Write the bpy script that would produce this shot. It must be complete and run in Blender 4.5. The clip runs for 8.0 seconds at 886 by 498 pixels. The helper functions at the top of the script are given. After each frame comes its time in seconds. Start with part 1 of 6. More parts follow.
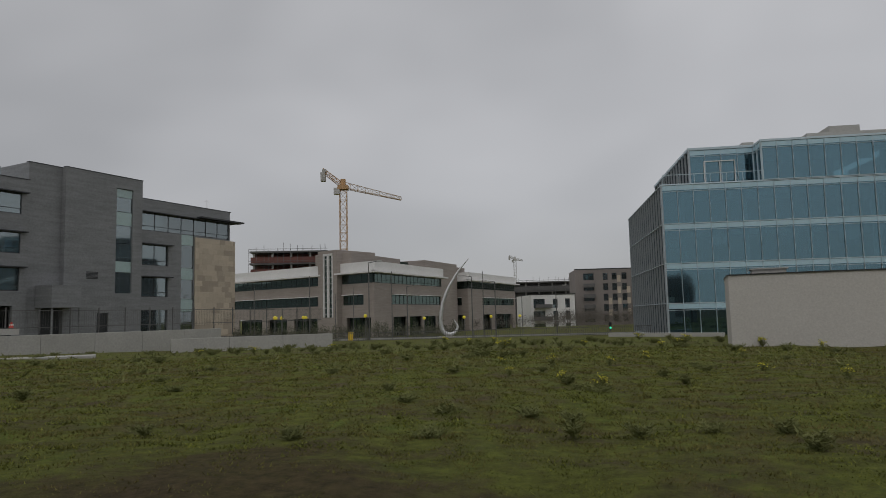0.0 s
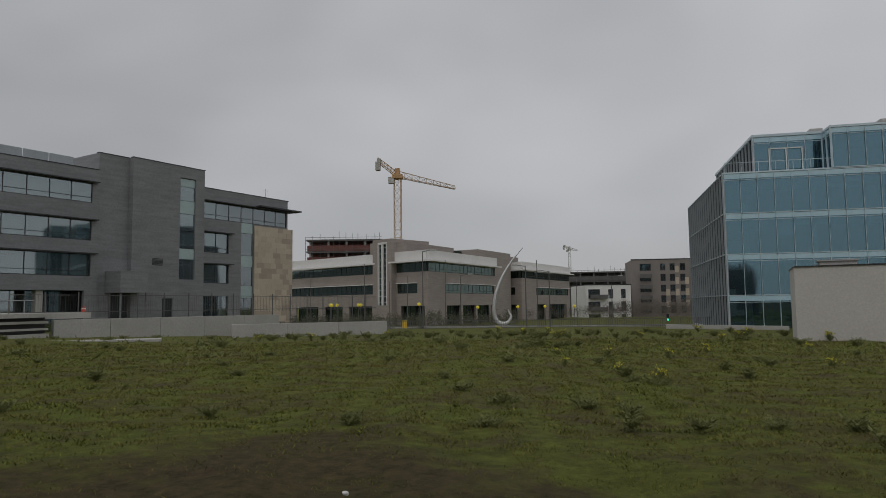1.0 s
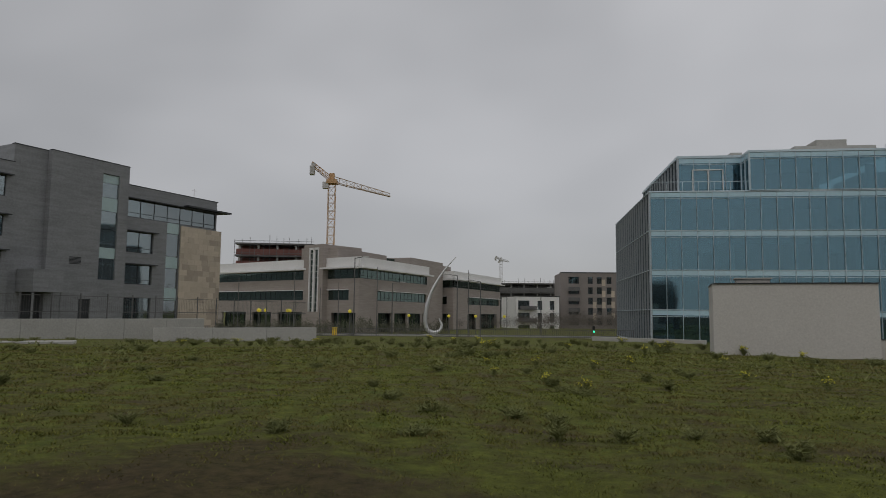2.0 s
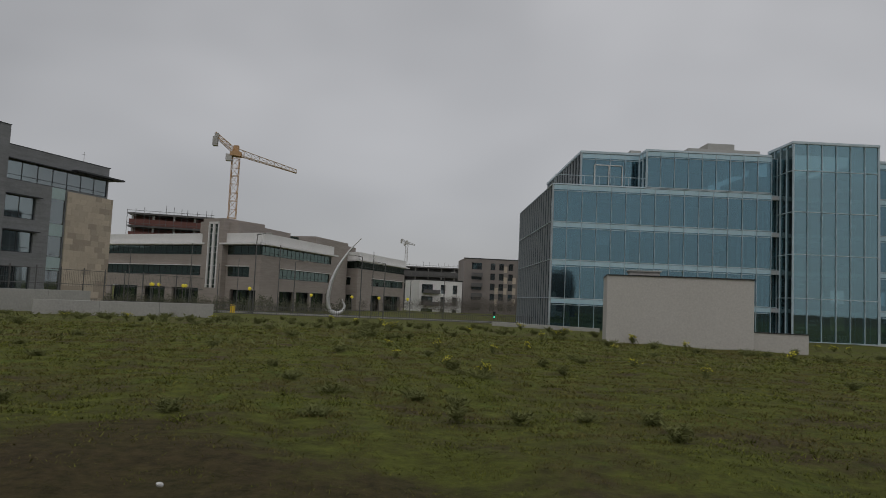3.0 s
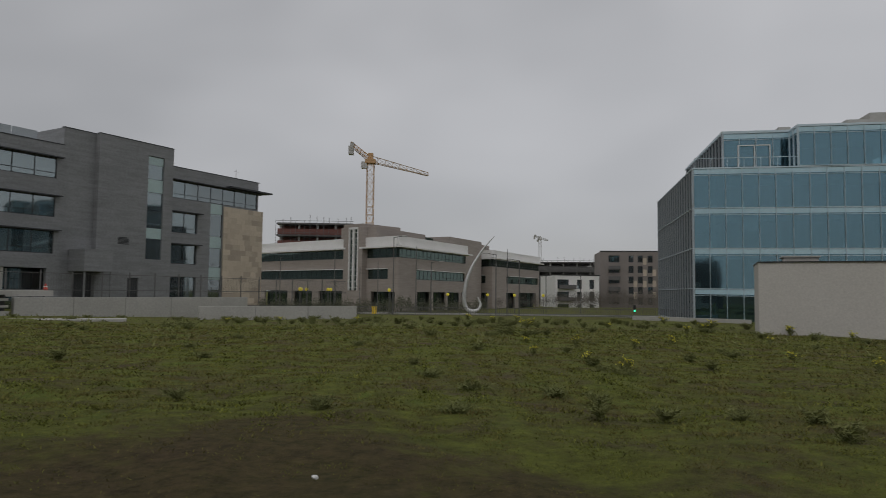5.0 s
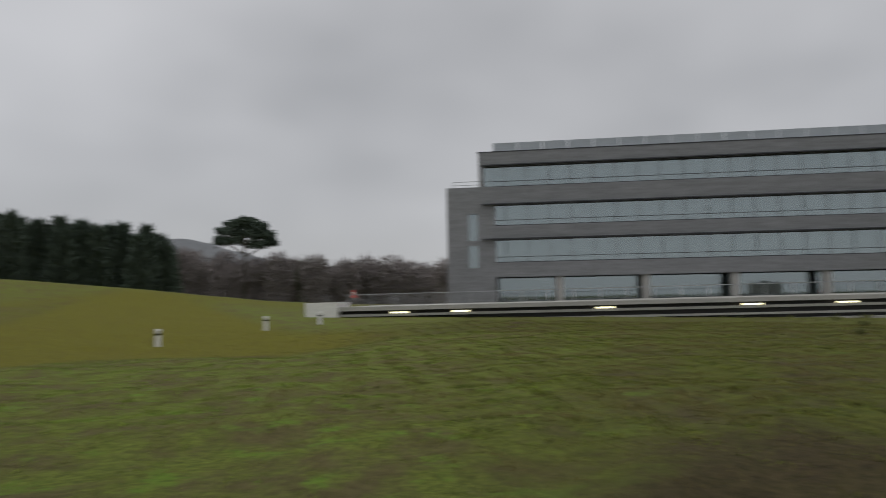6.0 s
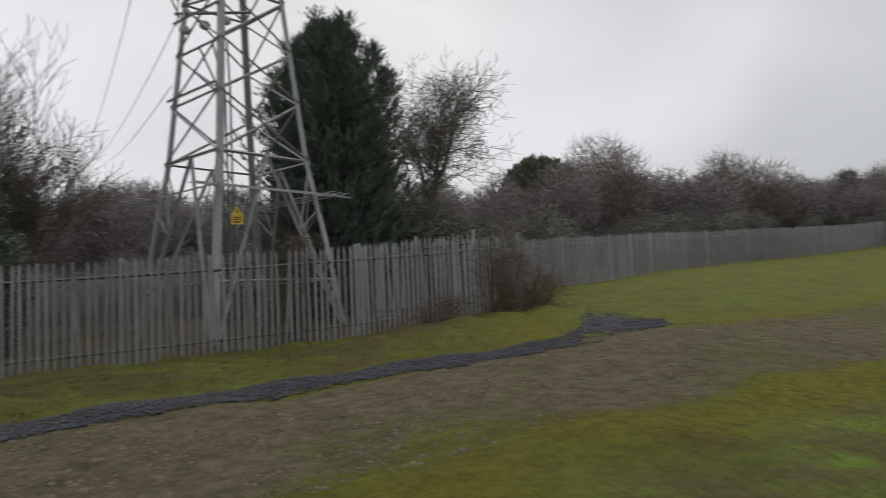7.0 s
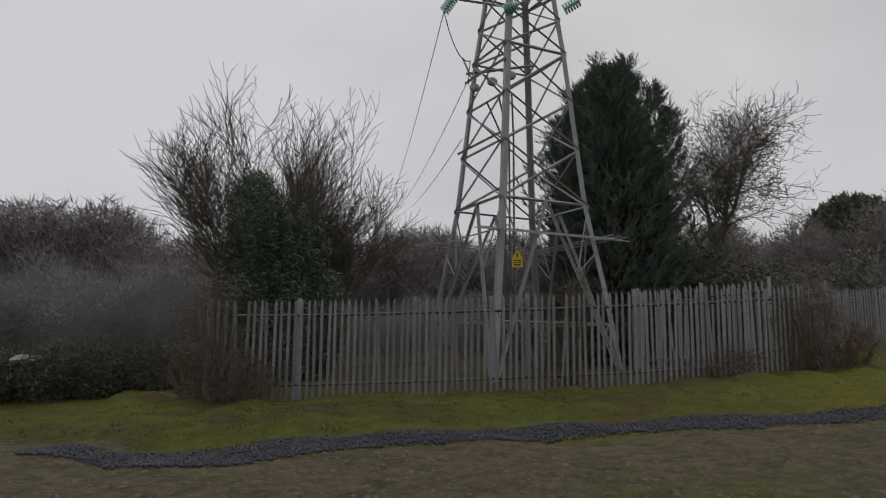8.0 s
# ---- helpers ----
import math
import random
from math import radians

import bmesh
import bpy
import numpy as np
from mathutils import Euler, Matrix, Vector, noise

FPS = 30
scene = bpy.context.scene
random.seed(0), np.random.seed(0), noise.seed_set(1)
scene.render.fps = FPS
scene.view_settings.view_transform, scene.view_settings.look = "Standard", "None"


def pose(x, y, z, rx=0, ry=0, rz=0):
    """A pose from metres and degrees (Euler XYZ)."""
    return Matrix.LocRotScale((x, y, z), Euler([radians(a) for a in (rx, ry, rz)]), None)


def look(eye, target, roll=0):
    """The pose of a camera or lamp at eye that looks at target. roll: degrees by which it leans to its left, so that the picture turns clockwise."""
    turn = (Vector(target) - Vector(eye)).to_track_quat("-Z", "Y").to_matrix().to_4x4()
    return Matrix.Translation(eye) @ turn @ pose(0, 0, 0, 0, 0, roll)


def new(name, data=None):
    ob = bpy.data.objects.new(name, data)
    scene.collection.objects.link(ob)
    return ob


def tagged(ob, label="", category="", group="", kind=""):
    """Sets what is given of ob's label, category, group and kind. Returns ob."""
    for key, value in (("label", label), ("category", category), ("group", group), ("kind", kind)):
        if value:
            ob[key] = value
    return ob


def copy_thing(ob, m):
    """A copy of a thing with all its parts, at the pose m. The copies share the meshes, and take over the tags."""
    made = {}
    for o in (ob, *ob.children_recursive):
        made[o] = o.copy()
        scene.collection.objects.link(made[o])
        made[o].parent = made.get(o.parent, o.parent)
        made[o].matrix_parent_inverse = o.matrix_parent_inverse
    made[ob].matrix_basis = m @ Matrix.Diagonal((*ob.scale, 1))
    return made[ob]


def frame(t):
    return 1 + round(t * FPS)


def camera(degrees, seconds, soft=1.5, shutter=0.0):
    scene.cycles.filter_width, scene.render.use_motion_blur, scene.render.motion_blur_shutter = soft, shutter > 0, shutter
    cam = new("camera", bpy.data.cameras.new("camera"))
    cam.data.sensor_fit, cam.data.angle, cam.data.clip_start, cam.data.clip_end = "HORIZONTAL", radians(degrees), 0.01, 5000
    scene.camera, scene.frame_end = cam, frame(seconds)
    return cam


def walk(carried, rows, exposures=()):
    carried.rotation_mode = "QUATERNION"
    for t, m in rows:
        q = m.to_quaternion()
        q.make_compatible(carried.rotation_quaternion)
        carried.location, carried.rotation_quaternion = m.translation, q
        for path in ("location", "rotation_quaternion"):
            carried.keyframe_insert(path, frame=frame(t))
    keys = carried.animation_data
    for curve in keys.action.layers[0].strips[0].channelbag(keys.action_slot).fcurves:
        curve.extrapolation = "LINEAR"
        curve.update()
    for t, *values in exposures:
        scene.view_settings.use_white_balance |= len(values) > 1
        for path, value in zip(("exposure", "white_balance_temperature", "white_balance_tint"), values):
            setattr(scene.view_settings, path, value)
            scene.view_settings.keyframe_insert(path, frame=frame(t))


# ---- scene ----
# camera: it stands in one spot, sways a little and turns
cam = camera(66.2, 8.0, soft=0.85, shutter=0.15)
EYE = 1.6
ROWS = [  # seconds, sideways sway, yaw, pitch, roll
    (0.0, 0.10, 0.10, 5.57, 1.41), (0.5, 0.07, 3.62, 5.45, 0.96), (1.0, 0.04, 4.55, 4.73, 0.70),
    (1.5, 0.05, 1.58, 4.99, 0.51), (1.7, 0.04, 0.82, 5.39, -0.10), (2.8, 0.0, -8.28, 5.32, -1.68),
    (3.0, -0.01, -9.34, 4.17, -2.54), (3.5, -0.02, -14.04, 4.85, -2.86), (4.0, 0.0, -8.78, 5.28, -1.86),
    (4.5, 0.0, -2.15, 4.22, -1.47), (5.0, 0.0, 2.02, 3.62, -0.64), (5.2, -0.05, 6.98, 4.22, -0.43),
    (5.467, -0.05, 19.7, 4.4, 0.0), (5.733, -0.04, 43.5, 4.4, 0.5), (6.033, -0.03, 74.0, 4.2, 1.0),
    (6.3, -0.02, 101.15, 3.2, 1.75), (6.4, -0.02, 110.80, 1.14, 4.62), (6.5, -0.01, 121.70, 1.35, 8.13),
    (6.6, 0.0, 129.00, 2.09, 9.94), (6.8, 0.0, 142.45, 3.43, 5.15), (7.0, 0.0, 153.89, 3.64, 2.59),
    (7.3, 0.0, 165.6, 4.25, 2.1), (7.5, 0.0, 169.15, 3.72, 1.24), (8.0, 0.0, 176.76, 7.72, -0.65)]
walk(cam, [(t, pose(sx, 0, EYE, 90 + p, r, y)) for t, sx, y, p, r in ROWS],
     exposures=[(0.0, -0.45), (2.5, -0.47), (3.5, -0.57), (4.5, -0.47), (5.2, -0.45), (6.0, -0.1), (6.3, -0.03), (6.5, -0.2), (6.7, -0.03), (7.0, 0.10), (7.5, -0.08), (8.0, -0.36)])

# world: overcast sky
world = bpy.data.worlds.new("overcast")
scene.world = world
world.use_nodes = True
wt = world.node_tree
wn, wl = wt.nodes, wt.links
bg = wn["Background"]
sky = wn.new("ShaderNodeTexSky")
sky.sky_type, sky.sun_disc = "NISHITA", False
sky.sun_elevation, sky.sun_rotation = radians(32), radians(200)
tc = wn.new("ShaderNodeTexCoord")
mp = wn.new("ShaderNodeMapping")
mp.inputs["Scale"].default_value = (1.0, 1.0, 1.9)
wl.new(tc.outputs["Generated"], mp.inputs["Vector"])
nz = wn.new("ShaderNodeTexNoise")
nz.inputs["Scale"].default_value, nz.inputs["Detail"].default_value, nz.inputs["Roughness"].default_value = 1.5, 3, 0.5
nz.inputs["Distortion"].default_value = 0.15
wl.new(mp.outputs["Vector"], nz.inputs["Vector"])
cl = wn.new("ShaderNodeValToRGB")
cl.color_ramp.elements[0].position, cl.color_ramp.elements[0].color = 0.265, (0.43, 0.435, 0.452, 1)
cl.color_ramp.elements[1].position, cl.color_ramp.elements[1].color = 0.815, (0.80, 0.80, 0.825, 1)
# the cloud is thinner towards the south-west, thicker low over the hill
dot = wn.new("ShaderNodeVectorMath")
dot.operation = "DOT_PRODUCT"
dot.inputs[1].default_value = (0.12, -0.14, 0.20)
wl.new(tc.outputs["Generated"], dot.inputs[0])
addn = wn.new("ShaderNodeMath")
addn.operation = "ADD"
wl.new(nz.outputs["Fac"], addn.inputs[0])
wl.new(dot.outputs["Value"], addn.inputs[1])
wl.new(addn.outputs[0], cl.inputs["Fac"])
dim = wn.new("ShaderNodeVectorMath")
dim.operation = "SCALE"
dim.inputs["Scale"].default_value = 0.1
wl.new(sky.outputs["Color"], dim.inputs[0])
mx = wn.new("ShaderNodeMix")
mx.data_type = "RGBA"
mx.inputs["Factor"].default_value = 0.93
wl.new(dim.outputs["Vector"], mx.inputs["A"])
wl.new(cl.outputs["Color"], mx.inputs["B"])
wl.new(mx.outputs["Result"], bg.inputs["Color"])
bg.inputs["Strength"].default_value = 1.0
sun_data = bpy.data.lights.new("sun", "SUN")
sun_data.energy, sun_data.angle, sun_data.color = 0.5, radians(40), (1.0, 0.97, 0.93)
sun = new("sun", sun_data)
sun.matrix_world = look((0, 0, 80), (25, 45, 0))

# ---- materials ----


def nodes_of(name):
    m = bpy.data.materials.new(name)
    m.use_nodes = True
    return m, m.node_tree.nodes, m.node_tree.links, m.node_tree.nodes["Principled BSDF"]


def noise_node(n, l, scale, detail=4, rough=0.6, vec=None):
    t = n.new("ShaderNodeTexNoise")
    t.inputs["Scale"].default_value, t.inputs["Detail"].default_value, t.inputs["Roughness"].default_value = scale, detail, rough
    if vec is None:
        vec = n.new("ShaderNodeNewGeometry").outputs["Position"]
    l.new(vec, t.inputs["Vector"])
    return t.outputs["Fac"]


def ramp(n, l, fac, lo, hi, c1, c2):
    r = n.new("ShaderNodeValToRGB")
    r.color_ramp.elements[0].position, r.color_ramp.elements[0].color = lo, (*c1, 1)
    r.color_ramp.elements[1].position, r.color_ramp.elements[1].color = hi, (*c2, 1)
    l.new(fac, r.inputs["Fac"])
    return r.outputs["Color"]


def mixc(n, l, fac, a, b, mode="MIX"):
    m = n.new("ShaderNodeMix")
    m.data_type, m.blend_type = "RGBA", mode
    if isinstance(fac, float):
        m.inputs["Factor"].default_value = fac
    else:
        l.new(fac, m.inputs["Factor"])
    for sock, v in (("A", a), ("B", b)):
        if isinstance(v, tuple):
            m.inputs[sock].default_value = (*v, 1)
        else:
            l.new(v, m.inputs[sock])
    return m.outputs["Result"]


def mat(name, c1, c2, big=0.3, fine=8.0, rough=0.8, metal=0.0, bump=0.0, spread=0.25, vary=0.0, courses=0.0):
    """Two tones mixed at a large and a fine scale, with relief; vary: brightness change from piece to piece."""
    m, n, l, b = nodes_of(name)
    col = ramp(n, l, noise_node(n, l, big), 0.5 - spread, 0.5 + spread, c1, c2)
    f = noise_node(n, l, fine, 5, 0.65)
    col = mixc(n, l, 0.35, col, ramp(n, l, f, 0.3, 0.7, tuple(v * 0.72 for v in c1), tuple(min(1, v * 1.2) for v in c2)))
    if courses:
        mpg = n.new("ShaderNodeMapping")
        mpg.inputs["Scale"].default_value = (0.35, 0.35, 3.2)
        l.new(n.new("ShaderNodeNewGeometry").outputs["Position"], mpg.inputs["Vector"])
        st = ramp(n, l, noise_node(n, l, 1.0, 3, 0.6, mpg.outputs["Vector"]), 0.35, 0.65, (1 - courses,) * 3, (1 + courses,) * 3)
        col = mixc(n, l, 1.0, col, st, "MULTIPLY")
    if vary:
        oi = n.new("ShaderNodeObjectInfo")
        mr = n.new("ShaderNodeMapRange")
        mr.inputs["To Min"].default_value, mr.inputs["To Max"].default_value = 1 - vary, 1 + vary
        l.new(oi.outputs["Random"], mr.inputs["Value"])
        hs = n.new("ShaderNodeHueSaturation")
        l.new(mr.outputs["Result"], hs.inputs["Value"])
        l.new(col, hs.inputs["Color"])
        col = hs.outputs["Color"]
    l.new(col, b.inputs["Base Color"])
    b.inputs["Roughness"].default_value, b.inputs["Metallic"].default_value = rough, metal
    if bump:
        bp = n.new("ShaderNodeBump")
        bp.inputs["Strength"].default_value, bp.inputs["Distance"].default_value = bump, 0.03
        l.new(f, bp.inputs["Height"])
        l.new(bp.outputs["Normal"], b.inputs["Normal"])
    return m


def glass(name, tint, gloss, body=0.0, body_col=(0.1, 0.1, 0.1), rough=0.02, low=0.28):
    """A pane: tinted see-through glass with a mirror coat that grows at a slant."""
    m, n, l, b = nodes_of(name)
    out = n["Material Output"]
    tr = n.new("ShaderNodeBsdfTransparent")
    tr.inputs["Color"].default_value = (*tint, 1)
    gl = n.new("ShaderNodeBsdfGlossy")
    gl.inputs["Color"].default_value, gl.inputs["Roughness"].default_value = (*gloss, 1), rough
    bp = n.new("ShaderNodeBump")
    bp.inputs["Strength"].default_value, bp.inputs["Distance"].default_value = 0.04, 0.02
    l.new(noise_node(n, l, 0.7, 2), bp.inputs["Height"])
    l.new(bp.outputs["Normal"], gl.inputs["Normal"])
    fr = n.new("ShaderNodeLayerWeight")
    fr.inputs["Blend"].default_value = 0.35
    mr = n.new("ShaderNodeMapRange")
    mr.inputs["To Min"].default_value, mr.inputs["To Max"].default_value = low, 1.0
    l.new(fr.outputs["Fresnel"], mr.inputs["Value"])
    mix = n.new("ShaderNodeMixShader")
    l.new(mr.outputs["Result"], mix.inputs["Fac"])
    base = tr.outputs["BSDF"]
    if body:
        df = n.new("ShaderNodeBsdfDiffuse")
        df.inputs["Color"].default_value = (*body_col, 1)
        ms = n.new("ShaderNodeMixShader")
        ms.inputs["Fac"].default_value = body
        l.new(base, ms.inputs[1])
        l.new(df.outputs["BSDF"], ms.inputs[2])
        base = ms.outputs["Shader"]
    l.new(base, mix.inputs[1])
    l.new(gl.outputs["BSDF"], mix.inputs[2])
    l.new(mix.outputs["Shader"], out.inputs["Surface"])
    return m


def glowing(name, col, power):
    m, n, l, b = nodes_of(name)
    b.inputs["Base Color"].default_value = (*col, 1)
    b.inputs["Emission Color"].default_value = (*col, 1)
    b.inputs["Emission Strength"].default_value = power
    return m


GREY_STONE = mat("grey_stone_cladding", (0.18, 0.185, 0.19), (0.24, 0.245, 0.25), 0.25, 5, 0.75, bump=0.1, courses=0.10)
DARK_FRAME = mat("dark_window_frame", (0.03, 0.033, 0.036), (0.05, 0.052, 0.055), 0.5, 20, 0.5, 0.4)
BUFF_STONE = mat("buff_limestone", (0.46, 0.39, 0.30), (0.56, 0.48, 0.38), 0.7, 9, 0.8, bump=0.15, vary=0.10)
BUFF_DARK = mat("darker_limestone", (0.36, 0.30, 0.235), (0.43, 0.365, 0.29), 0.7, 9, 0.8, bump=0.15, vary=0.06)
TAN_CLAD = mat("taupe_brick_cladding", (0.31, 0.27, 0.24), (0.38, 0.335, 0.30), 0.2, 12, 0.85, bump=0.2, courses=0.08)
WHITE_BAND = mat("white_render_band", (0.70, 0.69, 0.67), (0.80, 0.79, 0.77), 0.3, 6, 0.7)
CONCRETE = mat("pale_concrete", (0.35, 0.34, 0.315), (0.46, 0.45, 0.42), 0.4, 7, 0.85, bump=0.2)
CREAM = mat("cream_render", (0.50, 0.475, 0.44), (0.56, 0.535, 0.50), 0.35, 10, 0.85, bump=0.1)
DARK_COPING = mat("dark_metal_coping", (0.03, 0.03, 0.03), (0.06, 0.06, 0.06), 0.5, 12, 0.5, 0.5)
ALU = mat("pale_aluminium", (0.46, 0.56, 0.61), (0.57, 0.66, 0.71), 0.4, 10, 0.4, 0.0)
SIDE_STEEL = mat("grey_fin_steel", (0.29, 0.32, 0.34), (0.38, 0.41, 0.43), 0.4, 10, 0.45, 0.2)
GALV = mat("galvanised_steel", (0.32, 0.33, 0.34), (0.46, 0.47, 0.48), 1.2, 14, 0.55, 0.45, vary=0.14)
LATTICE = mat("weathered_lattice_steel", (0.30, 0.31, 0.31), (0.42, 0.43, 0.43), 1.0, 10, 0.6, 0.25)
SCULPT = mat("brushed_sculpture_steel", (0.55, 0.55, 0.55), (0.70, 0.70, 0.69), 0.5, 6, 0.35, 0.5)
# Dark grey that puts the dimness of unlit rooms into the colour.
INNER = mat("interior_toned_dim", (0.11, 0.115, 0.12), (0.17, 0.175, 0.18), 0.2, 2, 0.9)
INNER_PALE = mat("office_ceiling_and_blinds", (0.50, 0.53, 0.54), (0.62, 0.64, 0.65), 0.5, 5, 0.8)
RED_STEEL = mat("rust_red_scaffold_netting", (0.15, 0.06, 0.05), (0.22, 0.10, 0.085), 0.3, 4, 0.85)
SCAFF = mat("scaffold_tube", (0.10, 0.10, 0.10), (0.17, 0.165, 0.16), 0.5, 10, 0.6, 0.3)
CRANE_Y = mat("crane_yellow_paint", (0.44, 0.25, 0.11), (0.54, 0.34, 0.17), 0.3, 6, 0.55)
CRANE_J = mat("faded_yellow_jib_paint", (0.40, 0.29, 0.19), (0.50, 0.38, 0.26), 0.3, 6, 0.55)
CRANE_W = mat("crane_grey_paint", (0.45, 0.44, 0.42), (0.55, 0.54, 0.52), 0.3, 6, 0.55)
BROWN_CLAD = mat("brown_brick", (0.20, 0.178, 0.165), (0.265, 0.235, 0.218), 0.3, 10, 0.85, bump=0.2)
ASPHALT = mat("asphalt", (0.05, 0.05, 0.052), (0.075, 0.075, 0.075), 0.2, 30, 0.9, bump=0.2)
GLASS_OFFICE = glass("office_window_glass", (0.50, 0.58, 0.58), (0.58, 0.66, 0.68), 0.18, (0.20, 0.23, 0.24), rough=0.03)
GLASS_GREEN = glass("green_office_glass", (0.12, 0.20, 0.18), (0.30, 0.40, 0.37), 0.4, (0.07, 0.10, 0.09))
GLASS_BLUE = glass("blue_curtain_wall_glass", (0.42, 0.60, 0.66), (0.29, 0.47, 0.55), 0.14, (0.11, 0.16, 0.18), rough=0.015, low=0.30)
GLASS_TOWER = glass("clear_stair_tower_glass", (0.56, 0.72, 0.74), (0.35, 0.53, 0.59), 0.2, (0.12, 0.17, 0.18), rough=0.015, low=0.36)
GLASS_SIDE = glass("grey_side_glass", (0.25, 0.33, 0.35), (0.28, 0.32, 0.34), rough=0.03)
SPANDREL = mat("pale_blue_spandrel", (0.40, 0.58, 0.66), (0.48, 0.66, 0.74), 0.3, 6, 0.15)
PANEL_TEAL = mat("pale_teal_panel", (0.36, 0.47, 0.47), (0.42, 0.54, 0.53), 0.3, 6, 0.3)
YELLOW_LAMP = glowing("yellow_lamp_globe", (0.75, 0.62, 0.05), 0.25)
GREEN_LIGHT = glowing("green_signal_lens", (0.05, 0.9, 0.45), 2.0)
WARM_STRIP = glowing("recessed_strip_light", (1.0, 0.93, 0.6), 2.0)
SIGN_YELLOW = mat("yellow_enamel", (0.75, 0.50, 0.02), (0.82, 0.57, 0.04), 1, 10, 0.5)
SIGN_AND_SHADE_BLACK = mat("black_sign_ink_and_slot_shade", (0.02, 0.02, 0.02), (0.03, 0.03, 0.03), 1, 10, 0.6)
RED_PLASTIC = mat("red_plastic", (0.55, 0.06, 0.04), (0.62, 0.09, 0.06), 1, 8, 0.5)
BARK = mat("bare_bark", (0.11, 0.095, 0.08), (0.18, 0.16, 0.14), 0.8, 18, 0.9)
TWIG = mat("winter_twigs", (0.16, 0.135, 0.12), (0.23, 0.20, 0.18), 0.1, 3, 0.9)
WOOD_BROWN = mat("winter_wood_brown", (0.20, 0.182, 0.175), (0.30, 0.265, 0.255), 0.06, 0.8, 0.95)
WOOD_RUST = mat("rusty_winter_foliage", (0.26, 0.13, 0.06), (0.36, 0.20, 0.09), 0.3, 2, 0.95)
WOOD_DARK = mat("dark_winter_thicket", (0.27, 0.26, 0.252), (0.40, 0.382, 0.368), 0.2, 2, 0.95)
SHRUB = mat("dull_evergreen_shrub", (0.095, 0.10, 0.07), (0.15, 0.15, 0.10), 0.15, 1.5, 0.9)
SHRUB_DULL = mat("dull_undergrowth", (0.14, 0.143, 0.122), (0.23, 0.22, 0.19), 0.15, 1.5, 0.95)
CYPRESS = mat("dark_cypress_foliage", (0.092, 0.118, 0.098), (0.15, 0.18, 0.14), 0.5, 3, 0.85)
IVY = mat("ivy_leaves", (0.105, 0.135, 0.095), (0.17, 0.205, 0.14), 0.6, 4, 0.5)
CONIFER = mat("far_conifer_needles", (0.060, 0.088, 0.066), (0.10, 0.13, 0.095), 0.1, 1, 0.95)
HEDGE = mat("dark_bare_hedge", (0.075, 0.078, 0.06), (0.13, 0.128, 0.098), 0.5, 3, 0.95)
WEED = mat("weed_leaves", (0.10, 0.115, 0.036), (0.21, 0.22, 0.075), 1.5, 12, 0.9)
FLOWER = mat("yellow_petals", (0.60, 0.54, 0.03), (0.72, 0.66, 0.06), 2, 15, 0.7)
BRAMBLE = mat("bramble_stems", (0.13, 0.095, 0.07), (0.21, 0.155, 0.115), 0.8, 6, 0.9)
# ---- building helpers ----


def part(name, bm, material, parent=None, label="", smooth=False):
    me = bpy.data.meshes.new(name)
    bmesh.ops.recalc_face_normals(bm, faces=bm.faces[:])
    bm.to_mesh(me)
    bm.free()
    me.materials.append(material)
    if smooth:
        me.shade_smooth()
    ob = new(name, me)
    ob.parent = parent
    if label:
        ob["label"] = label
    return ob


def shared(name, me, parent, m):
    """One more object on a mesh that exists."""
    ob = new(name, me)
    ob.parent = parent
    ob.matrix_basis = m
    return ob


def thing(name, m, label, category, group="", kind=""):
    ob = new(name)
    ob.empty_display_size = 0.3
    ob.matrix_basis = m
    return tagged(ob, label, category, group, kind)


def add_box(bm, x0, x1, y0, y1, z0, z1):
    v = [bm.verts.new((x, y, z)) for x in (x0, x1) for y in (y0, y1) for z in (z0, z1)]
    for f in ((0, 1, 3, 2), (4, 6, 7, 5), (0, 4, 5, 1), (2, 3, 7, 6), (0, 2, 6, 4), (1, 5, 7, 3)):
        bm.faces.new([v[i] for i in f])


def boxes(*items):
    bm = bmesh.new()
    for b in items:
        add_box(bm, *b)
    return bm


def holed(bm, u0, u1, z0, z1, y0, y1, holes):
    """A wall from u0 to u1 and z0 to z1, y0 to y1 thick, with openings (ua, ub, za, zb) right through."""
    zs = sorted({z0, z1, *[min(max(h[i], z0), z1) for h in holes for i in (2, 3)]})
    us = sorted({u0, u1, *[min(max(h[i], u0), u1) for h in holes for i in (0, 1)]})
    for za, zb in zip(zs, zs[1:]):
        for ua, ub in zip(us, us[1:]):
            zm, um = (za + zb) / 2, (ua + ub) / 2
            if zb - za > 1e-4 and ub - ua > 1e-4 and not any(h[2] < zm < h[3] and h[0] < um < h[1] for h in holes):
                add_box(bm, ua, ub, y0, y1, za, zb)
    bmesh.ops.remove_doubles(bm, verts=bm.verts[:], dist=0.0005)
    return bm


def tube(bm, p, q, r0, r1=None, n=4):
    p, q = Vector(p), Vector(q)
    r1 = r0 if r1 is None else r1
    d = (q - p)
    if d.length < 1e-6:
        return
    d.normalize()
    a = d.orthogonal().normalized()
    b = d.cross(a)
    ring = [[bm.verts.new(c + (a * math.cos(2 * math.pi * i / n) + b * math.sin(2 * math.pi * i / n)) * r) for i in range(n)] for c, r in ((p, r0), (q, r1))]
    for i in range(n):
        j = (i + 1) % n
        bm.faces.new((ring[0][i], ring[0][j], ring[1][j], ring[1][i]))
    bm.faces.new(ring[0][::-1])
    bm.faces.new(ring[1])


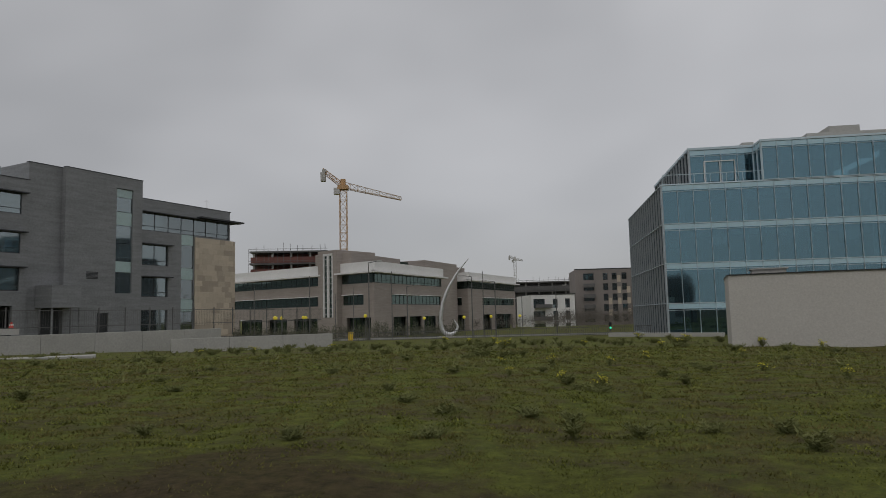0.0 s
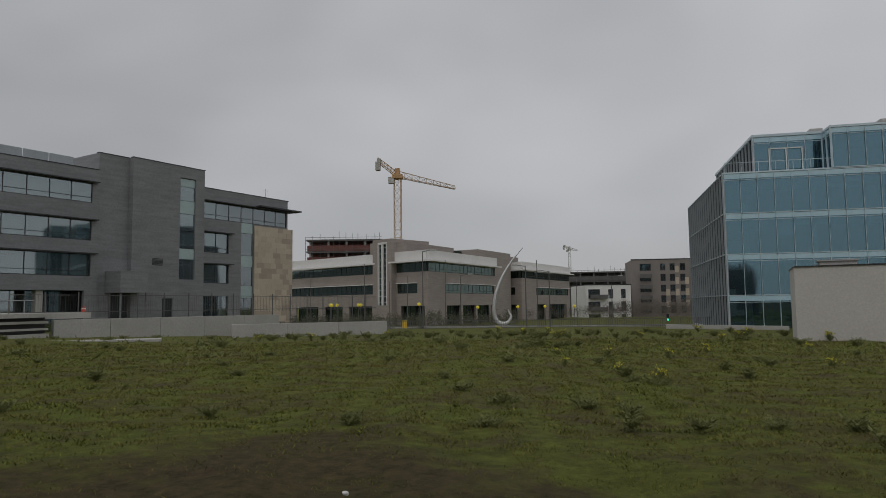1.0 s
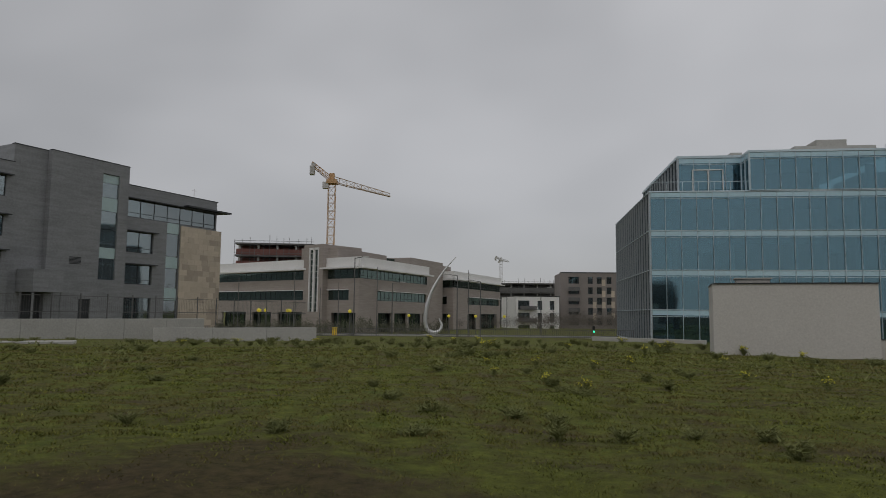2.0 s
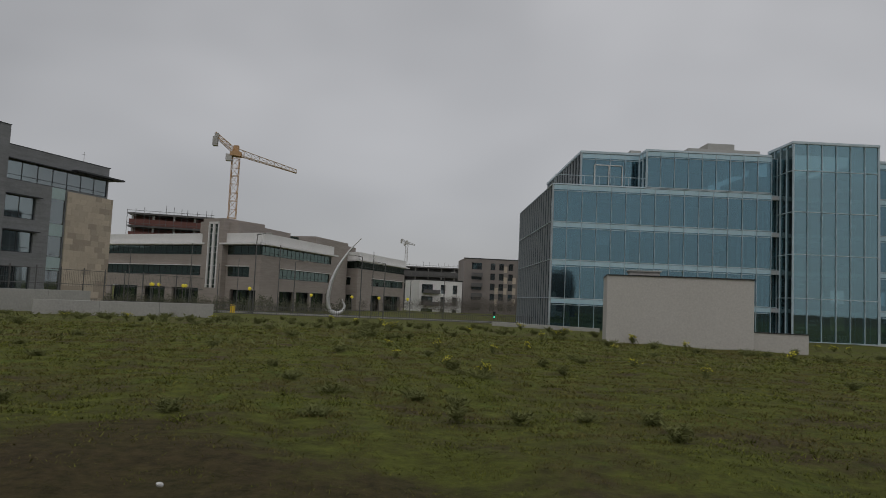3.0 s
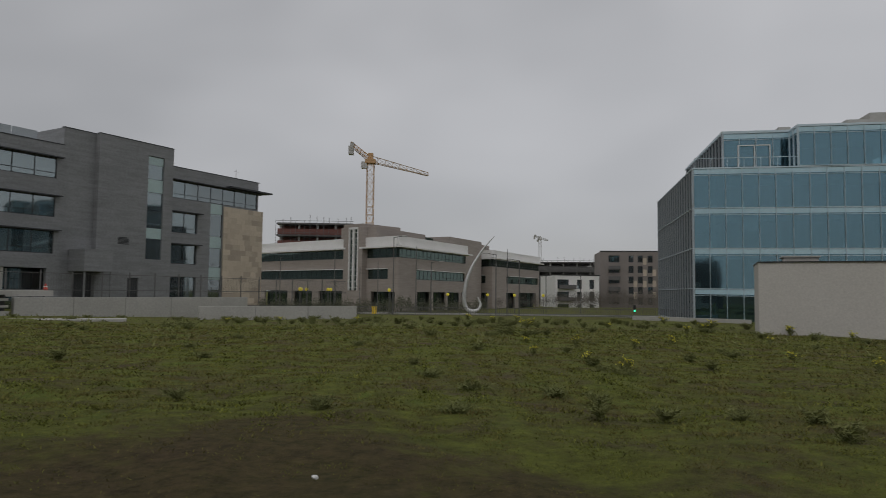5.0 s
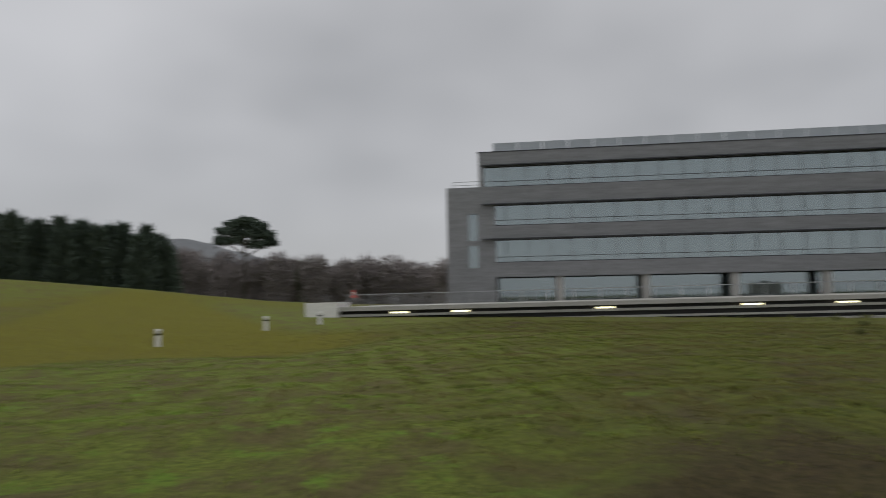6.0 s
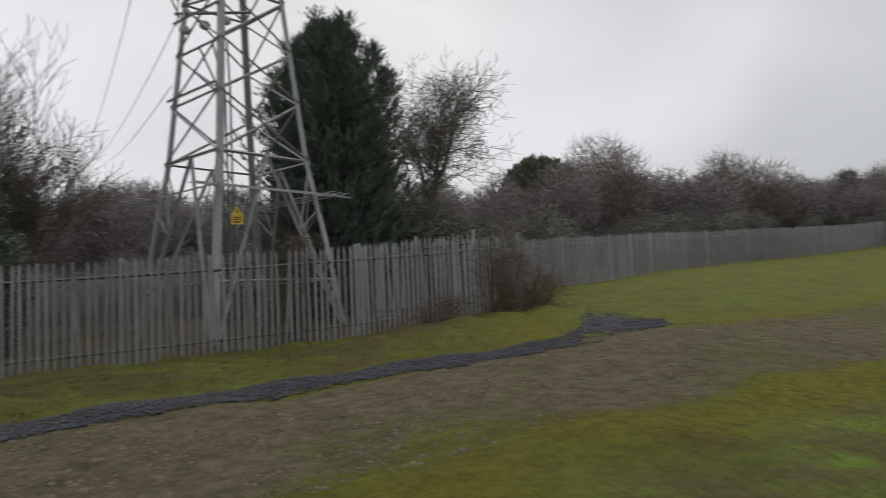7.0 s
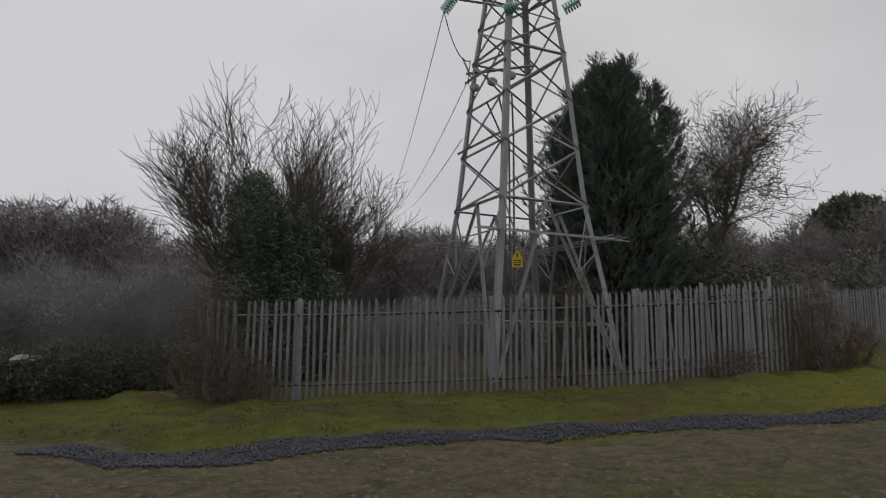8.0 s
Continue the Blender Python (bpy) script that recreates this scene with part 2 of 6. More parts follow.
def angle_bar(bm, p, q, w):
    """An L-section steel bar from p to q."""
    p, q = Vector(p), Vector(q)
    d = (q - p).normalized()
    a = d.orthogonal().normalized()
    b = d.cross(a)
    t = w * 0.16
    for s, e in ((a, b), (b, a)):
        c = [e * t * 0.0, s * w, s * w + e * t, e * t]
        r0 = [bm.verts.new(p + k) for k in c]
        r1 = [bm.verts.new(q + k) for k in c]
        for i in range(4):
            j = (i + 1) % 4
            bm.faces.new((r0[i], r0[j], r1[j], r1[i]))
        bm.faces.new(r0[::-1])
        bm.faces.new(r1)


def raw_mesh(name, verts, faces, material, parent=None):
    """A large mesh from numpy arrays; faces all have the same number of corners."""
    me = bpy.data.meshes.new(name)
    k = faces.shape[1]
    me.vertices.add(len(verts))
    me.vertices.foreach_set("co", np.asarray(verts, dtype=np.float32).ravel())
    me.loops.add(faces.size)
    me.loops.foreach_set("vertex_index", np.asarray(faces, dtype=np.int32).ravel())
    me.polygons.add(len(faces))
    me.polygons.foreach_set("loop_start", np.arange(len(faces), dtype=np.int32) * k)
    me.polygons.foreach_set("loop_total", np.full(len(faces), k, dtype=np.int32))
    me.update(calc_edges=True)
    me.materials.append(material)
    ob = new(name, me)
    ob.parent = parent
    return ob


def at(az, d):
    """The place on the plan at a bearing (degrees to the left of north) and a distance."""
    return -d * math.sin(radians(az)), d * math.cos(radians(az))


# ---- ground: height at 60 m and steepness by compass bearing ----
SECT_AZ = np.array([-180, -135, -60, -20, 22, 40, 68, 78, 90, 104, 118, 128, 136, 144, 152, 163, 176, 190, 205, 225])
SECT_Z = np.array([0.5, -0.8, -1.2, -0.85, -0.85, -0.25, 0.25, 0.4, 1.0, 2.15, 2.45, 3.2, 3.3, 3.0, 2.2, 1.6, 1.0, 0.45, 0.1, -0.8])
SECT_P = np.array([1.3, 1.3, 1.3, 1.3, 1.3, 1.6, 2.0, 3.5, 4.5, 3.5, 1.8, 1.35, 1.15, 1.05, 1.0, 1.0, 1.0, 1.0, 1.0, 1.3])


def lie(x, y):
    """Height of the ground."""
    x, y = np.asarray(x, float), np.asarray(y, float)
    d = np.hypot(x, y)
    az = np.degrees(np.arctan2(-x, y))
    az = np.where(az < -135, az + 360, az)
    z60, p = np.interp(az, SECT_AZ, SECT_Z), np.interp(az, SECT_AZ, SECT_P)
    dd = np.minimum(d, np.interp(az, [70, 104, 116, 125], [73, 72, 85, 95]))
    z = z60 * (dd / 60) ** p
    # shallow dip below the hill
    z = z - 0.55 * np.exp(-((d - 31) / 11) ** 2) * np.clip((az - 70) / 14, 0, 1) * np.clip((122 - az) / 24, 0, 1)
    s = np.clip((d - 78) / 30, 0, 1)
    front = np.clip((55 - np.abs(az - 0)) / 20, 0, 1)
    z = z - front * s * s * (3 - 2 * s) * 0.9
    f = np.clip((d - 120) / 120, 0, 1)
    return z * (1 - f) + (-2.6) * f


# plan of the worn ground, as distances by bearing
MUD_AZ = [95, 101.6, 107.9, 112.6, 116.8, 121, 125.5, 131.5, 138, 144.3, 151.4, 158.5, 167.6, 190, 199.5, 204, 212, 230]
MUD_IN = [75, 48.8, 32.5, 18.4, 15.7, 12.8, 11.0, 8.8, 7.7, 6.75, 6.0, 5.6, 5.35, 4.6, 4.5, 4.4, 4.3, 4.2]
MUD_OUT = [70, 57.8, 51, 44, 34, 27, 19.8, 16.6, 14.3, 12.6, 11.4, 10.7, 10.2, 9.3, 10.0, 12.6, 13.6, 13.0]
TURF_AZ = [72, 84, 93, 101, 108, 113, 119.5, 125.4, 131, 135.4, 144.8, 150, 170, 230]
TURF_D = [30, 25, 27.3, 25.4, 18, 11.5, 9.8, 7.6, 6.5, 5.9, 5.4, 5.2, 4.6, 3.6]
PATH_AZ = [208.2, 206.8, 204.4, 201.8, 198.6, 194.2, 188.7, 182.9, 176, 167.9, 158.8, 150.6, 144.2, 142.9, 142.2, 138.5, 135.3]
PATH_IN = [11.0, 10.6, 10.0, 9.25, 9.0, 9.1, 9.3, 9.55, 9.8, 10.2, 10.7, 11.35, 12.2, 12.5, 12.7, 13.7, 15.3]
PATH_OUT = [11.1, 11.0, 10.95, 10.25, 10.0, 10.2, 10.6, 10.8, 11.1, 11.5, 11.9, 12.6, 13.8, 15.0, 18.6, 17.0, 15.4]


def by_bearing(az, table_az, table):
    """A table read at bearings; the table may run either way."""
    order = np.argsort(table_az)
    return np.interp(az, np.array(table_az)[order], np.array(table)[order])


def ground_at(az, d):
    x, y = at(az, d)
    return float(lie(x, y))


def bumps(x, y, size, seed=0):
    """Cheap smooth noise in -1..1 on arrays."""
    out = np.zeros_like(np.asarray(x, float))
    rng = np.random.RandomState(seed)
    for k in range(7):
        a, ph, fr = rng.uniform(0, 6.28), rng.uniform(0, 6.28), rng.uniform(0.6, 1.7)
        out += np.sin((x * math.cos(a) + y * math.sin(a)) * fr * 6.28 / size + ph)
    return out / 3.2


def ground_z(x, y):
    """Height of the ground with its unevenness and the low grass bank between the gravel path and the fence."""
    x, y = np.asarray(x, float), np.asarray(y, float)
    d = np.hypot(x, y)
    az = np.degrees(np.arctan2(-x, y)) % 360
    z = lie(x, y) + np.clip(1.3 - d / 70, 0, 1) * (0.035 * bumps(x, y, 2.3, 3) + 0.05 * bumps(x, y, 7, 8))
    s = np.clip((d - by_bearing(az, PATH_AZ, PATH_OUT) - 0.1) / 0.9, 0, 1) * np.clip((az - 143.5) / 2, 0, 1) * np.clip((203 - az + bumps(x, y, 2.0, 31)) / 2, 0, 1) * np.clip((26 - d) / 6, 0, 1)
    return z + s * s * (3 - 2 * s) * (0.16 + 0.05 * bumps(x, y, 1.6, 33))


NA, rad = 720, [0.0]
while rad[-1] < 4000:
    rad.append(rad[-1] * 1.027 + 0.10)
rad = np.array([0.002] + rad[1:])
th = np.arange(NA) / NA * 2 * math.pi
RR, TT = np.meshgrid(rad, th, indexing="ij")
GX, GY = RR * np.cos(TT), RR * np.sin(TT)
GZ = ground_z(GX, GY)
gv = np.stack([GX, GY, GZ], -1).reshape(-1, 3)
gv = np.vstack([gv, [[0, 0, 0]]])
ii, jj = np.meshgrid(np.arange(len(rad) - 1), np.arange(NA), indexing="ij")
a_ = (ii * NA + jj).ravel()
b_ = (ii * NA + (jj + 1) % NA).ravel()
gf = np.stack([a_, a_ + NA, b_ + NA, b_], -1)


def ground_material():
    m, n, l, b = nodes_of("rough_grass_ground")
    g = n.new("ShaderNodeNewGeometry").outputs["Position"]
    grass = ramp(n, l, noise_node(n, l, 0.35, 5, 0.6, g), 0.33, 0.68, (0.098, 0.100, 0.021), (0.140, 0.165, 0.027))
    fine = noise_node(n, l, 11.0, 8, 0.8, g)
    grass = mixc(n, l, 0.6, grass, ramp(n, l, fine, 0.32, 0.7, (0.026, 0.029, 0.009), (0.225, 0.24, 0.052)))
    clump = noise_node(n, l, 3.2, 6, 0.72, g)
    grass = mixc(n, l, 0.5, grass, ramp(n, l, clump, 0.36, 0.66, (0.036, 0.038, 0.011), (0.185, 0.21, 0.038)))
    lush = ramp(n, l, noise_node(n, l, 0.9, 5, 0.65, g), 0.55, 0.70, (0, 0, 0), (0.6, 0.6, 0.6))
    grass = mixc(n, l, lush, grass, ramp(n, l, fine, 0.3, 0.7, (0.05, 0.085, 0.015), (0.16, 0.24, 0.04)))
    soil = ramp(n, l, noise_node(n, l, 5.0, 6, 0.7, g), 0.35, 0.7, (0.05, 0.037, 0.022), (0.14, 0.105, 0.06))
    bare = ramp(n, l, noise_node(n, l, 0.55, 7, 0.68, g), 0.47, 0.64, (0, 0, 0), (0.9, 0.9, 0.9))
    col = mixc(n, l, bare, grass, soil)
    att = n.new("ShaderNodeAttribute")
    att.attribute_name = "mud"
    mudn = n.new("ShaderNodeMath")
    mudn.operation = "MULTIPLY_ADD"
    l.new(noise_node(n, l, 1.3, 6, 0.7, g), mudn.inputs[0])
    mudn.inputs[1].default_value = 1.1
    sub = n.new("ShaderNodeMath")
    sub.operation = "SUBTRACT"
    l.new(att.outputs["Fac"], sub.inputs[0])
    sub.inputs[1].default_value = 0.55
    l.new(sub.outputs[0], mudn.inputs[2])
    mudmask = ramp(n, l, mudn.outputs[0], 0.35, 0.65, (0, 0, 0), (1, 1, 1))
    mud = ramp(n, l, noise_node(n, l, 3.4, 9, 0.80, g), 0.34, 0.68, (0.062, 0.054, 0.026), (0.215, 0.185, 0.112))
    col = mixc(n, l, mudmask, col, mud)
    att3 = n.new("ShaderNodeAttribute")
    att3.attribute_name = "soil"
    s2 = n.new("ShaderNodeMath")
    s2.operation = "MULTIPLY_ADD"
    l.new(noise_node(n, l, 0.9, 7, 0.7, g), s2.inputs[0])
    s2.inputs[1].default_value = 2.0
    s3 = n.new("ShaderNodeMath")
    s3.operation = "SUBTRACT"
    l.new(att3.outputs["Fac"], s3.inputs[0])
    s3.inputs[1].default_value = 1.02
    l.new(s3.outputs[0], s2.inputs[2])
    soilmask = ramp(n, l, s2.outputs[0], 0.40, 0.82, (0, 0, 0), (0.85, 0.85, 0.85))
    dark = ramp(n, l, noise_node(n, l, 6.0, 7, 0.75, g), 0.3, 0.72, (0.026, 0.020, 0.010), (0.125, 0.093, 0.048))
    col = mixc(n, l, soilmask, col, dark)
    att2 = n.new("ShaderNodeAttribute")
    att2.attribute_name = "moss"
    moss = ramp(n, l, noise_node(n, l, 7.0, 6, 0.72, g), 0.3, 0.72, (0.075, 0.074, 0.010), (0.25, 0.228, 0.022))
    col = mixc(n, l, att2.outputs["Fac"], col, moss)
    # fresh green turf with worn brown patches
    att4 = n.new("ShaderNodeAttribute")
    att4.attribute_name = "lush"
    turf = ramp(n, l, noise_node(n, l, 9.0, 7, 0.75, g), 0.3, 0.7, (0.060, 0.074, 0.016), (0.26, 0.32, 0.055))
    worn = ramp(n, l, noise_node(n, l, 0.7, 7, 0.7, g), 0.44, 0.58, (0, 0, 0), (0.9, 0.9, 0.9))
    turf = mixc(n, l, worn, turf, ramp(n, l, noise_node(n, l, 5.5, 6, 0.7, g), 0.35, 0.7, (0.095, 0.075, 0.035), (0.19, 0.16, 0.07)))
    bright = ramp(n, l, noise_node(n, l, 1.6, 5, 0.65, g), 0.56, 0.68, (0, 0, 0), (0.8, 0.8, 0.8))
    turf = mixc(n, l, bright, turf, ramp(n, l, fine, 0.3, 0.7, (0.10, 0.19, 0.02), (0.24, 0.42, 0.05)))
    col = mixc(n, l, att4.outputs["Fac"], col, turf)
    l.new(col, b.inputs["Base Color"])
    b.inputs["Roughness"].default_value = 0.95
    b.inputs["Specular IOR Level"].default_value = 0.15
    bp = n.new("ShaderNodeBump")
    bp.inputs["Strength"].default_value, bp.inputs["Distance"].default_value = 0.9, 0.06
    l.new(fine, bp.inputs["Height"])
    l.new(bp.outputs["Normal"], b.inputs["Normal"])
    return m


GROUND = ground_material()
ground = raw_mesh("ground", gv, gf, GROUND)
tagged(ground, "rough winter grass with bare soil, moss and a muddy strip", "ground", kind="structure")
ground.data.shade_smooth()
gaz = np.degrees(np.arctan2(-gv[:, 0], gv[:, 1])) % 360
gd = np.hypot(gv[:, 0], gv[:, 1])
gsw = bumps(gv[:, 0], gv[:, 1], 5, 21)
# muddy track: a band on the far side of the near grass, from the hill down past the fence
mud_in = by_bearing(gaz, MUD_AZ, MUD_IN)
mud_out = by_bearing(gaz, MUD_AZ, MUD_OUT)
edge = 0.5 + 0.035 * gd
mudv = np.clip((gd - mud_in + gsw * 0.5) / edge + 0.5, 0, 1) * np.clip((mud_out - gd + gsw * 0.4) / edge + 0.5, 0, 1)
mudv *= np.interp(gd, [16, 36], [1, 0.5])
mudv *= np.clip((gaz - 92) / 8, 0, 1) * np.clip((240 - gaz) / 10, 0, 1)
mossv = np.where(gaz < 72, 0, 1) * np.clip((232 - gaz) / 10, 0, 1)
moss_near = by_bearing(gaz, TURF_AZ, TURF_D)
mossv = mossv * np.clip((gd - moss_near + gsw) / 2.5 + 0.5, 0, 1) * np.clip((gaz - 72) / 8, 0, 1) * (1 - mudv) * np.clip((130 - gd) / 20, 0, 1)
# leaf litter instead of moss behind the fences
fence_d = np.interp(gaz, [112, 117, 127, 134, 143, 146.5, 147.5, 160, 175, 189, 196, 198, 232], [110, 99, 60, 47, 34, 28, 20.7, 17.1, 16.2, 16.2, 16, 20.5, 20.5])
behind = np.clip((gd - fence_d) / 0.6, 0, 1) * np.clip((gaz - 108) / 3, 0, 1) * np.clip((235 - gaz) / 4, 0, 1)
mossv = mossv * (1 - behind)
# bare dark soil: close in front, and litter behind the fences
faz = np.where(gaz > 180, gaz - 360, gaz)
soil_d = np.interp(faz, [-60, -30, -12, 5, 20, 45, 80], [3.0, 4.3, 6.0, 7.8, 9.3, 9.3, 3.0])
soilv = np.clip((soil_d - gd + gsw * 1.4) / 3.6 + 0.5, 0, 1) * np.clip((100 - np.abs(faz)) / 40 + gsw * 0.25, 0, 1) * np.clip(gd / 1.5, 0, 1)
verge = np.clip((gd - by_bearing(gaz, PATH_AZ, PATH_OUT)) / 0.6, 0, 1) * np.clip((gaz - 146) / 6, 0, 1) * np.clip((214 - gaz) / 6, 0, 1) * np.clip((fence_d + 1 - gd) / 1, 0, 1)
soilv = np.maximum(soilv, behind * 1.3)
soilv = np.maximum(soilv, verge * (0.5 + 0.25 * gsw))
mossv = mossv * np.interp(gaz, [140, 152, 166], [1.0, 0.6, 0.3]) * np.where(gd < 40, 1, 1)
turfv = np.clip((gaz - 48) / 26 + gsw * 0.2, 0, 1) * np.clip((152 - gaz) / 14, 0, 1) * (1 - mudv) * (1 - behind)
lushv = turfv * np.clip((moss_near - 0.3 - gd + gsw * 0.8) / 1.2 + 0.5, 0, 1) * np.interp(gaz, [60, 120, 140], [1.0, 0.95, 0.8])
lushv = np.maximum(lushv, 0.75 * np.clip((gaz - 68) / 4, 0, 1) * np.clip((90 - gaz - (60 - gd) * 0.25) / 3, 0, 1) * np.clip((gd - 36) / 5, 0, 1) * np.clip((75 - gd) / 15, 0, 1))
mossv = mossv * (1 - lushv)
mossv = np.maximum(mossv, 0.95 * np.clip((gaz - 104) / 8, 0, 1) * np.clip((175 - gaz) / 12, 0, 1) * np.clip((mud_in + 1 - gd) / 1.0, 0, 1) * np.clip((gd - moss_near + gsw) / 1.2 + 0.5, 0, 1) * (1 - mudv) * (1 - behind))
mossv = mossv * (1 - 0.6 * verge)
hill = np.clip((gd - mud_out) / 4, 0, 1) * np.clip((gaz - 76) / 6, 0, 1) * np.clip((146 - gaz) / 4, 0, 1) * (1 - behind)
mossv = mossv * (1 - 0.55 * hill)
lushv = np.maximum(lushv, 0.5 * hill * (gd < 115))
for nm, val in (("mud", mudv * (0.76 + 0.20 * gsw)), ("soil", soilv), ("moss", mossv * 0.85), ("lush", lushv * 0.95)):
    at_ = ground.data.attributes.new(nm, "FLOAT", "POINT")
    at_.data.foreach_set("value", val.astype(np.float32))

# gravel path along the fence, and its spur
gravel_mat = mat("dark_gravel", (0.024, 0.024, 0.033), (0.056, 0.054, 0.070), 1.2, 40, 0.9, bump=0.6)
bm = bmesh.new()
prev = None
for k in range(361):
    az = 208 - 72.6 * k / 360
    i0 = float(by_bearing(az, PATH_AZ, PATH_IN)) + 0.09 * math.sin(az * 1.9) + 0.07 * math.sin(az * 4.7 + 1)
    i1 = float(by_bearing(az, PATH_AZ, PATH_OUT)) + 0.09 * math.sin(az * 2.3 + 2) + 0.07 * math.sin(az * 5.3)
    row = []
    for s in np.linspace(0, 1, 9):
        x, y = at(az, i0 + (i1 - i0) * s)
        lift = -0.03 + 0.042 * min(1.0, 4 * min(s, 1 - s))
        row.append(bm.verts.new((x, y, float(ground_z(x, y)) + lift + 0.012 * float(bumps(np.array(x), np.array(y), 0.5, 9)))))
    if prev:
        for q in range(8):
            bm.faces.new((prev[q], prev[q + 1], row[q + 1], row[q]))
    prev = row
tagged(part("gravel_path", bm, gravel_mat), "dark blue-grey gravel path on the grass", "path", kind="structure")
# ---- glass office building ----
BOX1 = {}


def unit_box(key, sx, sy, sz, material):
    """A shared box mesh with its origin at the middle of its lower front edge."""
    k = (key, round(sx, 3), round(sy, 3), round(sz, 3), material.name)
    if k not in BOX1:
        bm = boxes((-sx / 2, sx / 2, 0, sy, 0, sz))
        me = bpy.data.meshes.new(key)
        bmesh.ops.recalc_face_normals(bm, faces=bm.faces[:])
        bm.to_mesh(me)
        bm.free()
        me.materials.append(material)
        BOX1[k] = me
    return BOX1[k]


def each(name, items, material, parent, label=""):
    """One part for each box."""
    return [part(name, boxes(b), material, parent, label) for b in items]


def pane(parent, u, y, z, w, h, material, rz=0, name="pane", depth=0.03):
    ob = shared(name, unit_box(name, w, depth, h, material), parent, pose(u, y, z, 0, 0, rz))
    ob.visible_shadow = False
    return ob


def curtain(parent, p0, p1, levels, bay, material, fin=0.034, proud=0.10, blind=True, band=True, steel=None):
    """A curtain wall in plan from p0 to p1 (seen from its right-hand side): panes by bay and storey, mullions and transoms."""
    p0, p1 = Vector((*p0, 0)), Vector((*p1, 0))
    d = (p1 - p0)
    L = d.length
    n = max(1, round(L / bay))
    w = L / n
    rz = math.degrees(math.atan2(d.y, d.x))
    R = pose(p0.x, p0.y, 0, 0, 0, rz)
    steel = steel or ALU
    for z0, z1 in zip(levels, levels[1:]):
        for i in range(n):
            m = R @ pose((i + 0.5) * w, 0.05, z0 + 0.03)
            ob = shared("pane", unit_box("pane", w - 0.04, 0.03, z1 - z0 - 0.06, material), parent, m)
            ob.visible_shadow = False
    for i in range(n + 1):
        shared("mullion", unit_box("mullion", fin, proud + 0.12, levels[-1] - levels[0], steel), parent, R @ pose(i * w, -proud, levels[0]))
    for z in levels:
        shared("transom", unit_box("transom", L, proud * 0.6 + 0.12, 0.07, ALU), parent, R @ pose(L / 2, -proud * 0.6, z - 0.035))
    for z in levels[1:] if band else ():
        shared("transom", unit_box("transom", L, proud * 0.3 + 0.10, 0.04, ALU), parent, R @ pose(L / 2, -proud * 0.3, z - 0.74))
        shared("spandrel", unit_box("spandrel", L, 0.04, 0.50, SPANDREL), parent, R @ pose(L / 2, 0.0, z - 0.57))
    if blind:
        rng = random.Random(int(L * 10))
        for z0, z1 in zip(levels, levels[1:]):
            for i in range(n):
                if rng.random() < 0.42:
                    drop = rng.choice((0.25, 0.4, 0.6, 1.6))
                    shared("blind", unit_box("blind", w - 0.12, 0.02, drop, INNER_PALE), parent, R @ pose((i + 0.5) * w, 0.36, z1 - 0.75 - drop))


glass_building = thing("glass_office_building", pose(23.56, 71.6, -1.28, 0, 0, -8), "four-storey blue glass curtain-wall office building with stair tower", "building")
LV = [0.0, 3.52, 7.72, 11.92, 16.08]
curtain(glass_building, (0, 0), (24.4, 0), LV, 1.64, GLASS_BLUE)
curtain(glass_building, (0, 26), (0, 0), LV, 1.62, GLASS_SIDE, fin=0.05, proud=0.14, blind=False, band=False, steel=SIDE_STEEL)
curtain(glass_building, (3.6, 24), (3.6, 2.6), [16.2, 20.3], 1.62, GLASS_SIDE, fin=0.05, proud=0.14, blind=False, band=False, steel=SIDE_STEEL)
curtain(glass_building, (3.6, 2.6), (10.35, 2.6), [16.2, 20.3], 1.64, GLASS_BLUE)
curtain(glass_building, (10.35, 2.6), (10.35, 0.0), [16.2, 20.3], 1.3, GLASS_BLUE)
curtain(glass_building, (10.35, 0.0), (24.4, 0.0), [16.2, 20.3], 1.64, GLASS_BLUE)
TL = [0.0, 4.6, 9.3, 13.9, 18.4, 21.35]
curtain(glass_building, (25.6, 3.0), (25.6, -2.3), TL, 1.3, GLASS_TOWER, blind=False, band=False)
curtain(glass_building, (25.6, -2.3), (35.0, -2.3), TL, 1.57, GLASS_TOWER, blind=False, band=False)
curtain(glass_building, (35.0, -2.3), (35.0, 3.0), TL, 1.3, GLASS_TOWER, blind=False, band=False)
WL = [0.0, 3.6, 7.9, 12.0, 16.1, 20.2]
curtain(glass_building, (35.2, 0.3), (66.0, 0.3), WL, 1.64, GLASS_BLUE)
# recess beside the tower
curtain(glass_building, (24.45, 1.0), (25.55, 1.0), LV + [20.3], 1.1, GLASS_TOWER, blind=False, band=False)
each("floor_slab", [(0.5, 66, 0.5, 25.5, z - 0.55, z - 0.1) for z in LV[1:]] + [(0.2, 66, 0.2, 26, -0.5, 0.02)], INNER_PALE, glass_building)
# Blocks added behind the glass; their dark grey paints the dim rooms.
each("inner_core", [(5, 21, 9, 17, 0, 19.8), (26, 35.5, 9, 17, 0, 19.8), (35.5, 62, 9, 17, 8.0, 19.8), (0.3, 36, 25.4, 25.9, 0, 16)], INNER, glass_building, "inner office block, dark grey standing in for dim rooms")
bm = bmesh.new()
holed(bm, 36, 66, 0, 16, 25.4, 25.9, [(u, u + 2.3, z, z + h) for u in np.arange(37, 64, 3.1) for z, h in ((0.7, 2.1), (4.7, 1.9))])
part("back_wall", bm, INNER, glass_building, "rear wall with window openings, dark grey standing in for dim rooms")
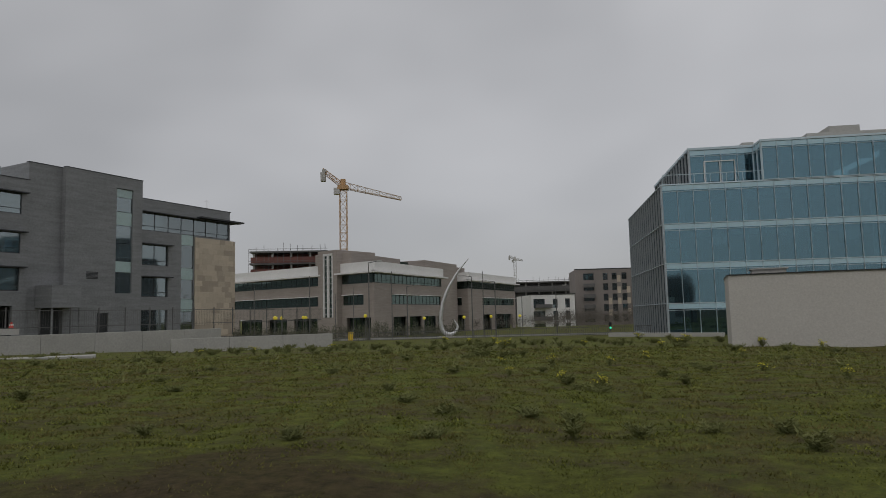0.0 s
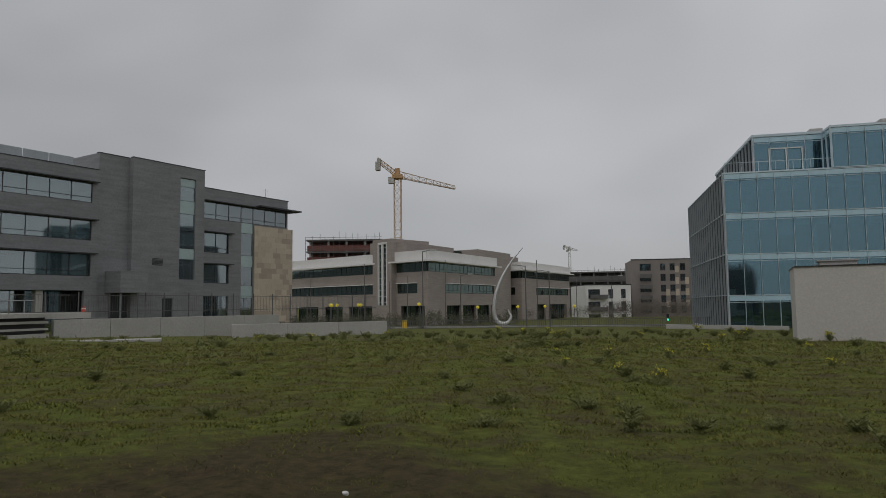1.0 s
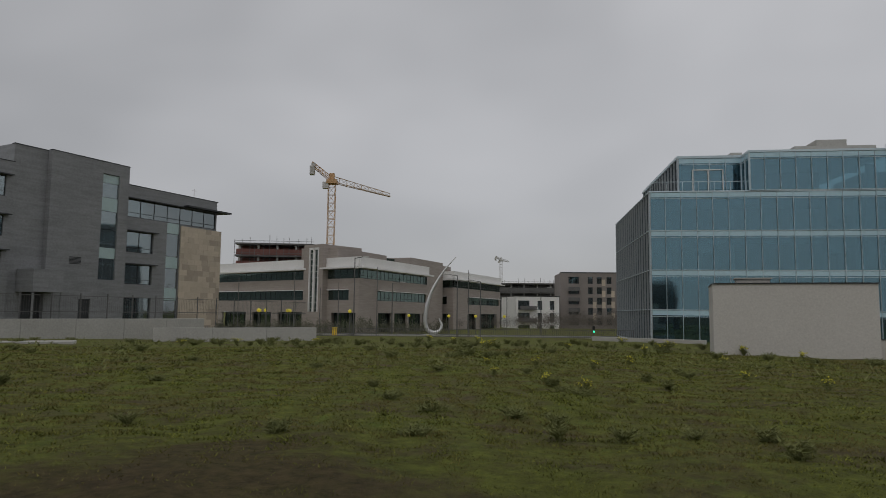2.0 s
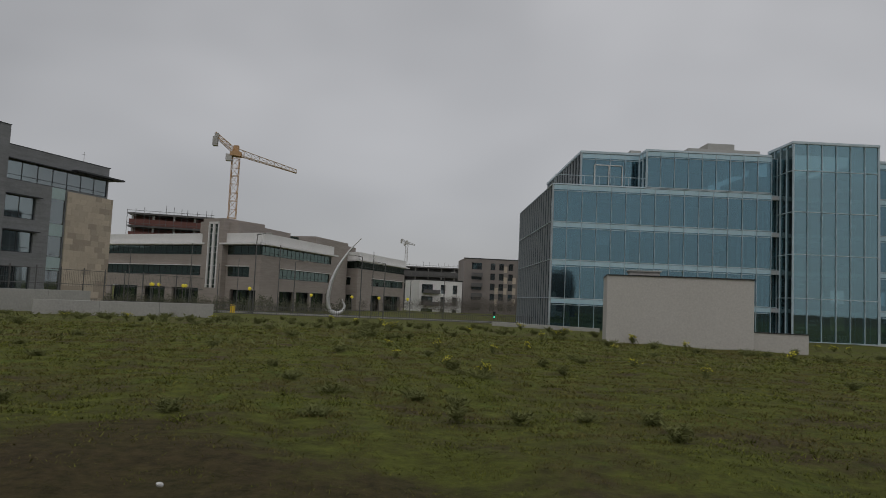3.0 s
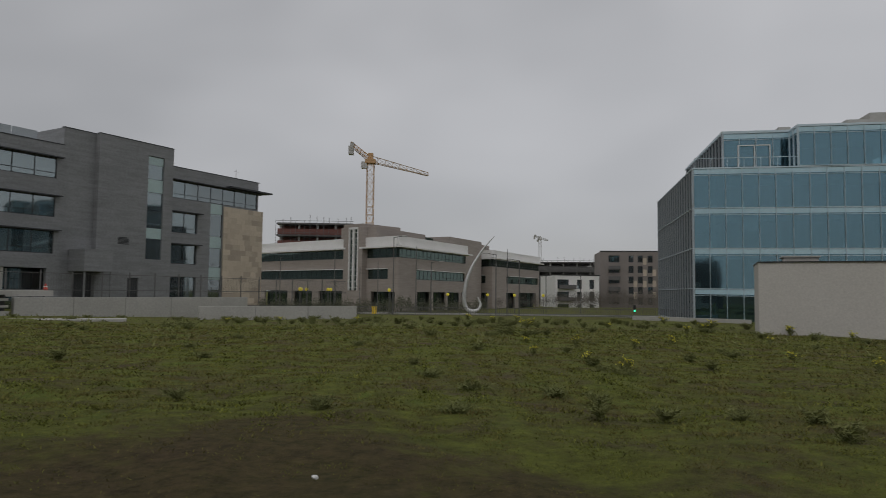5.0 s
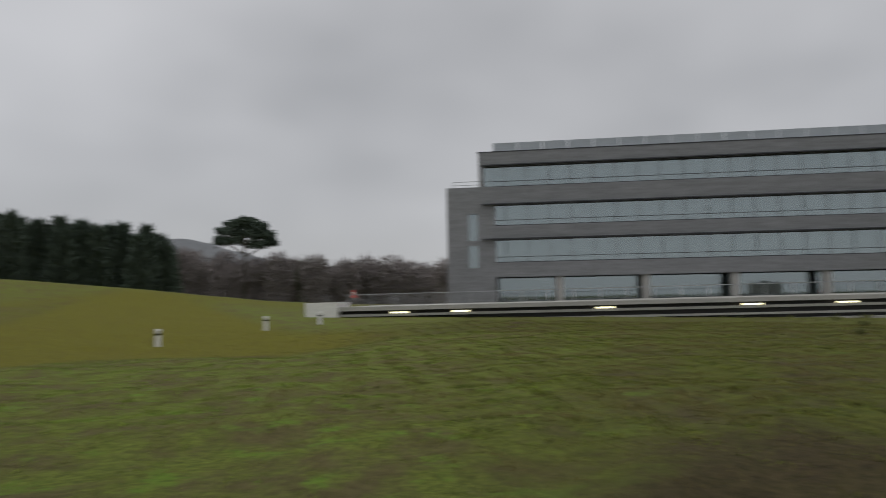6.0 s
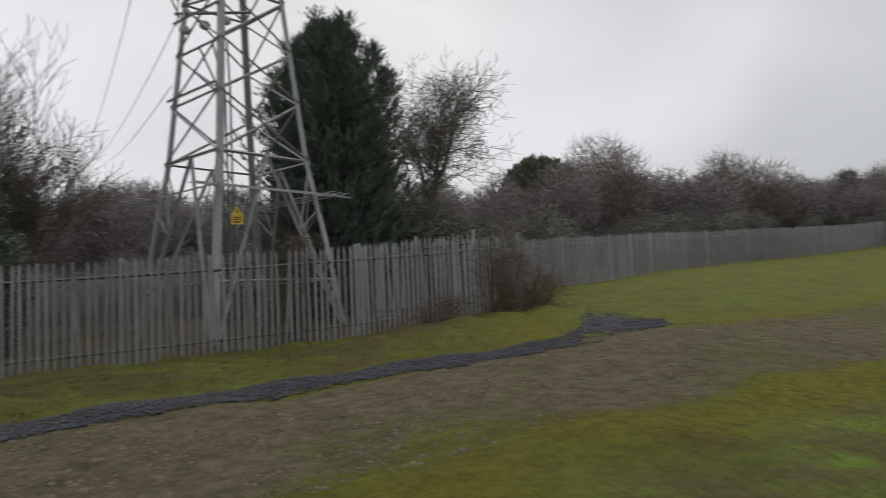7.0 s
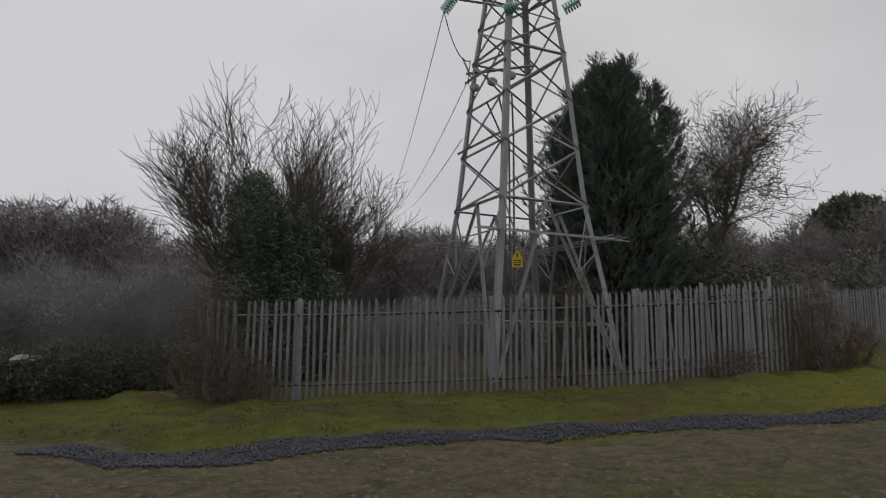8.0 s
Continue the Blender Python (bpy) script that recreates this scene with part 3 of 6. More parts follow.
each("landing", [(24.5, 25.5, 1.2, 5.5, z - 0.45, z - 0.1) for z in LV[1:]] + [(24.5, 25.5, 5.5, 5.7, 0, 20)], PANEL_TEAL, glass_building, "pale green landing behind glass")
each("blind", [(20.9 + k * 0.55, 21.1 + k * 0.55, 0.5, 0.55, z + 0.2, z + 3.2) for k in range(6) for z in LV[:4]], PANEL_TEAL, glass_building, "pale green vertical blind slat")
each("column", [(u - 0.25, u + 0.25, 2.2, 2.7, 0, 16) for u in np.arange(2.5, 65, 6.5) if not 25 < u < 36], INNER_PALE, glass_building)
part("stairs", boxes(*[(26.6 + (k % 10) * 0.75, 27.4 + (k % 10) * 0.75, 0.2 + 1.2 * ((k // 10) % 2), 1.3 + 1.2 * ((k // 10) % 2), z, z + 0.2)
                       for k in range(44) for z in [0.4 + k * 0.43 if (k // 10) % 2 == 0 else 0.4 + k * 0.43]]), INNER_PALE, glass_building, "pale stair flights")
each("roof", [(0.0, 10.3, 0.02, 26, 16.08, 16.2), (3.5, 25.5, 2.5, 25, 20.3, 20.55), (10.3, 24.4, -0.02, 2.5, 20.3, 20.5), (25.5, 35.1, -2.4, 3.1, 21.35, 21.6), (35.1, 66, 0.2, 26, 20.2, 20.45)], ALU, glass_building)
each("roof_plant", [(16.5, 25, 4, 9, 20.5, 21.8), (19, 22.2, 4.5, 8, 21.8, 22.6), (9.4, 10.6, 3, 6, 20.5, 20.95)], CONCRETE, glass_building, "pale roof plant housing")
part("balcony_rail", boxes((0.2, 10.3, 0.12, 0.16, 17.16, 17.22), *[(u, u + 0.04, 0.12, 0.16, 16.2, 17.2) for u in np.arange(0.2, 10.3, 1.64)]), ALU, glass_building)
part("glazed_door", boxes((5.1, 5.2, 2.45, 2.55, 16.3, 19.0), (6.75, 6.85, 2.45, 2.55, 16.3, 19.0), (8.3, 8.4, 2.45, 2.55, 16.3, 19.0), (5.1, 8.4, 2.45, 2.55, 18.9, 19.0)), WHITE_BAND, glass_building, "white balcony door frame")

# ---- grey stone office building with buff stone end ----
LB = -1.0  # foot of the walls
grey_building = thing("grey_office_building", pose(-48.7, 57.6, 0, 0, 0, 62.5), "three-storey grey stone office building with ribbon windows", "building")
E_ = EYE
ROWZ = [(11.35 + E_, 13.5 + E_), (7.3 + E_, 9.45 + E_), (3.5 + E_, 5.85 + E_)]
ROOF = 15.05 + E_


def ribbon(parent, u0, u1, z0, z1, n, y=0.0, mat_=None, shade=True):
    """A ribbon window: frame, panes and the sun-shade blade over it."""
    w = (u1 - u0) / n
    bm = boxes((u0, u1, y + 0.1, y + 0.22, z0, z0 + 0.08), (u0, u1, y + 0.1, y + 0.22, z1 - 0.08, z1))
    for i in range(n + 1):
        add_box(bm, u0 + i * w - 0.035, u0 + i * w + 0.035, y + 0.1, y + 0.22, z0, z1)
    add_box(bm, u0, u1, y + 0.1, y + 0.2, z0 + 0.55, z0 + 0.6)
    win = part("window", bm, DARK_FRAME, parent)
    for i in range(n):
        pane(win, u0 + (i + 0.5) * w, y + 0.14, z0 + 0.05, w - 0.06, z1 - z0 - 0.1, mat_ or GLASS_OFFICE)
    if shade:
        part("sun_shade", boxes((u0 - 0.2, u1 + 0.5, y - 0.55, y + 0.1, z1 + 0.02, z1 + 0.07), (u0 - 0.2, u1 + 0.5, y - 0.58, y - 0.53, z1 + 0.0, z1 + 0.11)), DARK_FRAME, parent, "thin dark sun-shade blade")
    return win


left_holes = [(-34, 12.6, a, b) for a, b in ROWZ] + [(-34, 12.0, LB + 0.05, 2.0 + E_)]
bm = bmesh.new()
holed(bm, -34.5, 13.4, LB, ROOF - 0.05, 0.0, 0.4, left_holes)
part("wall", bm, GREY_STONE, grey_building, "coursed dark grey stone cladding")
for (a, b), sh in zip(ROWZ, (True, True, True)):
    ribbon(grey_building, -34, 12.6, a, b, 21, 0.0)
part("glazing_set_back", boxes((-34, 12, 2.4, 2.5, LB, 3.6)), GLASS_OFFICE, grey_building)
each("column", [(u - 0.35, u + 0.35, 0.3, 1.0, LB, 3.7) for u in (7.6, -1, -9.5, -18, -26.5)], CONCRETE, grey_building)
# stair block
tow_holes = [(23.2, 25.4, 3.45 + E_, 15.7 + E_), (21.0, 22.4, LB, 1.2 + E_)]
bm = bmesh.new()
holed(bm, 17.0, 26.7, LB, 17.05 + E_, -0.45, 0.0, tow_holes)
each("side_wall", [(17.0, 17.4, 0.0, 6, LB, 17.04 + E_), (26.3, 26.7, 0.0, 6, LB, 17.04 + E_), (13.4, 17.0, 0.25, 0.6, LB, 17.0 + E_), (13.4, 13.8, 0.6, 5.6, ROOF - 2, 17.0 + E_), (13.4, 26.7, 6.0, 6.4, ROOF - 2, 17.0 + E_)], GREY_STONE, grey_building)
part("flat_roof", boxes((13.8, 26.3, 0.6, 5.9, 16.6 + E_, 16.8 + E_)), DARK_FRAME, grey_building)
part("stair_block", bm, GREY_STONE, grey_building, "windowless dark grey stone stair block")
part("coping", boxes((16.95, 26.75, -0.5, 0.05, 17.05 + E_, 17.13 + E_), (13.35, 17.0, 0.2, 0.7, 17.0 + E_, 17.08 + E_), (-34.6, 13.4, -0.05, 0.45, ROOF - 0.05, ROOF + 0.03), (26.7, 41.6, -0.05, 0.5, ROOF, ROOF + 0.08)), DARK_FRAME, grey_building)
for k, (a, b) in enumerate(((14.7, 15.7), (13.0, 14.7), (11.4, 13.0), (9.3, 11.4), (7.2, 9.3), (5.9, 7.2), (3.45, 5.9))):
    pane(grey_building, 24.3, -0.25, a + E_, 2.16, b - a - 0.05, PANEL_TEAL if k in (0, 2, 5) else GLASS_OFFICE, name="panel" if k in (0, 2, 5) else "pane")
part("porch", boxes((14.4, 17.6, -2.6, 0.2, 1.9 + E_, 4.1 + E_), (14.4, 17.8, -2.75, 0.2, 1.75 + E_, 1.9 + E_), (14.5, 14.65, -2.5, -2.35, LB, 1.75 + E_), (17.5, 17.65, -2.5, -2.35, LB, 1.75 + E_)), GREY_STONE, grey_building, "stone entrance porch with canopy")
each("door", [(21.0, 22.4, -0.3, -0.22, LB, 1.15 + E_), (15.0, 17.0, 0.1, 0.2, LB, 1.7 + E_)], DARK_FRAME, grey_building)
part("louvre", boxes(*[(19.6, 21.0, -0.48, -0.44, 5.0 + E_ + k * 0.14, 5.08 + E_ + k * 0.14) for k in range(6)]), DARK_FRAME, grey_building)
# right part, glazed top storey over a buff stone corner
bays = [(27.1, 31.0, 6.95 + E_, 9.5 + E_), (27.1, 31.0, 3.1 + E_, 5.5 + E_), (27.1, 31.0, LB, 1.55 + E_)]
strip = (33.0, 35.0, LB, 11.2 + E_)
top = (26.9, 41.2, 11.2 + E_, 13.4 + E_)
bm = bmesh.new()
holed(bm, 26.7, 41.4, LB, ROOF, 0.0, 0.4, bays + [strip, top])
add_box(bm, 41.0, 41.4, 0.4, 14, LB, 11.2 + E_)
add_box(bm, 41.0, 41.4, 0.4, 14, 13.4 + E_, ROOF)
part("wall", bm, GREY_STONE, grey_building, "coursed dark grey stone cladding")
ribbon(grey_building, *top, 7, 0.0)
for h in bays:
    ribbon(grey_building, *h, 2, 0.12, shade=h[2] > 0)
for k, (a, b) in enumerate(((9.85, 11.2), (6.9, 9.8), (5.4, 6.85), (2.9, 5.35), (1.3, 2.85), (LB - E_, 1.25))):
    pane(grey_building, 34.0, 0.1, a + E_, 1.96, b - a, PANEL_TEAL if k in (0, 2, 4) else GLASS_OFFICE, name="panel" if k in (0, 2, 4) else "pane")
part("roof_blade", boxes((35.5, 43.2, -1.0, 0.3, 13.55 + E_, 13.75 + E_), (41.4, 43.0, 0.3, 10, 13.55 + E_, 13.75 + E_)), DARK_FRAME, grey_building)
rng = random.Random(5)
part("stone_corner", boxes((35.1, 42.2, -0.18, -0.06, LB, 11.0 + E_), (42.0, 42.2, -0.06, 8, LB, 11.0 + E_)), BUFF_STONE, grey_building, "buff limestone corner wall")
zc, row = LB, 0
while zc < 10.9 + E_:
    hh = min(0.72, 11.0 + E_ - zc)
    u = 35.1 - (row % 2) * 0.6
    while u < 42.2:
        w = rng.choice((1.0, 1.25, 1.5))
        a, b = max(35.1, u), min(42.2, u + w)
        if b - a > 0.15:
            shared("stone", unit_box("stone", b - a - 0.012, 0.04, hh - 0.012, BUFF_DARK if rng.random() < 0.22 else BUFF_STONE), grey_building, pose((a + b) / 2, -0.215, zc))
        u += w
    zc += hh
    row += 1
each("floor_slab", [(-34, 41, 0.5, 14, z - 0.5, z) for z in (3.4 + E_, 7.2 + E_, 11.2 + E_, 14.9 + E_)] + [(-34, 41, 0.5, 14, LB - 0.5, LB + 0.02)], INNER_PALE, grey_building)
part("back_wall", boxes((-34.5, 41.4, 13.6, 14, LB, ROOF), (-34.5, -34.1, 0.4, 13.6, LB, ROOF)), GREY_STONE, grey_building)
each("screen_panel", [(u, u + 2.5, 1.2, 1.3, ROOF - 0.3, ROOF + 1.15) for u in np.arange(-33, 11, 2.6)], SIDE_STEEL, grey_building, "grey metal roof screen panel")
bm = bmesh.new()
tube(bm, (38.6, 1.5, ROOF), (38.6, 1.5, ROOF + 1.6), 0.04, 0.03, 6)
tube(bm, (38.2, 1.5, ROOF + 1.3), (39.0, 1.5, ROOF + 1.3), 0.025, 0.025, 4)
part("roof_mast", bm, CRANE_W, grey_building)
# Added inner wall, toned dark so the rooms look dim.
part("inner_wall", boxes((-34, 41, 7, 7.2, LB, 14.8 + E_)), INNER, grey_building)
each("desk", [(u, u + 1.6, 1.6, 2.4, z, z + 0.75) for u in np.arange(-10, 12, 3.1) for z in (3.4 + E_, 7.2 + E_, 11.2 + E_)], INNER_PALE, grey_building)
# far stair tower of the same block
end_tower = thing("stair_tower", pose(*[float(v) for v in (Vector((-48.7, 57.6)) + Vector((0.462, 0.887)) * -37.9)], 0, 0, 0, 62.5), "grey stair tower with a slit window and roof rail", "tower")
bm = bmesh.new()
holed(bm, 0, 5, LB, 11.4 + E_, 0, 0.4, [(2.2, 3.2, 5.8 + E_, 8.6 + E_), (2.2, 3.2, 3.0 + E_, 5.3 + E_)])
for b in ((0, 0.4, 0.4, 7, LB, 11.4 + E_), (4.6, 5, 0.4, 7, LB, 11.4 + E_), (0.4, 4.6, 6.6, 7, LB, 11.4 + E_), (0.4, 4.6, 0.4, 6.6, 11.0 + E_, 11.2 + E_)):
    add_box(bm, *b)
part("wall", bm, GREY_STONE, end_tower)
part("pane", boxes((2.2, 3.2, 0.2, 0.23, 5.8 + E_, 8.6 + E_)), GLASS_OFFICE, end_tower)
part("pane", boxes((2.2, 3.2, 0.2, 0.23, 3.0 + E_, 5.3 + E_)), GLASS_OFFICE, end_tower)
part("roof_rail", boxes((0.6, 4.8, 0.5, 0.55, 12.05 + E_, 12.1 + E_), (0.6, 4.8, 0.5, 0.55, 11.7 + E_, 11.74 + E_), *[(u, u + 0.05, 0.5, 0.55, 11.4 + E_, 12.1 + E_) for u in (0.6, 2.0, 3.4, 4.7)]), GALV, end_tower)

# ---- terrace with slots in front of the grey building ----
terrace = thing("terrace", pose(*at(62.5, 50), -0.2, 0, -0.5, 62.5), "pale concrete terrace edge with dark slots and strip lights", "terrace", kind="structure")


part("edge_slab", boxes((-15, 26.5, -0.3, 8, 1.05, 1.35)), CONCRETE, terrace)
# Black sheet behind the rails: the shade inside the slots, painted.
part("slot_shade_sheet", boxes((-15, 26.5, 0.35, 0.45, -1.6, 1.05)), SIGN_AND_SHADE_BLACK, terrace, "black sheet that stands in for the shade in the slots")
part("slot_rail", boxes((-15, 26.5, -0.1, 0.1, 0.62, 0.8), (-15, 26.5, -0.1, 0.1, 0.15, 0.3), (-15, 26.5, -0.25, 0.3, -1.6, -0.1)), CONCRETE, terrace)
part("corner_block", boxes((-17.5, -15, -0.5, 3, -1.6, 1.75)), WHITE_BAND, terrace, "white painted corner block")
for u in (-11.0, -6.4, 4.0, 14, 20.2):
    part("strip_light", boxes((u, u + 1.3, -0.12, 0.0, 0.82, 0.93)), WARM_STRIP, terrace)
bm = boxes((-14.6, 26, 0.9, 0.95, 2.25, 2.31))
for u in np.arange(-14.6, 26, 1.9):
    add_box(bm, u, u + 0.05, 0.9, 0.95, 1.35, 2.3)
for u in np.arange(-14.5, 0, 0.14):
    add_box(bm, u, u + 0.016, 0.915, 0.935, 1.42, 2.27)
part("railing", bm, GALV, terrace, "galvanised steel railing")
traffic_cone = thing("traffic_cone", pose(*at(78, 53.2), 1.75, 0, 0, 0), "red plastic traffic cone on the white block", "cone")
bm = bmesh.new()
tube(bm, (0, 0, 0.04), (0, 0, 0.6), 0.2, 0.05, 12)
add_box(bm, -0.24, 0.24, -0.24, 0.24, 0, 0.05)
part("body", bm, RED_PLASTIC, traffic_cone)
part("band", boxes((-0.12, 0.12, -0.12, 0.12, 0.3, 0.4)), WHITE_BAND, traffic_cone, "white reflective band")
copy_thing(traffic_cone, pose(*at(32.3, 66.5), 1.33))


def low_wall(a, b, h, t, name, label, z0):
    a, b = Vector(a), Vector(b)
    d = b - a
    th_ = thing(name, pose(a.x, a.y, z0, 0, 0, math.degrees(math.atan2(d.y, d.x))), label, "wall", kind="structure")
    n = max(1, round(d.length / 4))
    w = d.length / n
    for i in range(n):
        bm = boxes((i * w + 0.012, (i + 1) * w - 0.012, 0, t, -0.6, h))
        bmesh.ops.bevel(bm, geom=bm.edges[:], offset=0.015, segments=1, affect="EDGES")
        part("panel", bm, CONCRETE, th_)
    return th_


low_wall(at(21.7, 57), at(9.2, 60.5), 1.15, 0.4, "retaining_wall", "pale concrete retaining wall at the edge of the grass", ground_at(15, 59) - 0.05)
low_wall(at(34.2, 57), at(18.0, 69), 1.35, 0.4, "retaining_wall", "pale concrete retaining wall below the grey building", ground_at(28, 61) + 0.2)
low_wall(at(-13.5, 74), at(-22.2, 69), 0.5, 0.5, "plinth_wall", "low pale kerb wall along the glass building", ground_at(-18, 71) - 0.1)
ground_slab = tagged(part("terrace_paving", boxes((-16, 30, 0.5, 18, 0.9, 1.33)), CONCRETE), "pale concrete terrace paving", "paving", kind="structure")
ground_slab.matrix_basis = pose(*at(62.5, 50), -0.2, 0, -0.5, 62.5)
# pale slab lying in the grass
slab_ob = tagged(part("concrete_slab", boxes((-3.5, 3.5, -1.0, 1.0, -0.2, 0.06)), CONCRETE), "pale concrete slab flush with the grass", "slab", kind="structure")
slab_ob.matrix_basis = pose(*at(31, 49), ground_at(31, 49), 0, 0, 25)

# ---- cream rendered box building on the grass ----
wx0, wx1 = Vector(at(-22.85, 42)), Vector(at(-33.87, 43.2))
wd = wx1 - wx0
wb = thing("rendered_plant_room", pose(wx0.x, wx0.y, -0.55, 0, 0, math.degrees(math.atan2(wd.y, wd.x))), "plain cream rendered flat-roofed plant room on the grass", "building")
bm = bmesh.new()
N = 16
for lay in range(1):
    fr, bk = [], []
    for i in range(N + 1):
        s = i / N
        y = -0.28 * math.sin(math.pi * s)
        fr.append([bm.verts.new((s * wd.length, y, z)) for z in (-0.4, 3.98)])
        bk.append([bm.verts.new((s * wd.length, 5.0, z)) for z in (-0.4, 3.98)])
    for i in range(N):
        bm.faces.new((fr[i][0], fr[i + 1][0], fr[i + 1][1], fr[i][1]))
        bm.faces.new((bk[i][0], bk[i][1], bk[i + 1][1], bk[i + 1][0]))
        bm.faces.new((fr[i][1], fr[i + 1][1], bk[i + 1][1], bk[i][1]))
    bm.faces.new((fr[0][0], fr[0][1], bk[0][1], bk[0][0]))
    bm.faces.new((fr[N][0], bk[N][0], bk[N][1], fr[N][1]))
part("wall", bm, CREAM, wb)
bm = bmesh.new()
for i in range(N):
    s0, s1 = i / N, (i + 1) / N
    y0 = -0.28 * math.sin(math.pi * (s0 + s1) / 2) - 0.06
    add_box(bm, s0 * wd.length, s1 * wd.length, y0, 0.4, 3.98, 4.05)
add_box(bm, -0.05, wd.length + 0.05, 0.4, 5.05, 3.98, 4.05)
part("coping", bm, DARK_COPING, wb)
part("roof_hatch", boxes((1.4, 3.2, 1.6, 3.0, 4.05, 4.35), (1.3, 3.3, 1.5, 3.1, 4.35, 4.42)), CONCRETE, wb)
side_wall = thing("side_wall", pose(wx1.x, wx1.y, -0.6, 0, 0, math.degrees(math.atan2(wd.y, wd.x))), "low cream rendered wall beside the plant room", "wall", kind="structure")
part("wall", boxes((0.02, 3.0, 0.3, 0.65, -0.4, 1.02)), CREAM, side_wall)
part("coping", boxes((0.02, 3.04, 0.26, 0.69, 1.02, 1.07)), DARK_COPING, side_wall)
cab = thing("utility_cabinet", pose(*at(-46.9, 40), ground_at(-46.9, 40) - 0.1, 0, 0, -46), "tall dark green utility cabinet on the grass", "cabinet")
bm = boxes((-0.45, 0.45, -0.3, 0.3, 0, 1.95))
bmesh.ops.bevel(bm, geom=bm.edges[:], offset=0.03, segments=2, affect="EDGES")
part("body", bm, DARK_COPING, cab)
part("roof", boxes((-0.5, 0.5, -0.35, 0.35, 1.95, 2.02)), DARK_COPING, cab)

# ---- taupe office building with white roof band ----
MC, MB = Vector((-12.36, 121.47)), -2.9
taupe = thing("taupe_office_building", Matrix.Identity(4), "low taupe office building with ribbon windows and white roof band", "building")


def wing(parent, ox, oy, rz, length, depth, ground_holes=(), z2=10.0 + EYE, pier=(0, 0), flip=False):
    """One wing: taupe bands, two ribbon windows, the ground floor openings and the white roof band."""
    R = pose(ox, oy, 0, 0, 0, rz)
    h1, h2, h0 = (6.15 + EYE, 7.85 + EYE), (2.25 + EYE, 4.05 + EYE), (MB, -0.05 + EYE)
    a, b = pier
    holes = [(0.0 if not a else 0.0, length, *h1), (a, length - b, *h2)]
    holes += [(u0, u1, *h0) for u0, u1 in ground_holes]
    bm = bmesh.new()
    holed(bm, 0, length, MB, h1[0], 0, 0.4, holes)
    o = part("wall", bm, TAN_CLAD, parent)
    o.matrix_basis = R
    o = part("roof_band", boxes((-0.15, length + 0.1, -0.35, 1.2, 8.3 + EYE, z2), (-0.8, length + 0.6, -1.3, 0.4, 7.9 + EYE, 8.2 + EYE)), WHITE_BAND, parent, "white rendered roof band")
    o.matrix_basis = R
    o = part("canopy", boxes((a, length - b, -0.5, 0.3, 4.05 + EYE, 4.18 + EYE)), WHITE_BAND, parent)
    o.matrix_basis = R
    for (z0, z1), u0, u1 in ((h1, 0, length), (h2, a, length - b)):
        n = max(2, round((u1 - u0) / 1.6))
        w = (u1 - u0) / n
        bm = boxes((u0, u1, 0.16, 0.26, z0, z0 + 0.08), (u0, u1, 0.16, 0.26, z1 - 0.08, z1), (u0, u1, 0.16, 0.26, z0 + 0.5, z0 + 0.55))
        for i in range(n + 1):
            add_box(bm, u0 + i * w - 0.03, u0 + i * w + 0.03, 0.16, 0.26, z0, z1)
        win = part("window", bm, DARK_FRAME, parent)
        win.matrix_basis = R
        for i in range(n):
            pane(win, u0 + (i + 0.5) * w, 0.2, z0 + 0.04, w - 0.05, z1 - z0 - 0.08, GLASS_GREEN)
    for u0, u1 in ground_holes:
        bm = boxes((u0, u1, 0.9, 1.0, MB, -0.1 + EYE))
        o = part("glazing", bm, GLASS_GREEN, parent)
        o.matrix_basis = R
        o.visible_shadow = False
        bm = bmesh.new()
        for u in np.arange(u0, u1, 1.6):
            add_box(bm, u, u + 0.07, 0.8, 1.02, MB, -0.1 + EYE)
        o = part("mullions", bm, DARK_FRAME, parent)
        o.matrix_basis = R
    # Added dark blocks stand in for dim rooms behind the windows.
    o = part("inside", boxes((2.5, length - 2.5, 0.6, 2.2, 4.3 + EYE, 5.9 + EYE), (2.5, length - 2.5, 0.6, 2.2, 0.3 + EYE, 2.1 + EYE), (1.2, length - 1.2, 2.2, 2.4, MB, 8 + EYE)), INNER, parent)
    o.matrix_basis = R


RZ_R = 65.0            # right face runs away to the right
RZ_L = -38.1           # left face runs from its far end to the corner
ldir = Vector((-0.787, 0.617))
wing(taupe, MC.x, MC.y, RZ_R, 28.7, 24, ((7.0, 12.5), (13.5, 19), (20, 27)), pier=(6.6, 0.8))
la = MC + ldir * 8.2
wing(taupe, la.x, la.y, RZ_L, 8.2, 16, ((1.2, 7.4),), pier=(0.3, 2.6))
lb = MC + ldir * 42.0
wing(taupe, lb.x, lb.y, RZ_L, 28.6, 20, ((2, 10), (12, 18), (20, 27)), pier=(0.2, 0.2))
ta = MC + ldir * 13.4
R = pose(ta.x, ta.y, 0, 0, 0, RZ_L)
bm = bmesh.new()
holed(bm, 0, 5.2, MB, 12.6 + EYE, -1.2, -0.8, [(1.5, 4.1, 0.1 + EYE, 12.0 + EYE)])
for b in ((0, 0.4, -0.8, 9, MB, 12.6 + EYE), (4.8, 5.2, -0.8, 9, MB, 12.6 + EYE), (0.4, 4.8, 8.6, 9, MB, 12.6 + EYE), (0.4, 4.8, -0.8, 8.6, 12.2 + EYE, 12.4 + EYE)):
    add_box(bm, *b)
o = part("stair_block", bm, TAN_CLAD, taupe, "taupe clad stair block with a tall glazed strip")
o.matrix_basis = R
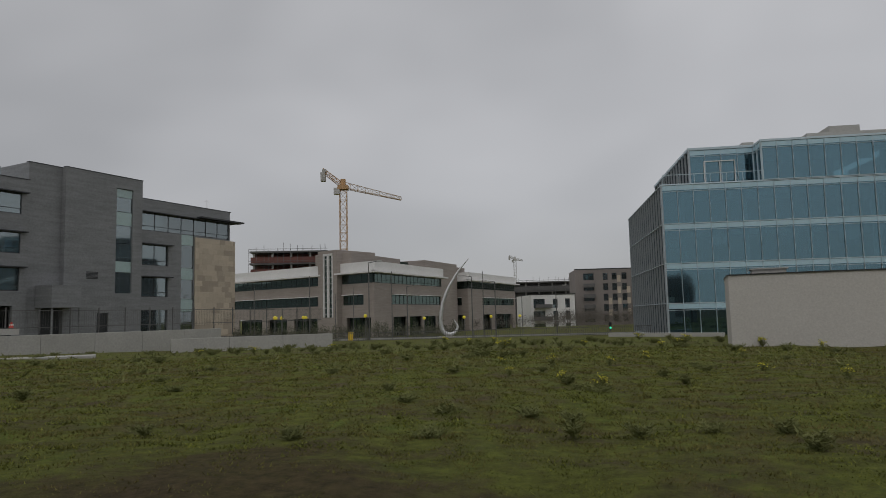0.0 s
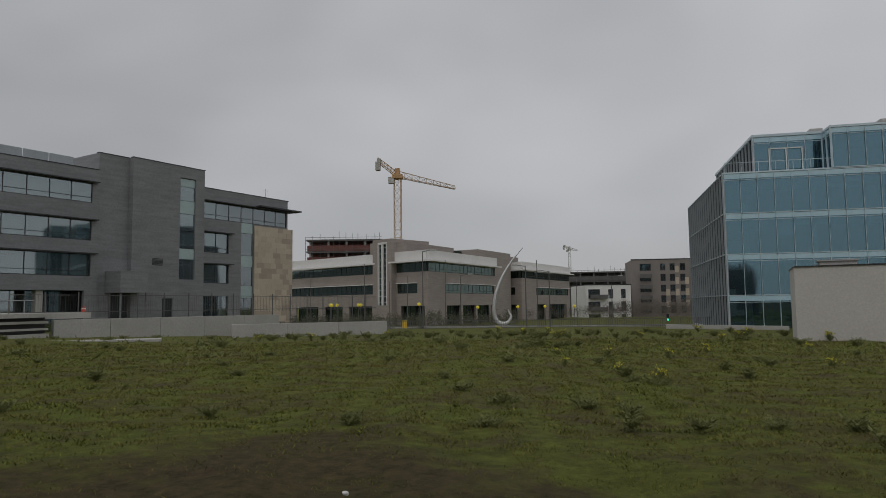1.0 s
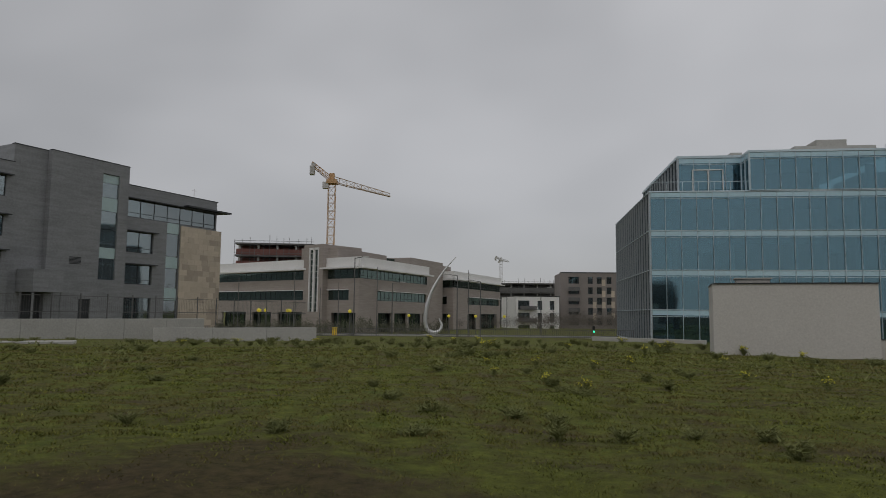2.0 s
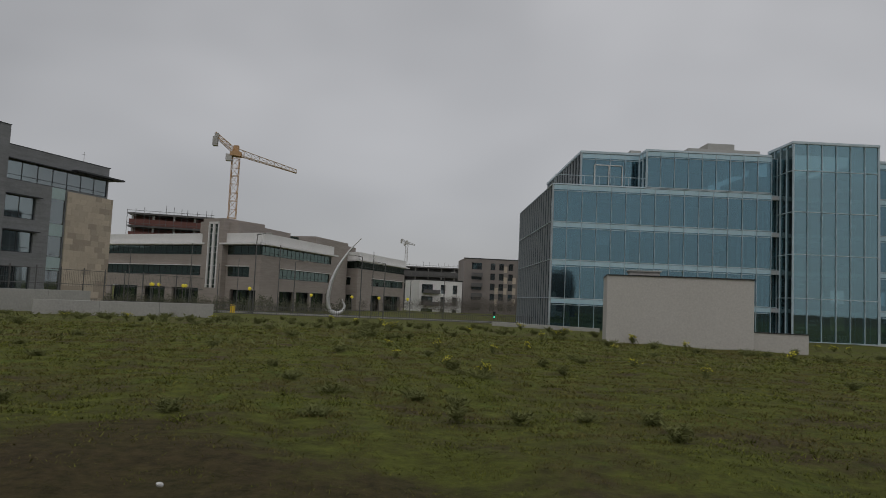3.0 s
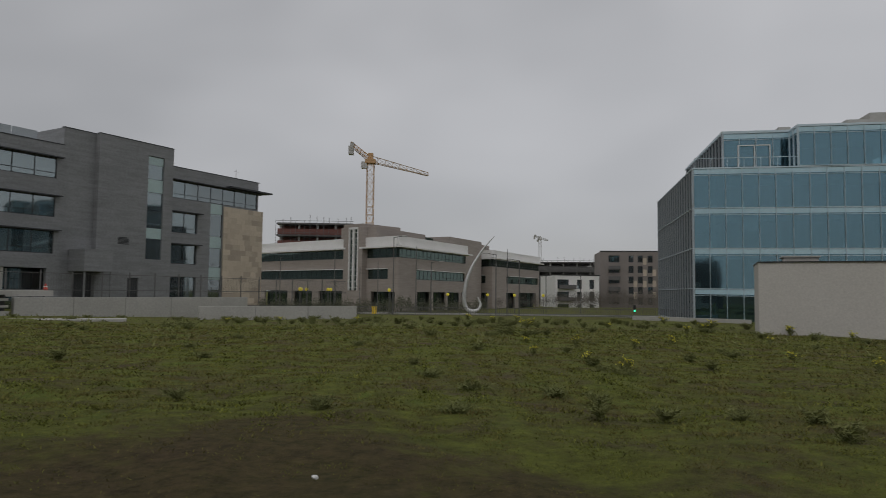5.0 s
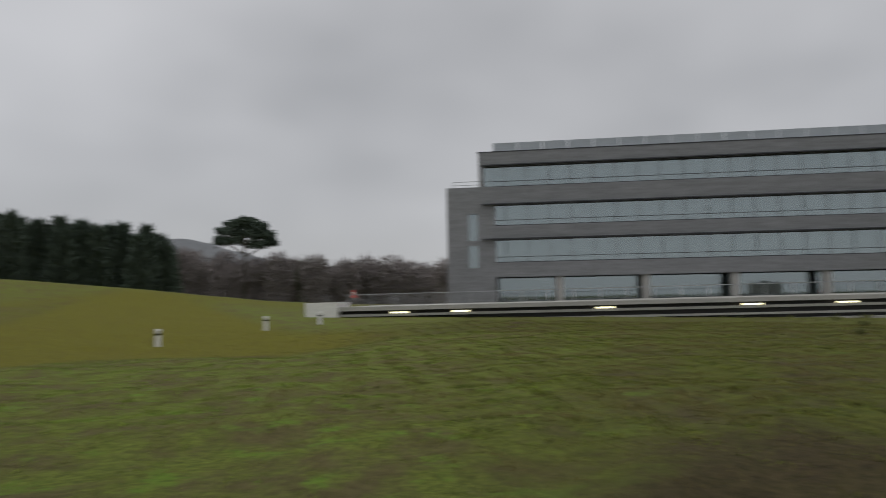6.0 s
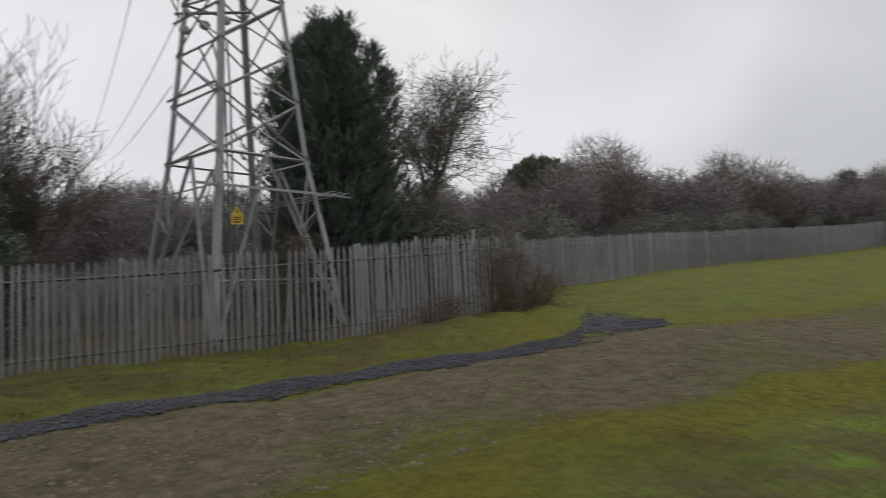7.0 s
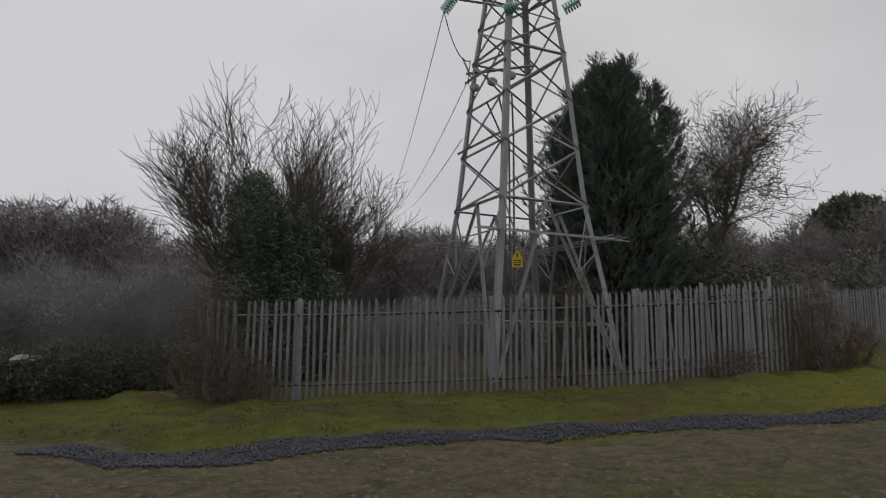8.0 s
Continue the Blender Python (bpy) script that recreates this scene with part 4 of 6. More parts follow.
bm = boxes((1.5, 1.75, -1.3, -1.0, 0.1 + EYE, 12.0 + EYE), (3.85, 4.1, -1.3, -1.0, 0.1 + EYE, 12.0 + EYE), (2.55, 3.05, -1.3, -1.0, 0.1 + EYE, 12.0 + EYE), (1.5, 4.1, -1.3, -1.0, 11.6 + EYE, 12.0 + EYE))
for z in np.arange(0.6, 11.5, 1.15):
    add_box(bm, 1.7, 3.9, -1.2, -1.05, z + EYE, z + 0.07 + EYE)
strip_frame = part("stair_window", bm, WHITE_BAND, taupe, "tall white-framed stair window")
strip_frame.matrix_basis = R
pane(strip_frame, 2.8, -0.95, 0.15 + EYE, 2.5, 11.8, GLASS_GREEN)
# plant rooms on the roof
R = pose(MC.x, MC.y, 0, 0, 0, RZ_R)
for b, mt in (((2, 21, 6, 14, 9.9 + EYE, 12.0 + EYE), TAN_CLAD), ((21, 25.5, 6.5, 13, 9.9 + EYE, 11.6 + EYE), GLASS_GREEN), ((25.5, 42.5, 2.5, 14, MB, 11.9 + EYE), TAN_CLAD), ((46, 60, 8, 14, 9.9 + EYE, 12.2 + EYE), TAN_CLAD)):
    o = part("roof_block", boxes(b), mt, taupe)
    o.matrix_basis = R
o = part("window", boxes((26.0, 27.2, 2.35, 2.5, 6.2 + EYE, 10.3 + EYE), (27.6, 28.8, 2.35, 2.5, 6.2 + EYE, 10.3 + EYE)), GLASS_GREEN, taupe)
o.matrix_basis = R
m2 = MC + Vector((math.cos(radians(65)), math.sin(radians(65)))) * 43.2
wing(taupe, m2.x, m2.y, RZ_R, 33.6, 20, ((9, 15), (18, 31)), pier=(9, 1))
m2l = m2 + ldir * 11.5
wing(taupe, m2l.x, m2l.y, RZ_L, 11.5, 14, ((1.5, 10),), pier=(0.3, 2.0))

# ---- far buildings ----


def flat_block(name, az0, az1, d, z0, z1, material, label, win, cols, rows_, depth=16, trim=None):
    a, b = Vector(at(az0, d)), Vector(at(az1, d * 1.02))
    dd = b - a
    t = thing(name, pose(a.x, a.y, z0, 0, 0, math.degrees(math.atan2(dd.y, dd.x))), label, "building")
    L, H = dd.length, z1 - z0
    holes = []
    for c in cols:
        for r in range(rows_):
            u = c[0] * L
            zc_ = H * (r + 0.5) / (rows_ + 0.2)
            holes.append((u, u + c[1] * L, zc_ - win / 2, zc_ + win / 2))
    bm = bmesh.new()
    holed(bm, 0, L, 0, H, 0, 0.5, holes)
    for q in ((0, 0.5, 0.5, depth, 0, H), (L - 0.5, L, 0.5, depth, 0, H), (0.5, L - 0.5, depth - 0.5, depth, 0, H), (0.5, L - 0.5, 0.5, depth - 0.5, H - 0.8, H - 0.4)):
        add_box(bm, *q)
    part("wall", bm, material, t)
    for h in holes:
        w_ = part("window", boxes((h[0], h[1], 0.35, 0.4, h[2], h[3])), GLASS_OFFICE, t)
        part("frame", boxes((h[0], h[0] + 0.12, 0.3, 0.36, h[2], h[3]), (h[1] - 0.12, h[1], 0.3, 0.36, h[2], h[3]), ((h[0] + h[1]) / 2 - 0.06, (h[0] + h[1]) / 2 + 0.06, 0.3, 0.36, h[2], h[3])), DARK_FRAME, w_)
    part("parapet", boxes((-0.1, L + 0.1, -0.1, 0.6, H, H + 0.25)), trim or DARK_COPING, t)
    return t


brown = flat_block("brown_apartment_block", -11.0, -17.5, 205, -5.0, 14.0, BROWN_CLAD, "five-storey brown brick apartment block with balconies", 2.0, [(0.10, 0.13), (0.34, 0.06), (0.45, 0.06), (0.57, 0.06), (0.72, 0.12)], 6)
Lb = 23.4
for u in (2.2, 16.6):
    for z in (4.4, 7.5, 10.6, 13.7):
        o = part("balcony", boxes((u, u + 3.4, -1.3, 0, z, z + 0.15)), SCAFF, brown)
        part("balustrade", boxes((u, u + 3.4, -1.3, -1.25, z + 0.15, z + 1.1)), SCAFF, o)
each("pale_panel", [(u, u + 1.0, -0.04, 0.0, z, z + 1.9) for u, z in ((9.5, 8.6), (12.2, 8.6), (12.2, 11.9), (9.5, 5.2), (14.9, 5.4), (14.9, 8.7), (14.9, 11.9), (12.2, 15.2))], BUFF_STONE, brown)
white = flat_block("white_house_block", -7.3, -10.9, 196, -4.5, 6.7, WHITE_BAND, "white rendered three-storey block with dark windows", 2.6, [(0.06, 0.26), (0.5, 0.11), (0.78, 0.11)], 3)
part("balcony", boxes((1.0, 6.0, -1.3, 0, 7.4, 7.55), (1.0, 6.0, -1.3, -1.25, 7.5, 8.5), (1.0, 6.0, -1.3, 0, 3.9, 4.05), (1.0, 6.0, -1.3, -1.25, 4.0, 5.0)), SCAFF, white)


def building_shell(name, az0, az1, d, z0, z1, floors, material, label, seed, tilt=0.0):
    """A block under construction: floor slabs, columns, netting and scaffold tubes that stick up."""
    a, b = Vector(at(az0, d)), Vector(at(az1, d))
    dd = b - a
    t = thing(name, pose(a.x, a.y, z0, 0, 0, math.degrees(math.atan2(dd.y, dd.x)) + tilt), label, "building")
    L, H = dd.length, z1 - z0
    fh = H / floors
    each("floor_slab", [(0, L, 0, 16, k * fh, k * fh + 0.45) for k in range(floors + 1)], SCAFF, t)
    each("column", [(u - 0.25, u + 0.25, 0.6, 1.1, 0, H) for u in np.arange(1, L, 5)], CONCRETE, t)
    part("netting", boxes(*[(0.3, L - 0.3, -0.1, -0.05, k * fh + 0.5, k * fh + fh * 0.62) for k in range(floors)], (0, L, 5, 5.3, 0, H)), material, t)
    rng_ = random.Random(seed)
    bm = bmesh.new()
    u = 0
    while u < L:
        tube(bm, (u, -1.0, 0), (u, -1.0, H + rng_.uniform(0.6, 2.6)), 0.07)
        u += rng_.uniform(1.2, 2.6)
    for k in range(1, floors + 1):
        tube(bm, (0, -1, k * fh + 0.9), (L, -1, k * fh + 0.9), 0.06)
        tube(bm, (0, -1, k * fh), (L, -1, k * fh), 0.06)
    part("scaffold", bm, SCAFF, t)["kind"] = "stuff"
    return t


building_shell("building_under_construction", 15.9, 9.6, 190, -3, 19.6, 7, RED_STEEL, "unfinished concrete block with red netting and scaffold", 3, -8)
building_shell("building_under_construction", -4.5, -11.2, 260, -4, 13.0, 5, SCAFF, "unfinished concrete frame block wrapped in grey scaffold", 4, 3)


def crane(name, az, d, ztop, jib_az, jib_el, cj_az, cj_el, material, wide, label, z0=-3.0, luff=False):
    """A tower crane: lattice mast, cab, jib with lattice, counter-jib and ballast."""
    x, y = at(az, d)
    t = thing(name, pose(x, y, z0), label, "crane")
    H = ztop - z0

    def rel(a, e, k):
        px, py = at(a, d * k)
        return Vector((px - x, py - y, EYE + d * k * math.tan(radians(e)) - z0))
    bm = bmesh.new()
    s = wide
    z = 0.0
    cs = [(-s, -s), (s, -s), (s, s), (-s, s)]
    while z < H - 0.1:
        z2 = min(z + 2.4 * s, H)
        for i in range(4):
            p, q = cs[i], cs[(i + 1) % 4]
            tube(bm, (*p, z), (*p, z2), 0.11 * wide)
            tube(bm, (*p, z), (*q, z2), 0.065 * wide)
            tube(bm, (*p, z2), (*q, z2), 0.08 * wide)
        z = z2
    part("mast", bm, material, t)
    top_ = Vector((0, 0, H))

    def truss(nm, end, w0, w1, mt):
        bm = bmesh.new()
        d_ = end - top_
        side = d_.cross(Vector((0, 0, 1))).normalized()
        n = max(6, int(d_.length / (2.2 * wide)))
        prev_ = None
        for i in range(n + 1):
            k = i / n
            w = w0 + (w1 - w0) * k
            c = top_ + d_ * k
            tri = (c + side * w * 0.6, c - side * w * 0.6, c + Vector((0, 0, w * 1.3)))
            for a_i in range(3):
                tube(bm, tri[a_i], tri[(a_i + 1) % 3], 0.06 * wide, n=3)
            if prev_:
                for a_i in range(3):
                    tube(bm, prev_[a_i], tri[a_i], 0.13 * wide, n=4)
                    tube(bm, prev_[a_i], tri[(a_i + 1) % 3], 0.06 * wide, n=3)
            prev_ = tri
        part(nm, bm, mt, t)
    truss("jib", rel(jib_az, jib_el, 1.02), wide * 1.45, wide * 0.75, CRANE_J if material is CRANE_Y else material)
    cj = rel(cj_az, cj_el, 0.99)
    truss("counter_jib", cj, wide * 1.2, wide * 1.0, material)
    bl = boxes((cj.x - 0.6 * wide, cj.x + 0.7 * wide, cj.y - 0.9 * wide, cj.y + 0.9 * wide, cj.z - 2.6 * wide, cj.z - 0.1 * wide), (cj.x - 0.2 * wide, cj.x + 0.9 * wide, cj.y - 0.6 * wide, cj.y + 0.6 * wide, cj.z - 0.1 * wide, cj.z + 0.9 * wide))
    part("ballast", bl, CONCRETE, t, "grey concrete ballast blocks")
    part("cab", boxes((-2.6 * wide, -0.9 * wide, -1.4 * wide, 0.2, H - 2.0 * wide, H - 0.1)), CRANE_W, t)
    part("slewing_ring", boxes((-1.5 * wide, 1.5 * wide, -1.5 * wide, 1.5 * wide, H - 0.5 * wide, H + 0.7 * wide), (-0.7 * wide, 0.7 * wide, -0.7 * wide, 0.7 * wide, H + 0.7 * wide, H + 2.6 * wide)), material, t)
    return t


crane("tower_crane", 8.28, 230, 45.4, 3.4, 9.75, 9.95, 12.05, CRANE_Y, 1.15, "yellow tower crane with a grey jib behind the offices")
crane("tower_crane", -6.08, 420, 34.5, -6.75, 4.35, -5.62, 4.75, CRANE_W, 0.75, "small distant grey tower crane", -4)
# ---- curved steel sculpture ----
sculpture = thing("hook_sculpture", pose(*at(-0.35, 92), -1.15, 0, 0, 4), "tall curved pale steel hook sculpture beside the road", "sculpture")
bm = bmesh.new()
S = 92 * math.tan(radians(1.0))  # metres for one degree at its place
KEY = [(-0.90, -0.40, 0.05), (-1.02, -0.68, 0.13), (-1.15, -1.02, 0.21), (-0.96, -1.44, 0.27), (-0.47, -1.60, 0.31), (0.03, -1.38, 0.33), (0.24, -0.77, 0.33), (0.20, 0.08, 0.32), (0.0, 1.08, 0.29),
       (-0.36, 2.04, 0.25), (-0.85, 2.92, 0.20), (-1.51, 3.88, 0.14), (-2.28, 4.75, 0.05)]
ks = np.array(KEY)
tt = np.linspace(0, len(ks) - 1, 90)
prev = None
for q, t_ in enumerate(tt):
    def cr(k):
        i = min(int(t_), len(ks) - 2)
        f = t_ - i
        p0, p1, p2, p3 = ks[max(i - 1, 0)][k], ks[i][k], ks[i + 1][k], ks[min(i + 2, len(ks) - 1)][k]
        return 0.5 * (2 * p1 + (p2 - p0) * f + (2 * p0 - 5 * p1 + 4 * p2 - p3) * f * f + (3 * p1 - p0 - 3 * p2 + p3) * f ** 3)
    c = Vector((-(cr(0) + 0.35) * S, 0, (cr(1) + 1.62) * S + 0.17))
    r = cr(2) * 0.8
    if q == 0:
        last = c - Vector((0, 0, 0.1))
    d_ = (c - last).normalized() if (c - last).length > 1e-5 else Vector((0, 0, 1))
    sd = Vector((d_.z, 0, -d_.x))
    ring = [bm.verts.new(c + sd * r * math.cos(a) + Vector((0, 1, 0)) * r * 1.1 * math.sin(a)) for a in np.linspace(0, 2 * math.pi, 9)[:-1]]
    if prev:
        for i in range(8):
            bm.faces.new((prev[i], prev[(i + 1) % 8], ring[(i + 1) % 8], ring[i]))
    prev, last = ring, c
part("hook", bm, SCULPT, sculpture, smooth=True)
part("plinth", boxes((-1.2, 1.0, -0.9, 0.9, -0.7, -0.1)), CONCRETE, sculpture)

# ---- road and street lamps ----
ROADZ = -1.75
road = tagged(part("road", boxes((-60, 150, 0, 9, -2.2, -1.66)), ASPHALT), "grey asphalt road in front of the offices", "road", kind="structure")
road.matrix_basis = pose(-52, 103, 0, 0, 0, -4)
kerb = tagged(part("kerb", boxes((-60, 150, -0.35, 0, -2.2, -1.5)), CONCRETE), "pale concrete kerb along the road", "kerb", kind="structure")
kerb.matrix_basis = pose(-52, 103, 0, 0, 0, -4)


def street_lamp(h, arm, name="street_lamp"):
    t = thing(name, Matrix.Identity(4), "slender grey steel street lamp with a short arm", "street lamp", "street lamps along the road")
    bm = bmesh.new()
    tube(bm, (0, 0, -0.6), (0, 0, 1.2), 0.11, 0.11, 8)
    tube(bm, (0, 0, 1.2), (0, 0, h), 0.085, 0.06, 8)
    part("pole", bm, SCAFF, t)
    bm = bmesh.new()
    tube(bm, (0, 0, h - 0.05), (arm, 0, h + 0.12), 0.045, 0.04, 6)
    part("arm", bm, SCAFF, t)
    bm = boxes((arm - 0.1, arm + 0.7, -0.14, 0.14, h + 0.06, h + 0.2))
    bmesh.ops.bevel(bm, geom=bm.edges[:], offset=0.04, segments=2, affect="EDGES")
    part("lamp_head", bm, CRANE_W, t)
    return t


LAMPS = [(6.21, 96, 9.8, 1.2), (4.3, 96, 8.6, 0), (7.5, 108, 7.0, 0), (3.03, 100, 6.4, 1.1), (-2.42, 96, 7.7, -1.3), (-3.37, 96, 8.2, 0), (-4.37, 98, 6.9, -1.6), (15.5, 104, 7.1, 0), (11.1, 100, 8.4, 0), (-6.58, 104, 6.1, 0)]
lamp0 = street_lamp(8.0, 1.2)
lamp0.matrix_basis = pose(*at(-9.4, 118), -1.9)
pole0 = thing("flagpole", pose(*at(9.0, 104), -1.8), "plain slender grey metal pole", "pole", "poles along the road")
bm = bmesh.new()
tube(bm, (0, 0, -0.5), (0, 0, 7.0), 0.07, 0.045, 8)
part("shaft", bm, SCAFF, pole0)
part("foot", boxes((-0.15, 0.15, -0.15, 0.15, -0.5, 0.1)), SCAFF, pole0)
for az, d, h, arm in LAMPS:
    x, y = at(az, d)
    z = EYE + d * math.tan(radians({6.21: 4.56, 4.3: 3.8, 7.5: 2.5, 3.03: 2.5, -2.42: 3.2, -3.37: 3.65, -4.37: 2.72, 15.5: 2.7, 11.1: 3.5, -6.58: 2.2}[az]))
    src = lamp0 if arm else pole0
    k = (z + 1.8) / (8.0 if arm else 7.0)
    o = copy_thing(src, pose(x, y, -1.8, 0, 0, 180 if arm < 0 else 0))
    o.scale = (1, 1, k)
globe0 = thing("globe_lamp", pose(*at(13.9, 100), -1.7), "short lamp post with a glowing yellow globe", "lamp", "yellow globe lamps")
bm = bmesh.new()
tube(bm, (0, 0, -0.5), (0, 0, 3.3), 0.05, 0.04, 8)
part("post", bm, SCAFF, globe0)
bm = bmesh.new()
bmesh.ops.create_uvsphere(bm, u_segments=12, v_segments=8, radius=0.25, matrix=pose(0, 0, 3.5))
part("globe", bm, YELLOW_LAMP, globe0, "yellow glass globe", True)
for az, d in ((13.8, 99), (13.35, 100), (11.6, 99), (11.4, 104), (6.54, 97), (1.62, 112), (-1.72, 112), (-3.97, 112), (-6.36, 114)):
    copy_thing(globe0, pose(*at(az, d), -1.72 if d < 105 else -2.3))
signal = thing("traffic_light", pose(*at(-13.67, 108), -2.2), "traffic light showing green on a grey pole", "traffic light")
bm = bmesh.new()
tube(bm, (0, 0, -0.5), (0, 0, 2.2), 0.06, 0.05, 8)
part("pole", bm, SCAFF, signal)
part("head", boxes((-0.18, 0.18, -0.12, 0.12, 1.0, 2.1)), SIGN_AND_SHADE_BLACK, signal)
bm = bmesh.new()
bmesh.ops.create_uvsphere(bm, u_segments=10, v_segments=6, radius=0.16, matrix=pose(0, -0.12, 1.25) @ Matrix.Diagonal((1, 0.4, 1, 1)))
part("lens", bm, GREEN_LIGHT, signal, "lit green lens")
bin0 = thing("litter_bin", pose(*at(7.75, 97), -1.75), "yellow litter bin beside the road", "bin")
bm = boxes((-0.3, 0.3, -0.3, 0.3, 0, 1.15))
bmesh.ops.bevel(bm, geom=bm.edges[:], offset=0.06, segments=2, affect="EDGES")
part("body", bm, SIGN_YELLOW, bin0)
part("lid", boxes((-0.33, 0.33, -0.33, 0.33, 1.15, 1.25)), SIGN_YELLOW, bin0)

# site fence and dark hedge in front of the offices
rail_fence = thing("bar_fence", pose(*at(36, 66), 0.9, 0, 0, -48), "thin dark metal bar fence along the terrace", "fence", kind="structure")
bm = boxes((0, 42, -0.02, 0.02, 1.5, 1.55), (0, 42, -0.02, 0.02, 0.2, 0.25))
for u in np.arange(0, 42, 0.2):
    add_box(bm, u, u + 0.012, -0.006, 0.006, 0, 1.5)
for u in np.arange(0, 42.1, 2.5):
    add_box(bm, u - 0.035, u + 0.035, -0.035, 0.035, -1.0, 1.75)
rail_fence.matrix_basis = Matrix.Translation((*at(37, 57.5), 1.2)) @ pose(0, 0, 0, 0, 0, math.degrees(math.atan2(at(21, 69)[1] - at(37, 57.5)[1], at(21, 69)[0] - at(37, 57.5)[0])))
ob = part("bars", bm, SCAFF, rail_fence)
ob["kind"] = "stuff"
far_fence = thing("bar_fence", pose(*at(20.5, 84), -2.0, 0, 0, 3), "dark site fence in front of the taupe offices", "fence", kind="structure")
bm = boxes((0, 62, -0.02, 0.02, 1.75, 1.8), (0, 62, -0.02, 0.02, 0.9, 0.95))
for u in np.arange(0, 62, 0.26):
    add_box(bm, u, u + 0.045, -0.02, 0.02, -0.5, 1.85)
ob = part("bars", bm, SCAFF, far_fence)
ob["kind"] = "stuff"

# ---- scatter helpers for plants ----


def slivers(centres, dirs, length, width, rng):
    """Thin triangles: one at each centre, along its direction."""
    n = len(centres)
    d = dirs / np.maximum(np.linalg.norm(dirs, axis=1, keepdims=True), 1e-6)
    s = np.cross(d, rng.normal(size=(n, 3)))
    s /= np.maximum(np.linalg.norm(s, axis=1, keepdims=True), 1e-6)
    L = (length * rng.uniform(0.6, 1.3, n))[:, None]
    W = (width * rng.uniform(0.6, 1.3, n))[:, None]
    v = np.stack([centres - s * W / 2, centres + s * W / 2, centres + d * L], 1).reshape(-1, 3)
    return v, np.arange(3 * n).reshape(-1, 3)


def leaves(centres, size, rng, flat=0.5):
    """Small four-cornered leaves at random angles."""
    n = len(centres)
    a = rng.normal(size=(n, 3))
    b = rng.normal(size=(n, 3))
    a[:, 2] *= flat
    a /= np.linalg.norm(a, axis=1, keepdims=True)
    b -= a * np.sum(a * b, 1, keepdims=True)
    b /= np.maximum(np.linalg.norm(b, axis=1, keepdims=True), 1e-6)
    k = (size * rng.uniform(0.6, 1.4, n))[:, None]
    v = np.stack([centres - a * k, centres - b * k * 0.55, centres + a * k, centres + b * k * 0.55], 1).reshape(-1, 3)
    return v, np.arange(4 * n).reshape(-1, 4)


def limb(bm, p, d, length, r, level, rng, spread, tips, up=0.12, n=4):
    """A limb that bends, tapers and forks; thin ends are collected in tips."""
    segs = 4 if level > 1 else 2
    q = Vector(p)
    d = Vector(d).normalized()
    for s in range(segs):
        nd = (d + Vector((rng.gauss(0, 0.16), rng.gauss(0, 0.16), rng.gauss(0.0, 0.12) + up))).normalized()
        q2 = q + nd * length / segs
        r2 = r * (1 - 0.16 * (1 if level > 1 else 1.6))
        tube(bm, q, q2, r, r2, n if level > 1 else 3)
        if level > 0 and (s > 0 or level < 4):
            for _ in range(rng.choice((1, 2, 2)) if level > 1 else rng.choice((1, 1, 2))):
                sd = nd.orthogonal().normalized()
                sd.rotate(Matrix.Rotation(rng.uniform(0, 6.28), 3, nd))
                cd = (nd * (1 - spread) + sd * spread * rng.uniform(0.7, 1.3)).normalized()
                limb(bm, q2, cd, length * rng.uniform(0.5, 0.72), max(0.012, r2 * rng.uniform(0.48, 0.64)), level - 1, rng, spread, tips, up, n)
        q, d, r = q2, nd, r2
    tips.append(tuple(q))


def bare_tree(name, x, y, z, h, trunk_r, seed, label, fork=0.28, stems=6, spread=0.5, level=3, lean=0.55, up=0.12, stem_len=0.42, bias=0.0):
    rng = random.Random(seed)
    t = thing(name, pose(x, y, z), label, "tree")
    bm = bmesh.new()
    p = Vector((0, 0, -0.3))
    d = Vector((0, 0, 1))
    r = trunk_r
    fh = h * fork
    for s in range(4):
        q = p + (d + Vector((rng.gauss(0, 0.06), rng.gauss(0, 0.06), 0))).normalized() * (fh + 0.3) / 4
        tube(bm, p, q, r, r * 0.9, 8)
        p, r = q, r * 0.9
    part("trunk", bm, BARK, t)
    bm = bmesh.new()
    tips = []
    for k in range(stems):
        a = 6.28 * k / stems + rng.uniform(-0.4, 0.4)
        out = lean * rng.uniform(0.35, 1.2) if k else 0.1
        limb(bm, p - Vector((0, 0, rng.uniform(0, fh * 0.3))), (math.cos(a) * out + bias, math.sin(a) * out, 1), h * stem_len * rng.uniform(0.8, 1.15), r * 0.55, level, rng, spread, tips, up)
    crown = part("crown", bm, BARK, t)
    return t


# ---- bare trees beside the fence ----
gz = ground_at(190, 27)
bare_tree("bare_tree", *at(191.6, 27), gz, 9.5, 0.22, 11, "large bare many-stemmed winter tree behind the fence", 0.12, 11, 0.36, 4, 0.85, 0.15, 0.41)
bare_tree("bare_tree", *at(186.4, 29), gz, 8.2, 0.18, 15, "bare many-stemmed winter tree with fine upright twigs", 0.14, 8, 0.38, 4, 0.85, 0.13, 0.41)
bare_tree("bare_tree", *at(154.6, 33), ground_at(154, 33), 12.6, 0.30, 23, "bare spreading winter tree with a dark trunk", 0.42, 7, 0.52, 4, 0.60, 0.10, 0.28, -0.05)

